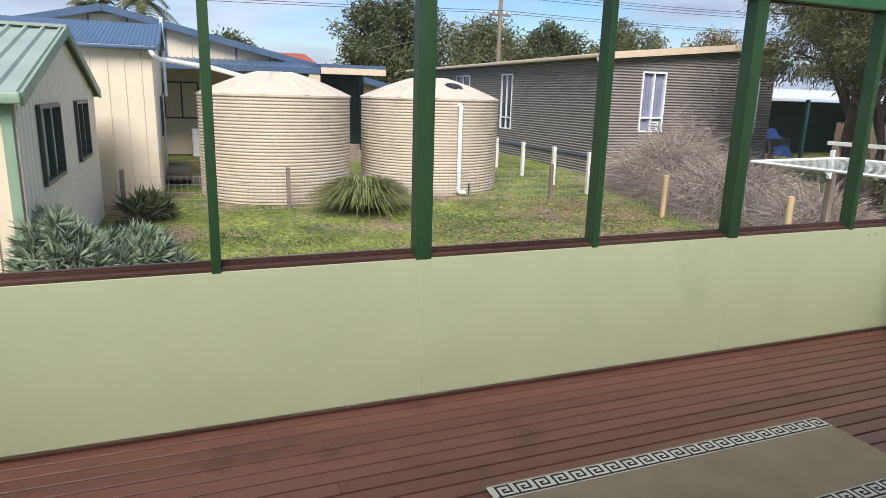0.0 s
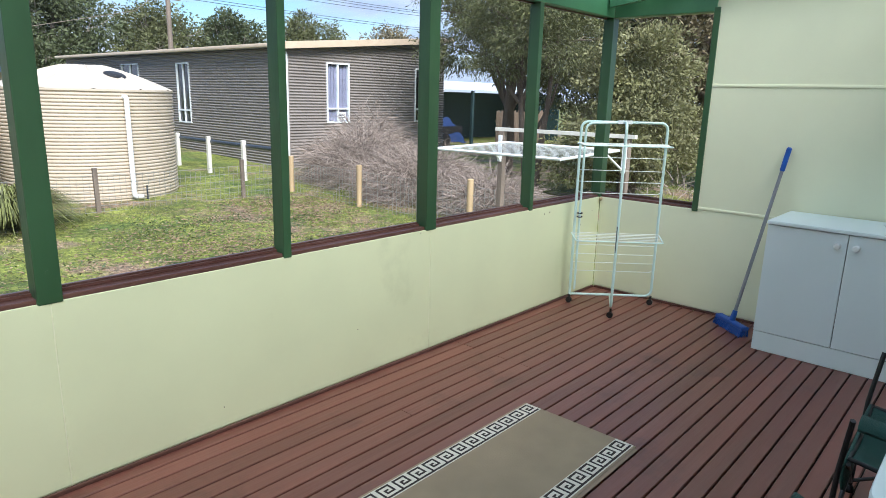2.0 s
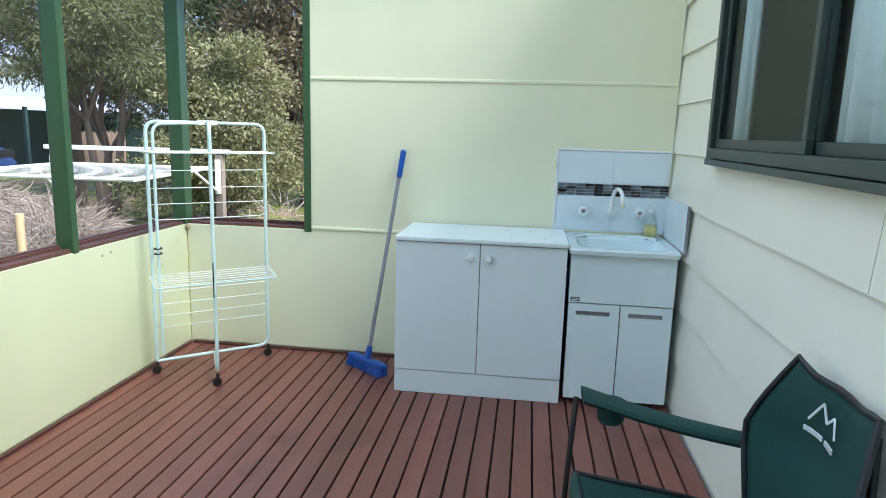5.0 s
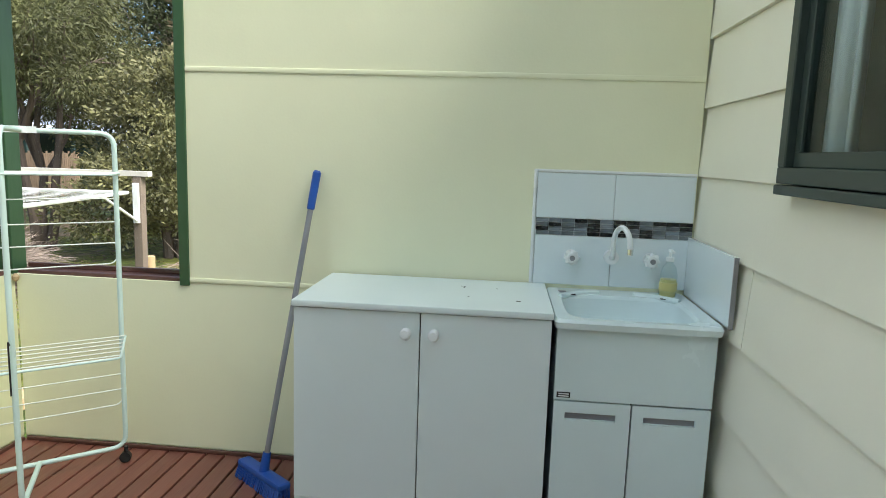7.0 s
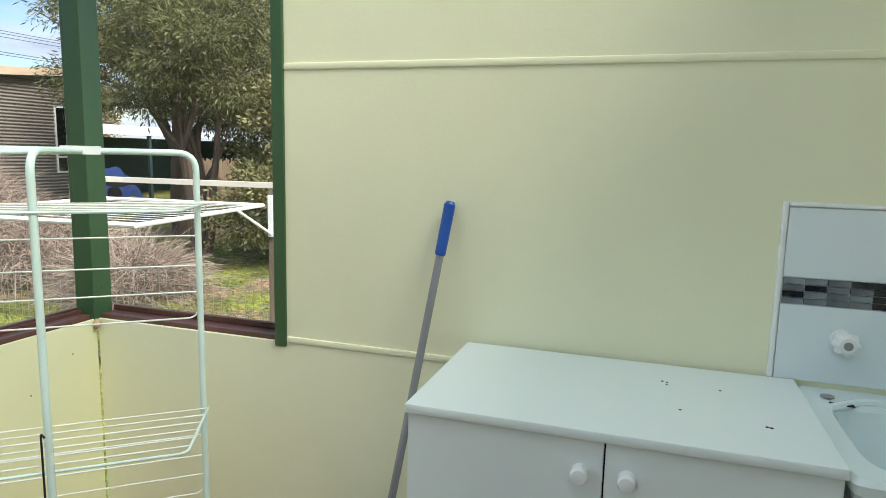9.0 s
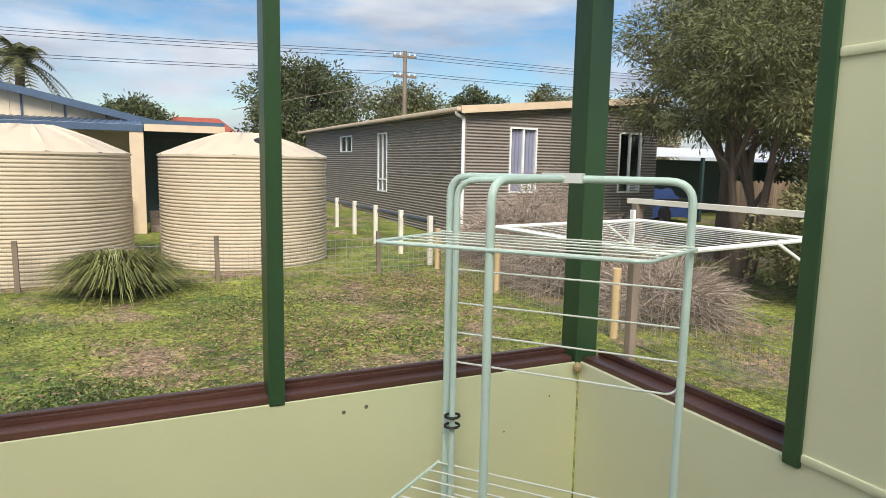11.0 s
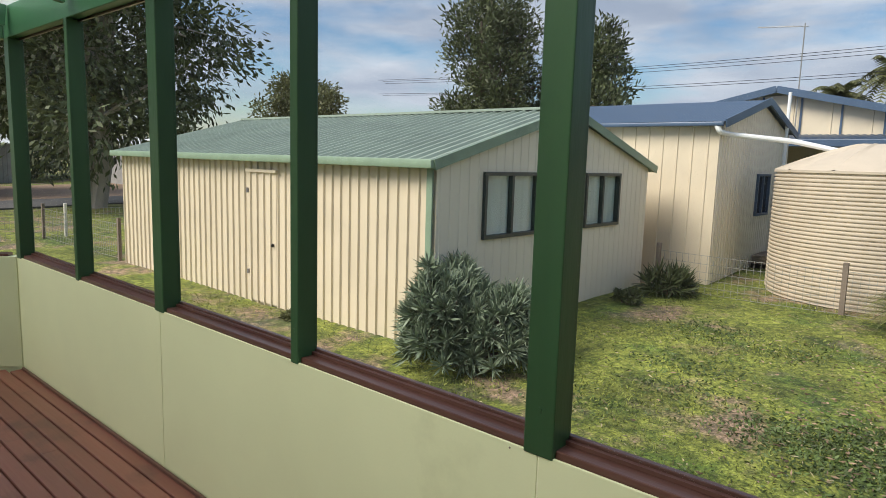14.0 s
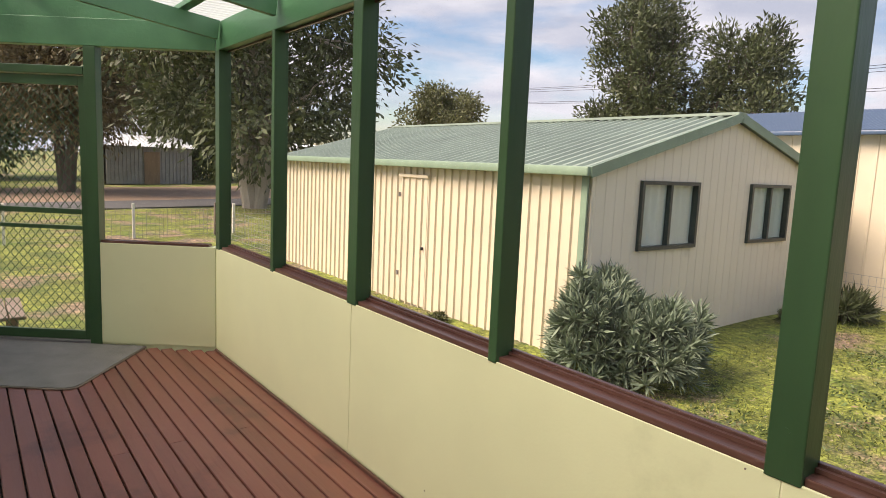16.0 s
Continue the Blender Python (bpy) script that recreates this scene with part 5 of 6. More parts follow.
def airer():
    Lp, Mp, Rp = Vector((-0.57, -0.10, 0)), Vector((-0.68, -0.53, 0)), Vector((-0.145, -0.605, 0))
    t = thing("clothes_airer", "mint and white folding clothes airer on castors", "clothes airer", pose(0, 0, 0))
    z1 = 1.462
    u = (Rp - Lp).normalized()
    up = lambda p, z: Vector((p.x, p.y, z))
    C = (Lp + Rp) / 2
    part("main_frame", tube(bmesh.new(), rounded([up(Lp, 0.075), up(Lp, z1), up(Rp, z1), up(Rp, 0.075), up(Lp, 0.075)], 0.06, 6), 0.0105, 12), M_RACK, t)
    L2 = Lp + u * 0.035 + Vector((-0.02, -0.012, 0))
    part("wing_frame", tube(bmesh.new(), rounded([up(L2, 0.12), up(L2, z1 - 0.012), up(C, z1 - 0.002)], 0.06, 6), 0.009, 12), M_RACK, t)
    part("leg_frame", tube(bmesh.new(), rounded([up(C, 0.078), up(Mp, 0.078), up(Mp, z1), up(C, z1)], 0.06, 6), 0.0105, 12), M_RACK, t)
    n = Vector((-u.y, u.x, 0))
    if n.dot(Mp - C) < 0:
        n = -n
    bm = bmesh.new()
    beam_between(bm, up(C - u * 0.055, z1 + 0.002), up(C + u * 0.055, z1 + 0.002), 0.03, 0.026)
    part("hinge", bm, M_WHITE, t, "white plastic hinge clamp")
    # rungs
    def rungs(zs):
        for z in zs:
            part("rung", tube(bmesh.new(), [up(Lp + u * 0.01, z), up(Rp - u * 0.01, z)], 0.0028, 6), M_WIRE, t)
    rungs((1.19, 1.09, 1.0))
    part("rung", tube(bmesh.new(), rounded([up(Lp, 0.96), up(Lp + u * 0.012, 0.91), up(Rp - u * 0.012, 0.91), up(Rp, 0.96)], 0.03), 0.003, 6), M_WIRE, t)
    rungs((0.49, 0.415, 0.345))
    part("rung", tube(bmesh.new(), rounded([up(Lp, 0.32), up(Lp + u * 0.012, 0.275), up(Rp - u * 0.012, 0.275), up(Rp, 0.32)], 0.03), 0.003, 6), M_WIRE, t)
    # fold-out shelves
    for z, reach in ((1.295, 0.37), (0.585, 0.36)):
        a, b = Lp - u * 0.02, Rp + u * 0.015
        tip = 0.07
        fr = rounded([up(a, z), up(a + n * reach - u * 0.02, z + 0.01), up(b + n * reach - u * tip, z + 0.01), up(b, z)], 0.03, 4)
        sh = part("shelf", tube(bmesh.new(), fr, 0.0045, 8), M_RACK, t, "fold-out wire shelf")
        for k in range(6):
            o = n * (reach * (k + 0.3) / 6.3)
            q = (k + 0.3) / 6.3
            part("wire", tube(bmesh.new(), [up(a + o, z + 0.006), up(b + o - u * tip * q, z + 0.006)], 0.0025, 6), M_WIRE, sh)
    for p in (Lp, Mp, Rp):
        bm = bmesh.new()
        disc(bm, p + Vector((-0.012, 0.0, 0.024)), (1, 0.3, 0), 0.024, 0.024, 16)
        tube(bm, [up(p, 0.03), up(p, 0.075)], 0.009, 8)
        part("castor", bm, M_BLACK, t, "black castor wheel")
    for z in (0.72, 0.75):
        part("cable_tie", tube(bmesh.new(), [up(L2, z) + Vector((0.012 * math.cos(a) * 1.9, 0.02 * math.sin(a), 0)) for a in (2 * math.pi * k / 10 for k in range(11))], 0.004, 6), M_BLACK, t, "black tie round two tubes")
    part("loose_strap", tube(bmesh.new(), rounded([up(Mp, 0.70) + Vector((-0.012, 0, 0)), up(Mp, 0.72) + Vector((-0.03, -0.01, 0)), up(Mp, 0.52) + Vector((-0.03, -0.01, 0))], 0.01), 0.003, 6), M_BLACK, t, "black hanging strap")


airer()


# ---- mats ----
def patterned_mat():
    t = thing("floor_mat", "beige woven mat with a Greek key border", "floor mat", pose(0, 0, 0))
    x0, x1, y0, y1 = -4.31, -2.325, -1.54, -0.895
    part("weave", box(bmesh.new(), x0, y0, 0.002, x1, y1, 0.009, 0.002), M_MATB, t)
    part("under_edge", box(bmesh.new(), x0 + 0.05, y0 - 0.018, 0.0015, x1 - 0.02, y0 + 0.02, 0.006, 0.001), M_PLANKF, t, "brown backing edge")
    for ya, yb, s in ((y1 - 0.105, y1 - 0.012, 1), (y0 + 0.012, y0 + 0.105, -1)):
        st = part("border", nbox(x0, ya, 0.009, x1 - 0.004, yb, 0.0098), M_MATW, t, "cream border strip")
        bm = bmesh.new()
        h = yb - ya
        c = h / 9
        k = 0
        x = x1 - 0.012
        def bar(a, b, p, q):
            box(bm, x - b * c, ya + p * c, 0.0098, x - a * c, ya + q * c, 0.0106)
        while x - 9 * c > x0:
            for q in ((0, 8, 0.6, 1.6), (7, 8, 1.6, 8.4), (1, 7, 7.4, 8.4), (1, 2, 3, 7.4), (2, 5.6, 3, 4), (4.6, 5.6, 4, 5.8), (3.3, 4.6, 4.9, 5.8), (8, 9, 0.6, 1.6)):
                bar(*q)
            x -= 9 * c
        tagged(part("greek_key", bm, M_MATD, st, "dark brown key pattern", False), kind="stuff")


patterned_mat()


def door_mat():
    t = thing("door_mat", "grey rubber door mat with rounded corners", "door mat", WEST)
    for name, g, z, m in (("rubber", 0, 0.011, M_RUBBER), ("edging", 0.012, 0.006, M_POST)):
        o = [(-L + 0.02, -0.55 + g, 0), (-L + 0.99 + g, -0.55 + g, 0), (-L + 0.99 + g, -2.25 - g, 0), (-L + 0.02, -2.25 - g, 0)]
        bm = bmesh.new()
        f = bm.faces.new([bm.verts.new((p.x, p.y, 0.002)) for p in rounded(o, 0.1, 5)])
        r = bmesh.ops.extrude_face_region(bm, geom=[f])
        bmesh.ops.translate(bm, verts=[e for e in r["geom"] if isinstance(e, bmesh.types.BMVert)], vec=(0, 0, z))
        part(name, bm, m, t, "", False)


door_mat()


# ---- camp chairs and table ----
def camp_chair():
    t = thing("camp_chair", "dark green folding camp chair, empty, by the house wall", "chair", pose(0, 0, 0), "camp chairs")
    def cloth(name, grid, label="", th=0.008):
        nu, nv = len(grid), len(grid[0])
        vs = [tuple(p) for row in grid for p in row]
        fs = [(i * nv + j, i * nv + j + 1, (i + 1) * nv + j + 1, (i + 1) * nv + j) for i in range(nu - 1) for j in range(nv - 1)]
        ob = raw(name, vs, fs, M_CANVAS, t, label, True)
        md = ob.modifiers.new("thick", "SOLIDIFY")
        md.thickness = th
        return ob
    # local: the chair faces +y, width along x
    def back(u, v):
        w = 0.38 + 0.19 * min(1, v / 0.58) ** 1.6 - 0.17 * max(0, v - 0.58) / 0.42
        x = (u - 0.5) * w
        y = -0.24 - 0.085 * v - 0.045 * math.sin(math.pi * u) * (1 - 0.3 * v) + 0.05 * (2 * u - 1) ** 2 * math.sin(math.pi * min(1, v)) + 0.006 * math.sin(9 * u + 7 * v)
        z = 0.33 + 0.515 * v + 0.03 * (2 * u - 1) ** 2 * v ** 3 + 0.004 * math.sin(13 * u) * v
        return (x, y, z)
    def seat(u, v):
        x = (u - 0.5) * 0.54
        y = 0.24 - 0.50 * v
        z = 0.45 - 0.09 * v - 0.06 * math.sin(math.pi * u) * math.sin(math.pi * (0.15 + 0.8 * v)) + 0.004 * math.sin(11 * u + 5 * v)
        return (x, y, z)
    N = 14
    cloth("seat", [[seat(i / N, j / N) for j in range(N + 1)] for i in range(N + 1)])
    cloth("backrest", [[back(i / N, j / N) for j in range(N + 1)] for i in range(N + 1)])
    cloth("front_flap", [[((i / N - 0.5) * 0.54, 0.24 + 0.01 * math.sin(3.14 * j / 4), 0.45 - 0.12 * j / 4) for j in range(5)] for i in range(N + 1)], th=0.01)
    # piping round the back
    edge = [back(0, k / 10) for k in range(11)] + [back(k / 10, 1) for k in range(1, 11)] + [back(1, 1 - k / 10) for k in range(1, 11)]
    part("piping", tube(bmesh.new(), edge, 0.009, 8), M_BLACK, t, "black edge piping")
    edge = [seat(0, 1 - k / 10) for k in range(11)] + [seat(k / 10, 0) for k in range(1, 11)] + [seat(1, k / 10) for k in range(1, 11)]
    part("seat_piping", tube(bmesh.new(), edge, 0.008, 8), M_BLACK, t, "black edge piping")
    for s in (-1, 1):
        bm = bmesh.new()
        arm = [(s * 0.40, 0.22 - 0.50 * k / 8, 0.645 - 0.075 * k / 8 - 0.012 * math.sin(math.pi * k / 8)) for k in range(9)]
        rows = []
        for k, (x, y, z) in enumerate(arm):
            w = 0.052 - 0.012 * k / 8
            rows.append([bm.verts.new((x + w * math.cos(a), y + s * 0 - 0.0, z + 0.022 * math.sin(a))) for a in (2 * math.pi * q / 12 for q in range(12))])
            for v in rows[-1]:
                v.co.x -= s * 0.10 * (k / 8)
        for a, b in zip(rows, rows[1:]):
            for q in range(12):
                bm.faces.new((a[q], a[(q + 1) % 12], b[(q + 1) % 12], b[q]))
        bm.faces.new(rows[0]), bm.faces.new(rows[-1])
        ar = part("armrest", bm, M_CANVAS, t, "padded canvas armrest")
        if s == 1:
            part("cup_holder", lathe(bmesh.new(), [(0.035, 0.565), (0.042, 0.575), (0.045, 0.635), (0.03, 0.64)], 16, (s * 0.39, 0.13)), M_CANVAS, ar)
        part("leg", tube(bmesh.new(), [(s * 0.39, 0.24, 0.64), (s * 0.33, 0.26, 0.44), (s * 0.36, 0.27, 0.02)], 0.009, 10), M_BLACK, t)
        part("leg", tube(bmesh.new(), [(s * 0.16, -0.345, 0.82), (s * 0.28, -0.29, 0.45), (s * 0.33, -0.30, 0.02)], 0.009, 10), M_BLACK, t)
        part("cross_brace", tube(bmesh.new(), [(s * 0.35, 0.27, 0.05), (-s * 0.27, 0.24, 0.43)], 0.008, 8), M_BLACK, t)
        part("cross_brace", tube(bmesh.new(), [(s * 0.33, -0.30, 0.05), (-s * 0.27, -0.28, 0.36)], 0.008, 8), M_BLACK, t)
        part("cross_brace", tube(bmesh.new(), [(s * 0.36, 0.27, 0.05), (s * 0.28, -0.28, 0.40)], 0.008, 8), M_BLACK, t)
        for y, x in ((0.27, 0.36), (-0.30, 0.33)):
            part("foot", lathe(bmesh.new(), [(0.018, 0.0), (0.02, 0.012), (0.012, 0.03)], 12, (s * x, y)), M_BLACK, t)
    # peak emblem and lettering bars on the back
    bm = bmesh.new()
    def on_back(u, v):
        p = Vector(back(u, v))
        return p + Vector((0, 0.014, 0.004))
    pk = [(0.46, 0.79), (0.52, 0.87), (0.57, 0.82), (0.63, 0.90), (0.70, 0.79)]
    for a, b in zip(pk, pk[1:]):
        beam_between(bm, on_back(*a), on_back(*b), 0.004, 0.006)
    part("emblem", bm, M_WHITE, t, "white mountain emblem")
    bm = bmesh.new()
    for k in range(11):
        if k != 4:
            beam_between(bm, on_back(0.44 + 0.025 * k, 0.74), on_back(0.44 + 0.025 * k + 0.018, 0.74), 0.004, 0.013)
    part("text_bar", bm, M_WHITE, t, "white lettering band")
    part("tag", box(bmesh.new(), -0.06, -0.09, 0.375, -0.045, -0.04, 0.379), M_WHITE, t, "white scrap on the seat")
    return t


chair = camp_chair()
chair.matrix_basis = pose(-2.35, -2.65, 0, 0, 0, 2)
copy_thing(chair, pose(-3.78, -2.62, 0, 0, 0, 0))


def plastic_table():
    t = thing("side_table", "white plastic side table beside the camp chair", "table", pose(-3.04, -2.765, 0))
    hx, hy, n = 0.265, 0.225, 48
    def ring(k, z):
        return [(math.copysign(abs(math.cos(a)) ** 0.22, math.cos(a)) * hx * k, math.copysign(abs(math.sin(a)) ** 0.22, math.sin(a)) * hy * k, z) for a in (2 * math.pi * (i + 0.5) / n for i in range(n))]
    bm = bmesh.new()
    rv = [[bm.verts.new(p) for p in ring(k, z)] for k, z in ((0.96, 0.63), (1.0, 0.64), (1.0, 0.672), (0.985, 0.684), (0.95, 0.685))]
    for a, b in zip(rv, rv[1:]):
        for i in range(n):
            bm.faces.new((a[i], a[(i + 1) % n], b[(i + 1) % n], b[i]))
    bm.faces.new(rv[-1]), bm.faces.new(rv[0])
    part("tabletop", bm, M_CUP, t)
    for sx in (-1, 1):
        for sy in (-1, 1):
            part("leg", tube(bmesh.new(), [(sx * 0.2, sy * 0.165, 0.635), (sx * 0.235, sy * 0.195, 0.0)], [0.03, 0.022], 10), M_CUP, t)


plastic_table()

# gum-nut stuck in the corner of the half wall
gn = tagged(part("wasp_nest", lathe(bmesh.new(), [(0.004, 0.775), (0.014, 0.785), (0.016, 0.80), (0.006, 0.812)], 10, (-0.016, -0.016)), M_PINE), "small brown mud nest in the wall corner", "wasp nest")


# ---- clothes line and fences ----
def clothes_line():
    t = thing("clothes_line", "white fold-down clothes line between two timber posts", "clothes line", pose(0, 0, 0))
    A, B = (3.28, 3.42), (3.42, 1.42)
    for x, y in (A, B):
        part("post", box(bmesh.new(), x - 0.045, y - 0.045, GZ - 0.1, x + 0.045, y + 0.045, 1.06, 0.006), M_POST, t, "weathered timber post")
    part("crossbar", beam_between(bmesh.new(), (A[0], A[1] + 0.12, 1.09), (B[0], B[1] - 0.12, 1.09), 0.09, 0.05), M_WPOST, t)
    z = 0.90
    P = [(3.2, 3.3), (1.35, 3.05), (1.48, 1.25), (3.35, 1.5)]
    fr = [Vector((x, y, z if i in (1, 2) else z + 0.0)) for i, (x, y) in enumerate(P)]
    for i in range(4):
        part("frame_tube", tube(bmesh.new(), [fr[i], fr[(i + 1) % 4]], 0.018, 8), M_WHITE, t)
    for k in range(1, 14):
        q = k / 14
        part("line", tube(bmesh.new(), [fr[0].lerp(fr[1], q), fr[3].lerp(fr[2], q)], 0.003, 5), M_WHITE, t)
    for (x, y), f, g in ((A, fr[0], fr[1]), (B, fr[3], fr[2])):
        part("brace", tube(bmesh.new(), [(x - 0.05, y, z - 0.28), f.lerp(g, 0.28)], 0.014, 8), M_WHITE, t)
        part("bracket", box(bmesh.new(), x - 0.075, y - 0.03, z - 0.3, x - 0.045, y + 0.03, z + 0.1, 0.004), M_WHITE, t)


clothes_line()


def wire_fence(runs, label):
    t = thing("wire_fence", label, "fence", pose(0, 0, 0))
    for posts, m, top in runs:
        for i, (x, y) in enumerate(posts):
            if m == M_PINE:
                bm = lathe(bmesh.new(), [(0.06, GZ - 0.1), (0.06, top - 0.01), (0.045, top)], 14, (x, y))
            else:
                bm = box(bmesh.new(), x - 0.04, y - 0.035, GZ - 0.1, x + 0.04, y + 0.035, top, 0.006)
                bm.transform(Matrix.Translation((x, y, 0)) @ Matrix.Rotation(radians(2.5 * math.sin(i * 3.1 + x)), 4, "Y") @ Matrix.Translation((-x, -y, 0)))
            part("post", bm, m, t)
    for a, b, top in [(p[i], p[i + 1], tp) for p, m, tp in runs for i in range(len(p) - 1)]:
        bm = bmesh.new()
        n = max(2, int(math.dist(a, b) / 0.11))
        za, zb = GZ + 0.05, top - 0.14
        for k in range(7):
            z = za + (zb - za) * (k / 6) ** 1.2
            pts = [(a[0] + (b[0] - a[0]) * i / 6, a[1] + (b[1] - a[1]) * i / 6, z - 0.02 * math.sin(math.pi * i / 6)) for i in range(7)]
            for p, q in zip(pts, pts[1:]):
                beam_between(bm, p, q, 0.007, 0.007)
        for i in range(1, n):
            x, y = a[0] + (b[0] - a[0]) * i / n, a[1] + (b[1] - a[1]) * i / n
            beam_between(bm, (x, y, za), (x + 0.004, y, zb), 0.005, 0.005)
        tagged(part("wire_mesh", bm, M_GALV, t, "galvanised wire netting", False), kind="stuff")


wire_fence([([(-6.35, 10.45), (-3.27, 10.45), (-0.19, 10.35), (2.9, 10.35), (4.25, 10.4)], M_POST, 0.03),
            ([(4.25, 10.4), (4.27, 7.95), (4.36, 4.92), (4.4, 1.9), (4.45, -1.2)], M_PINE, 0.04)], "wire netting fence with timber posts")
wire_fence([([(-16.1, 4.45), (-21, 4.45)], M_POST, 0.1), ([(-21, 8), (-21, 5), (-21.0, 2.2), (-21, -0.8), (-21, -4), (-21, -8)], M_WPOST, 0.08)], "wire fence with white posts by the lane")


def rail_fence():
    t = thing("rail_fence", "white posts with a dark pipe rail", "fence", pose(0, 0, 0))
    ys = [10.8, 12.5, 14.3, 16.1, 17.9, 19.7, 21.5]
    for y in ys:
        part("post", box(bmesh.new(), 4.2, y - 0.05, GZ - 0.1, 4.3, y + 0.05, 0.02, 0.008), M_WPOST, t)
    part("rail", tube(bmesh.new(), [(4.33, ys[0], -0.12), (4.33, ys[-1], -0.12)], 0.055, 10), M_PIPE, t)


rail_fence()
tagged(part("timber_sleeper", box(bmesh.new(), 2.0, 1.9, GZ - 0.02, 3.3, 2.1, GZ + 0.1, 0.01), M_PINE), "loose timber sleeper lying on the grass", "sleeper")


# ---- power pole ----
def power_pole():
    t = thing("power_pole", "timber power pole with two crossarms", "power pole", pose(13.9, 36.1, GZ))
    part("pole", tube(bmesh.new(), [(0, 0, 0), (0, 0, 8.6)], [0.17, 0.12], 10), M_POST, t)
    for z in (8.2, 7.0):
        part("crossarm", box(bmesh.new(), -0.75, -0.07, z, 0.75, 0.07, z + 0.13), M_POST, t)
        for x in (-0.65, -0.3, 0.3, 0.65):
            part("insulator", lathe(bmesh.new(), [(0.04, z + 0.13), (0.06, z + 0.2), (0.03, z + 0.28)], 8, (x, 0)), M_WHITE, t)
    w = thing("power_lines", "thin dark overhead power lines", "power line", pose(0, 0, 0))
    for z, dy in ((7.55, -0.3), (7.5, 0.3), (7.35, 0.6), (6.35, -0.3), (6.28, 0.3)):
        for xa, xb in ((13.9, -45), (13.9, 60)):
            pts = []
            for i in range(17):
                q = i / 16
                pts.append((xa + (xb - xa) * q, 36.1 + dy + (3 if xb < 0 else -6) * q, z - 1.4 * math.sin(math.pi * q) * 0.5 + (0.3 if xb < 0 else 0.8) * q))
            part("wire", tube(bmesh.new(), pts, 0.014, 4), M_BLACK, w)
    part("wire", tube(bmesh.new(), [(13.2, 36, 6.2), (8, 27, 4.2), (2, 24, 2.7)], 0.013, 4), M_POST, w, "service line to the house")


power_pole()


# ---- plants ----
def leaf_mesh(pts, dirs, lengths, widths, rng):
    """Pointed leaves, four corners each."""
    pts, dirs = np.asarray(pts), np.asarray(dirs)
    dirs = dirs / np.linalg.norm(dirs, axis=1, keepdims=True)
    side = np.cross(dirs, rng.normal(size=dirs.shape))
    side /= np.linalg.norm(side, axis=1, keepdims=True)
    l, w = np.asarray(lengths)[:, None], np.asarray(widths)[:, None]
    v = np.stack([pts, pts + dirs * l * 0.5 + side * w / 2, pts + dirs * l, pts + dirs * l * 0.5 - side * w / 2], 1).reshape(-1, 3)
    f = np.arange(len(v)).reshape(-1, 4)
    return v.tolist(), f.tolist()


def crown(name, blobs, n, length, width, material, parent, seed, droop=0.0, shell=0.55):
    rng = np.random.default_rng(seed)
    vol = np.array([b[3] * b[4] * b[5] for b in blobs]) ** 0.67
    pick = rng.choice(len(blobs), n, p=vol / vol.sum())
    b = np.array(blobs)[pick]
    d = rng.normal(size=(n, 3))
    d /= np.linalg.norm(d, axis=1, keepdims=True)
    # leaves gather in clumps on the outer part of each bough
    cl = rng.normal(size=(len(blobs), 26, 3))
    cl /= np.linalg.norm(cl, axis=2, keepdims=True)
    c = cl[pick, rng.integers(0, 26, n)]
    d = d * 0.36 + c * (0.75 + 0.25 * rng.random((n, 1)))
    r = shell + (1 - shell) * rng.random((n, 1)) ** 0.7
    p = b[:, :3] + d * r * b[:, 3:6]
    out = d + rng.normal(size=(n, 3)) * 0.7 + np.array([0, 0, -droop])
    v, f = leaf_mesh(p, out, length * (0.6 + 0.8 * rng.random(n)), width * (0.6 + 0.8 * rng.random(n)), rng)
    return raw(name, v, f, material, parent)


def tree(x, y, height, blobs, n, length, width, leaf, bark, label, seed, stems=1, r0=0.18, droop=0.2, name="tree"):
    t = thing(name, label, "tree", pose(x, y, GZ - 0.05))
    rng = random.Random(seed)
    bm = bmesh.new()
    for s in range(stems):
        a = 2 * math.pi * s / stems + 0.6
        lean = 0.25 * (stems > 1) + 0.05
        top = Vector((math.cos(a) * lean * height * 0.4, math.sin(a) * lean * height * 0.4, height * 0.82))
        base = Vector((math.cos(a) * 0.12 * (stems > 1), math.sin(a) * 0.12 * (stems > 1), 0))
        pts = [base.lerp(top, k / 6) + Vector((rng.uniform(-1, 1), rng.uniform(-1, 1), 0)) * 0.05 * height * 0.2 * (0 < k) for k in range(7)]
        tube(bm, pts, [r0 * (1 - 0.13 * k) for k in range(7)], 9)
        for i, b in enumerate(blobs):
            if i % stems == s:
                st = pts[2 + i % 3]
                e = Vector(b[:3])
                mid = st.lerp(e, 0.5) + Vector((rng.uniform(-0.3, 0.3), rng.uniform(-0.3, 0.3), 0.2))
                tube(bm, rounded([st, mid, e], 0.4, 3), [r0 * (0.5 - 0.4 * k / 5) for k in range(6)], 6)
                for q in range(3):
                    e2 = e + Vector((rng.uniform(-1, 1) * b[3], rng.uniform(-1, 1) * b[4], rng.uniform(-0.2, 0.9) * b[5])) * 0.8
                    tube(bm, [mid.lerp(e, 0.6), mid.lerp(e2, 0.7), e2], [r0 * 0.16, r0 * 0.1, r0 * 0.04], 5)
    part("trunk", bm, bark, t)
    crown("crown", blobs, n, length, width, leaf, t, seed, droop)
    return t


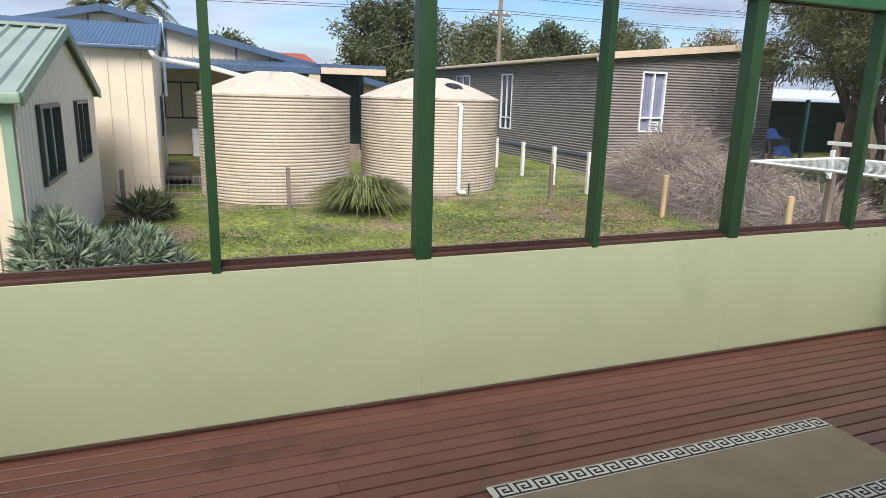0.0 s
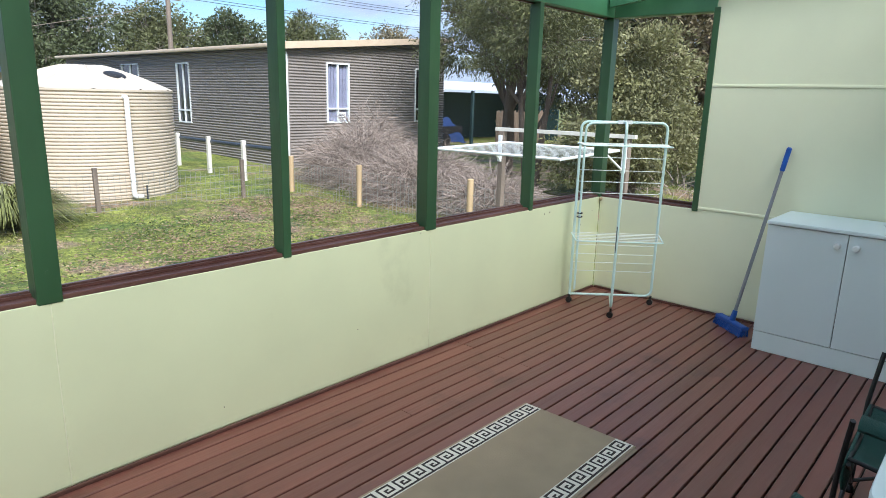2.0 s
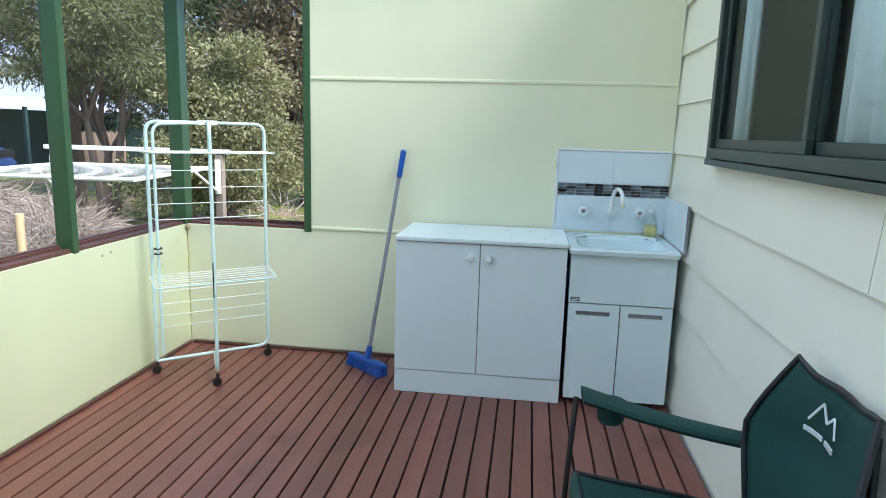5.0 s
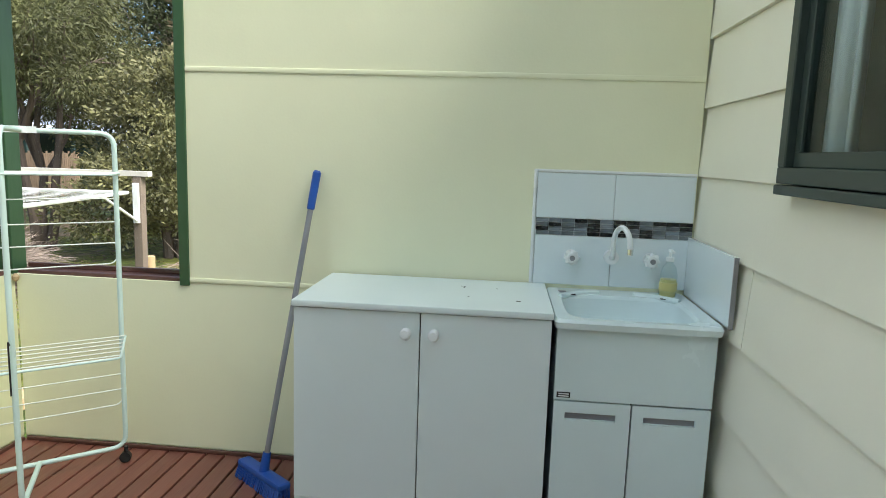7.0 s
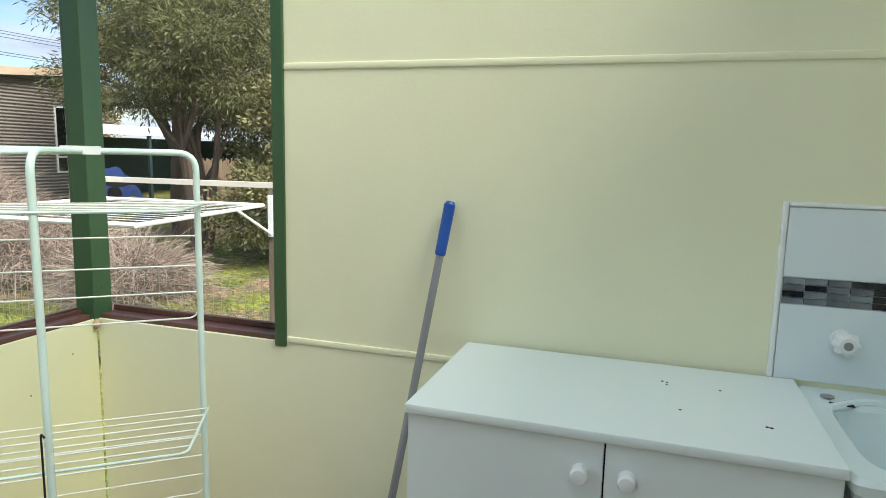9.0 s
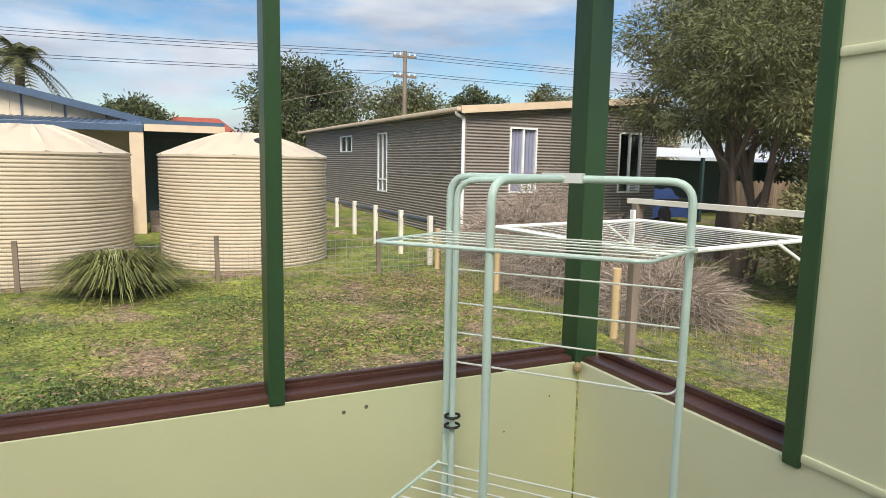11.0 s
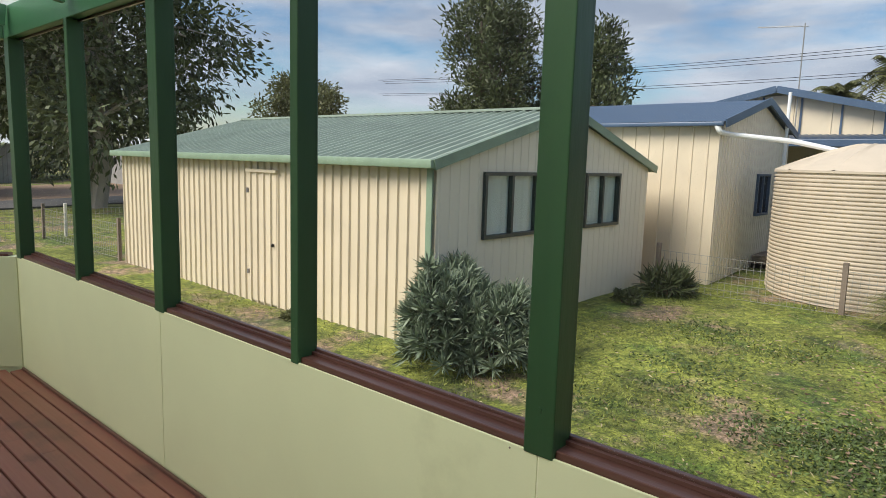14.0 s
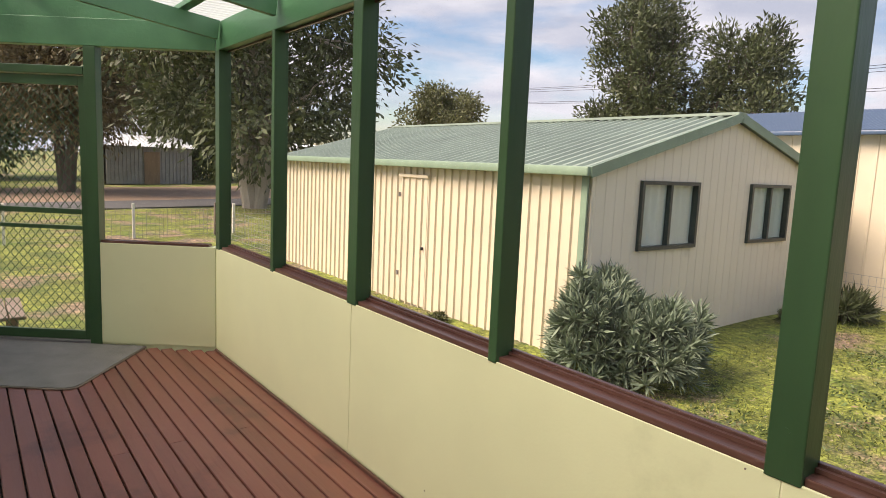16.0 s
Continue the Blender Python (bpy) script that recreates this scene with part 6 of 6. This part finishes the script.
def auto_blobs(h0, h1, rad, k, seed, squash=0.7):
    rng = random.Random(seed)
    out = []
    for i in range(k):
        q = (i + 0.5) / k
        z = h0 + (h1 - h0) * q
        env = math.sin(math.pi * (0.22 + 0.70 * q)) * rad
        a = i * 2.4 + rng.uniform(-0.4, 0.4)
        rr = env * rng.uniform(0.35, 0.75)
        s = rad * rng.uniform(0.36, 0.55)
        out.append((rr * math.cos(a), rr * math.sin(a), z, s, s, s * squash))
    return out


# close trees to the east of the yard
tree(11.8, 9.6, 7.2, auto_blobs(3.5, 6.9, 3.2, 17, 1, 0.55), 64000, 0.15, 0.03, M_LEAF, M_BARK, "dense dark green tree with drooping foliage", 1, 2, 0.2, 0.5)
tree(9.8, 4.5, 4.0, auto_blobs(0.7, 3.6, 2.1, 13, 2), 44000, 0.10, 0.045, M_LEAFY, M_BARK, "rounded olive green bushy tree", 2, 3, 0.1, 0.0)
tree(9.6, 7.2, 5.6, auto_blobs(2.9, 5.4, 2.1, 12, 3, 0.5), 34000, 0.12, 0.026, M_LEAF, M_BARK, "straggly brown-green paperbark tree", 3, 3, 0.11, 0.4)
tree(14.5, 4.2, 7.6, auto_blobs(2.0, 7.4, 3.4, 13, 4), 30000, 0.18, 0.06, M_LEAFB, M_BARK, "tall brownish tree behind the bushes", 4, 3, 0.18, 0.3)
tree(16.0, 0.5, 7.5, auto_blobs(1.0, 7.2, 3.6, 13, 14), 30000, 0.18, 0.06, M_LEAFD, M_BARK, "dark tree behind the bushes", 14, 2, 0.18, 0.3)
tree(16.5, 8.0, 8.0, auto_blobs(2.2, 7.6, 3.4, 13, 15), 28000, 0.18, 0.06, M_LEAFD, M_BARK, "dark tree beyond the clothes line", 15, 2, 0.18, 0.3)
# far gums behind the houses
tree(11.4, 50, 9.2, auto_blobs(2.6, 8.6, 5.4, 18, 5), 34000, 0.30, 0.13, M_LEAFD, M_BARKW, "broad dark gum tree behind the tanks", 5, 2, 0.35, 0.4)
tree(24, 60, 9.4, auto_blobs(2.5, 8.6, 5.0, 14, 6), 18000, 0.36, 0.15, M_LEAF, M_BARKW, "distant rounded gum tree", 6, 2, 0.35, 0.3)
tree(32, 60, 9.4, auto_blobs(2.5, 8.8, 4.6, 13, 7), 18000, 0.36, 0.15, M_LEAFD, M_BARKW, "distant rounded gum tree", 7, 2, 0.35, 0.3)
tree(41, 60, 10, auto_blobs(2.5, 9.4, 5.0, 13, 8), 18000, 0.36, 0.15, M_LEAF, M_BARKW, "distant thin gum tree", 8, 2, 0.35, 0.3)
tree(50, 55, 8.5, auto_blobs(2.5, 7.8, 5.5, 13, 18), 18000, 0.36, 0.15, M_LEAFB, M_BARKW, "distant thin gum tree", 18, 2, 0.35, 0.3)
tree(-1.5, 62, 6.6, auto_blobs(2.0, 6.0, 4.2, 12, 9), 18000, 0.36, 0.15, M_LEAFD, M_BARKW, "low distant tree behind the house", 9, 2, 0.3, 0.2)
# left of the yard
tree(-18.9, 21.4, 9.6, auto_blobs(2.2, 9.0, 3.0, 20, 10, 0.9), 26000, 0.24, 0.075, M_LEAFD, M_BARK, "upright open banksia-like tree behind the shed", 10, 3, 0.2, -0.5)
tree(-15.0, 23.2, 8.0, auto_blobs(2.2, 7.3, 2.4, 14, 11, 0.9), 17000, 0.24, 0.075, M_LEAFD, M_BARK, "smaller upright tree behind the shed", 11, 2, 0.16, -0.5)
tree(-49.7, 33.9, 8.4, auto_blobs(2.4, 8.2, 4.6, 13, 12), 18000, 0.36, 0.15, M_LEAF, M_BARKW, "distant rounded gum tree", 12, 2, 0.35, 0.2)
tree(-29.4, 8.8, 15.0, auto_blobs(3.2, 14.5, 6.0, 26, 13), 40000, 0.34, 0.12, M_LEAFD, M_BARKW, "very large dark gum tree with pale trunks", 13, 3, 0.42, 0.6)
tree(-42, 3.0, 12.5, auto_blobs(4.0, 11.8, 6.0, 20, 16), 36000, 0.34, 0.12, M_LEAFB, M_BARK, "big brown-green tree beyond the lane", 16, 2, 0.35, 0.5)
tree(-46, -7.0, 11.5, auto_blobs(4.0, 10.8, 5.6, 18, 17), 36000, 0.34, 0.12, M_LEAFB, M_BARK, "big brown-green tree beyond the lane", 17, 2, 0.35, 0.5)
tree(-58, 14.0, 12.5, auto_blobs(2.0, 11.8, 7.5, 20, 19), 26000, 0.42, 0.16, M_LEAFD, M_BARK, "dark tree behind the tin shed", 19, 2, 0.35, 0.5)
tree(-62, -2.0, 12.5, auto_blobs(2.0, 11.8, 7.5, 20, 20), 26000, 0.42, 0.16, M_LEAFD, M_BARK, "dark tree at the end of the clearing", 20, 2, 0.35, 0.5)


def palm(x, y, h, seed, s=1.0):
    t = thing("palm_tree", "tall palm tree with arching fronds", "palm tree", pose(x, y, GZ))
    rng = random.Random(seed)
    part("trunk", tube(bmesh.new(), [(0, 0, h * k / 8) for k in range(9)], [0.32 - 0.01 * k + 0.02 * (k % 2) for k in range(9)], 10), M_BARK, t)
    for i in range(26):
        a, el = i * 2.4, rng.uniform(-0.5, 1.1)
        ln = 2.5 * s * rng.uniform(0.85, 1.1)
        d = Vector((math.cos(a), math.sin(a), 0))
        spine = [Vector((0, 0, h)) + d * (ln * q * math.cos(el) * (1 - 0.12 * q)) + Vector((0, 0, ln * q * math.sin(el) - 1.5 * s * q * q)) for q in (k / 8 for k in range(9))]
        bm = tube(bmesh.new(), spine, [0.04 - 0.004 * k for k in range(9)], 4)
        sd = d.cross(Vector((0, 0, 1)))
        for k in range(1, 9):
            for j in (0, 0.5):
                p = spine[k].lerp(spine[max(0, k - 1)], j)
                for w in (-1, 1):
                    tip = p + sd * w * 0.6 * s * (1.15 - k / 10) + d * 0.2 - Vector((0, 0, 0.22))
                    q = (spine[k] - spine[k - 1]).normalized() * 0.085
                    bm.faces.new([bm.verts.new(p - q), bm.verts.new(p + q), bm.verts.new(tip)])
        part("frond", bm, M_LEAF, t, "", False)


palm(-7.4, 45, 7.5, 1, 1.25)
palm(-10.3, 46, 6.6, 2, 1.1)


def tussock():
    t = thing("tussock_grass", "large clump of arching tussock grass", "grass clump", pose(-1.8, 9.95, GZ))
    rng = np.random.default_rng(3)
    n = 2400
    vs, fs = [], []
    for i in range(n):
        a, q = rng.random() * 6.283, rng.random() ** 0.6
        el = 1.55 - 0.62 * q + rng.normal() * 0.15
        ln = 1.02 + 0.42 * rng.random()
        d = np.array([math.cos(a), math.sin(a), 0])
        base = d * 0.3 * q + np.array([0, 0, 0.0])
        sd = np.array([-d[1], d[0], 0]) * 0.019
        k0 = len(vs)
        for k in range(5):
            s = k / 4
            p = base + d * ln * s * math.cos(el) * (0.9 + 0.3 * s) + np.array([0, 0, max(0.02, ln * s * math.sin(el) - 0.56 * ln * s * s * s)])
            w = sd * (1 - 0.85 * s)
            vs += [tuple(p - w), tuple(p + w)]
        fs += [(k0 + 2 * k, k0 + 2 * k + 1, k0 + 2 * k + 3, k0 + 2 * k + 2) for k in range(4)]
    tagged(raw("blades", vs, fs, M_TUSS, t), kind="stuff")


tussock()


def rosette_bush(x, y, r, h, n_ros, name, label, leaf, length, width, seed, per=34):
    t = thing(name, label, "bush", pose(x, y, GZ))
    rng = np.random.default_rng(seed)
    P, D, Ln, Wd = [], [], [], []
    bm = bmesh.new()
    for i in range(n_ros):
        d = rng.normal(size=3)
        d[2] = abs(d[2]) * 0.9 + 0.05
        d /= np.linalg.norm(d)
        lump = 0.86 + 0.16 * math.sin(5 * d[0] + 2 * d[1] + seed) + 0.05 * rng.normal()
        c = d * np.array([r, r, h]) * lump * (0.82 + 0.18 * rng.random())
        c[2] = max(h * lump * (c[2] / (h * lump)) ** 0.62 * 0.96, 0.06)
        if i % 3 == 0:
            tube(bm, [(0.1 * d[0], 0.1 * d[1], 0), tuple(c * np.array([0.6, 0.6, 0.45])), tuple(c)], [0.02, 0.014, 0.008], 5)
        ax = d + np.array([0, 0, 0.5])
        ax /= np.linalg.norm(ax)
        for k in range(per):
            q = rng.normal(size=3) * 0.75 + ax * 0.75
            P.append(c - ax * 0.05 * rng.random())
            D.append(q)
            Ln.append(length * (0.6 + 0.6 * rng.random()))
            Wd.append(width * (0.7 + 0.5 * rng.random()))
    part("stems", bm, M_BARK, t)
    v, f = leaf_mesh(P, D, Ln, Wd, rng)
    tagged(raw("leaves", v, f, leaf, t), kind="stuff")


rosette_bush(-6.3, 4.55, 1.0, 1.2, 400, "silver_bush", "silvery green bush with narrow leaves by the shed", M_SILVER, 0.22, 0.03, 3, 42)
rosette_bush(-5.9, 9.9, 0.42, 0.42, 50, "strap_leaf_plant", "low dark strap-leaved plant at the shed corner", M_LEAFD, 0.34, 0.04, 5, 14)
rosette_bush(-6.1, 8.7, 0.26, 0.28, 40, "small_shrub", "small dark green shrub by the shed wall", M_LEAFD, 0.1, 0.03, 6, 20)
rosette_bush(-9.2, 4.1, 0.16, 0.16, 24, "small_weed", "small green weed by the shed wall", M_LEAF, 0.1, 0.03, 7, 16)


def dry_shrub(x, y, r, h, n, seed, label="dry grey-brown twiggy shrub along the fence"):
    t = thing("dry_shrub", label, "shrub", pose(x, y, GZ))
    rng = np.random.default_rng(seed)
    vs, fs = [], []
    for i in range(n):
        a, q = rng.random() * 6.283, rng.random() ** 0.5
        p = np.array([math.cos(a) * q * r * 0.8, math.sin(a) * q * r * 0.8, rng.random() ** 1.3 * h * 0.75 * (1.1 - 0.5 * q)])
        d = np.array([math.cos(a) * (0.3 + q), math.sin(a) * (0.3 + q), 0.9 - 0.5 * q]) + rng.normal(size=3) * 0.55
        d /= np.linalg.norm(d)
        sd = np.cross(d, rng.normal(size=3))
        sd /= np.linalg.norm(sd)
        k0 = len(vs)
        ln = 0.25 + 0.5 * rng.random()
        bend = rng.normal(size=3) * 0.09
        for k in range(4):
            s = k / 3
            c = p + d * ln * s + bend * s * s - np.array([0, 0, 0.16 * s * s])
            w = sd * 0.0065 * (1 - 0.7 * s)
            vs += [tuple(c - w), tuple(c + w)]
        fs += [(k0 + 2 * k, k0 + 2 * k + 1, k0 + 2 * k + 3, k0 + 2 * k + 2) for k in range(3)]
    tagged(raw("twigs", vs, fs, M_TWIG, t), kind="stuff")


dry_shrub(6.6, 10.6, 1.8, 1.9, 7000, 1)
dry_shrub(6.2, 8.0, 1.7, 1.6, 6500, 2)
dry_shrub(5.9, 5.6, 1.1, 1.15, 3600, 3)
dry_shrub(7.8, 11.6, 1.3, 2.7, 3500, 4, "taller dry shrub against the grey house")
dry_shrub(6.6, 2.0, 0.7, 1.7, 260, 5, "small bare pale branching shrub")


def lawn_stuff():
    rng = np.random.default_rng(8)
    n = 110000
    x, y = rng.uniform(-12, 6, n), 0.25 + 10.5 * rng.random(n) ** 1.25
    keep = ~((x < -6.45) & (y > 4.3))
    x, y = x[keep], y[keep]
    f = np.array([noise.noise((a * 0.75, b * 0.75, 5)) for a, b in zip(x, y)]) + 0.12 * rng.normal(size=len(x))
    ok = f > -0.16
    x, y = x[ok], y[ok]
    m = len(x)
    p = np.array([yard(a, b, GZ - 0.01) for a, b in zip(x, y)])
    d = rng.normal(size=(m, 3)) * 0.75
    d[:, 2] = 0.55 + 0.4 * rng.random(m)
    v, fc = leaf_mesh(p, d, 0.03 + 0.045 * rng.random(m), 0.008 + 0.008 * rng.random(m), rng)
    tagged(raw("grass", v, fc, M_GRASS), "short patchy yellow-green grass blades", "grass", "", "stuff")
    n = 15000
    x = np.concatenate([rng.normal(0.3, 1.5, n // 2), rng.normal(3.0, 0.9, n // 4), rng.uniform(5, 14, n // 4)])
    y = np.concatenate([rng.normal(5.6, 1.5, n // 2), rng.normal(8.6, 0.9, n // 4), rng.uniform(0.5, 6, n // 4)])
    ok = (y > 0.3) & (y < 10.2)
    x, y = x[ok], y[ok]
    m = len(x)
    d = rng.normal(size=(m, 3))
    d[:, 2] *= 0.15
    v, fc = leaf_mesh(np.array([yard(a, b, GZ + 0.02 + 0.03 * rng.random()) for a, b in zip(x, y)]), d, 0.04 + 0.05 * rng.random(m), 0.012 + 0.015 * rng.random(m), rng)
    tagged(raw("leaf_litter", v, fc, M_LITTER), "scattered dry brown leaf litter on the lawn", "leaf litter", "", "stuff")
    # low clover in clumps, and pale dry stalks
    cx, cy = rng.uniform(-5.5, 3.5, 46), 0.6 + 8.5 * rng.random(46)
    cx[:6], cy[:6] = (-2.6, -2.2, -1.9, -1.1, -0.2, 0.6), (4.9, 4.6, 5.1, 3.4, 3.1, 2.7)
    k = rng.integers(0, 46, 16000)
    k[:6000] = rng.integers(0, 6, 6000)
    x, y = cx[k] + rng.normal(size=len(k)) * 0.36, np.maximum(0.3, cy[k] + rng.normal(size=len(k)) * 0.3)
    d = rng.normal(size=(len(k), 3))
    d[:, 2] = 0.25 + 0.3 * rng.random(len(k))
    v, fc = leaf_mesh(np.array([yard(a, b, GZ + 0.01) for a, b in zip(x, y)]), d, 0.035 + 0.04 * rng.random(len(k)), 0.018 + 0.014 * rng.random(len(k)), rng)
    tagged(raw("clover", v, fc, M_CLOVER), "low dark green clover patches in the lawn", "clover", "", "stuff")
    m = 3500
    x, y = rng.uniform(-5.5, 4, m), 0.3 + 9.5 * rng.random(m) ** 1.2
    d = rng.normal(size=(m, 3))
    d[:, 2] *= 0.12
    v, fc = leaf_mesh(np.array([yard(a, b, GZ + 0.035) for a, b in zip(x, y)]), d, 0.03 + 0.06 * rng.random(m), 0.007 + 0.012 * rng.random(m), rng)
    tagged(raw("dry_stalks", v, fc, M_STRAW), "pale dry stalks and leaves scattered over the lawn", "dry stalks", "", "stuff")


lawn_stuff()


# ---- far sheds and carport ----
def carport():
    t = thing("carport", "carport with pale metal roof and dark green walls", "carport", pose(0, 0, 0))
    sheet_roof("roof", (15.5, 16.5, 1.55), (26, 16.5, 1.55), (26, 21, 2.05), (15.5, 21, 2.05), M_TINW, t, 0.2)
    part("wall", nbox(15.7, 20.0, GZ, 26, 20.1, 1.5), M_TEAL, t)
    part("side_wall", nbox(25.8, 16.6, GZ, 25.9, 20.0, 1.5), M_TEAL, t)
    for x in (15.7, 18.5, 21.2, 24.0):
        part("post", box(bmesh.new(), x - 0.06, 16.55, GZ, x + 0.06, 16.67, 1.55), M_TEAL, t)
    tp = tagged(new("covered_trailer"), "low trailer under a dark blue tarpaulin", "trailer")
    tp.location = (16.6, 17.4, GZ)
    bm = bmesh.new()
    bmesh.ops.create_grid(bm, x_segments=16, y_segments=12, size=1)
    for v in bm.verts:
        q = max(abs(v.co.x), abs(v.co.y))
        v.co = Vector((v.co.x * 1.5, v.co.y * 0.9, (1.25 - 1.05 * max(0, q - 0.55) / 0.45) + 0.12 * noise.noise(v.co * 3)))
    part("tarpaulin", bm, M_TARP, tp, "sagging blue cover")
    part("bed", nbox(-1.3, -0.75, 0.25, 1.3, 0.75, 0.9), M_GAP, tp)
    for s in (-1, 1):
        part("wheel", disc(bmesh.new(), (0, s * 0.85 - 0.08, 0.3), (0, 1, 0), 0.3, 0.16, 20), M_BLACK, tp)
    f = thing("paling_fence", "brown timber paling fence", "fence", pose(0, 0, 0))
    for i in range(34):
        part("paling", nbox(17.6 + 0.11 * i, 14.5, GZ, 17.6 + 0.11 * i + 0.1, 14.52, 0.75 + 0.05 * math.sin(i * 2.3)), M_PLANKF, f)
    part("rail", nbox(17.6, 14.521, 0.3, 21.4, 14.57, 0.38), M_PLANKF, f)


carport()


def tin_sheds():
    t = thing("tin_shed", "old grey corrugated tin shed with skillion roof", "shed", pose(0, 0, 0))
    ribbed("wall", (-50, 6.2, 0), (0, 1, 0), (1, 0, 0), 5.6, GZ, 1.6, M_TIN, t, pitch=0.25, depth=0.05)
    part("wall", nbox(-54, 6.0, GZ, -50.05, 6.1, 2.1), M_TINW, t, "pale side wall")
    part("wall", nbox(-54, 11.7, GZ, -50.05, 11.8, 1.7), M_TIN, t)
    part("wall", nbox(-54.1, 6.1, GZ, -54, 11.7, 2.3), M_TIN, t)
    sheet_roof("roof", (-49.6, 5.7, 1.65), (-49.6, 12.1, 1.65), (-54.3, 12.1, 2.5), (-54.3, 5.7, 2.5), M_TINW, t, 0.3, 0.05)
    part("door", nbox(-49.94, 8.6, GZ, -49.9, 9.6, 1.3), M_PLANKF, t, "rusty brown door")
    s = thing("tin_shed", "second grey tin shed under the trees", "shed", pose(0, 0, 0))
    part("wall", nbox(-48, 16, GZ, -44, 20, 1.5), M_TIN, s)
    sheet_roof("roof", (-43.6, 15.7, 1.55), (-43.6, 20.3, 1.55), (-48.3, 20.3, 2.2), (-48.3, 15.7, 2.2), M_TINW, s, 0.3, 0.05)
    p = thing("garden_pavilion", "pale open shelter seen through the screen door", "shelter", pose(-52, -6, GZ))
    sheet_roof("roof", (2, -4, 2.5), (2, 4, 2.5), (-2, 4, 3.1), (-2, -4, 3.1), M_TINW, p, 0.3, 0.05)
    for y in (-3.8, 0, 3.8):
        part("post", nbox(1.7, y - 0.1, 0, 1.9, y + 0.1, 2.5), M_WPOST, p)
    part("back_wall", nbox(-1.9, -3.9, 0, -1.8, 3.9, 2.9), M_TIN, p)
    b = thing("outdoor_table", "weathered grey slatted outdoor table", "table", pose(-10.2, -1.5, GZ))
    for i in range(5):
        part("slat", box(bmesh.new(), -0.55, -0.4 + 0.165 * i, 0.62, 0.55, -0.25 + 0.165 * i, 0.655, 0.006), M_POST, b)
    for sx in (-1, 1):
        for sy in (-1, 1):
            part("leg", box(bmesh.new(), sx * 0.42 - 0.04, sy * 0.3 - 0.04, 0, sx * 0.42 + 0.04, sy * 0.3 + 0.04, 0.62, 0.006), M_POST, b)


tin_sheds()


# ---- things of the yard stand on the rising ground ----
def settle_yard():
    under_roof = {"laundry_cupboard", "laundry_tub", "tap", "spout", "soap_bottle", "broom", "clothes_airer", "floor_mat", "door_mat", "camp_chair", "side_table", "wasp_nest", "curtain", "grass", "leaf_litter", "clover", "dry_stalks", "sun"}
    bpy.context.view_layer.update()
    spread = Matrix.Translation(YARD_C) @ Matrix.Scale(YARD_S, 4) @ Matrix.Translation(-YARD_C)
    for ob in [o for o in scene.objects if o.parent is None and o.type in ("EMPTY", "MESH")]:
        if ob.name.split(".")[0] in under_roof or ob.get("kind", "") == "structure":
            continue
        ys = [(spread @ o.matrix_world @ Vector(c)).y for o in [ob] + list(ob.children_recursive) if o.type == "MESH" for c in o.bound_box]
        spot = min(ys) if ob.name.split(".")[0] in ("house", "corrugated_house", "garden_shed", "outbuilding", "carport") else (min(ys) + max(ys)) / 2
        ob.matrix_basis = Matrix.Translation((0, 0, rise(spot))) @ spread @ ob.matrix_basis


settle_yard()


# ---- deck boards ----
def deck():
    bm = bmesh.new()
    top = bm.faces.new([bm.verts.new(p) for p in ((-L, 0, -0.03), (-LW + 0.1, -W + 0.004, -0.03), (0, -W + 0.004, -0.03), (0, 0, -0.03))])
    r = bmesh.ops.extrude_face_region(bm, geom=[top])
    bmesh.ops.translate(bm, verts=[e for e in r["geom"] if isinstance(e, bmesh.types.BMVert)], vec=(0, 0, -0.06))
    d = structure(part("floor", bm, M_UNDER), "red-brown stained timber deck", "deck")
    rng = random.Random(11)
    pitch, w = 0.0918, 0.0846
    cuts = {0: [-L, 0], 1: [-L, -3.75, 0], 2: [-L, -1.9, 0], 3: [-L, -4.9, -0.95, 0], 4: [-L, -2.85, 0]}
    y, i = 0.0, 0
    while -y < W - 0.02:
        c = cuts[rng.choice((0, 0, 1, 2, 3, 4))]
        for a, b in zip(c, c[1:]):
            z = rng.uniform(-0.0012, 0.0)
            y1, y0, x0, x1 = y - 0.002, max(y - w, -W + 0.001), a + 0.0015 + (y * math.tan(radians(WEST_TURN)) if a == -L else 0), b - 0.0015
            e = 0.003
            vs = [(x0, y0, -0.022), (x1, y0, -0.022), (x1, y0, z - e), (x1, y0 + e, z), (x1, y1 - e, z), (x1, y1, z - e), (x1, y1, -0.022), (x0, y0, z - e), (x0, y0 + e, z), (x0, y1 - e, z), (x0, y1, z - e), (x0, y1, -0.022)]
            fs = [(0, 1, 2, 7), (7, 2, 3, 8), (8, 3, 4, 9), (9, 4, 5, 10), (10, 5, 6, 11), (1, 6, 5, 4, 3, 2), (0, 7, 8, 9, 10, 11)]
            raw("deck_board", vs, fs, M_DECK, d)
        y -= pitch
        i += 1


deck()
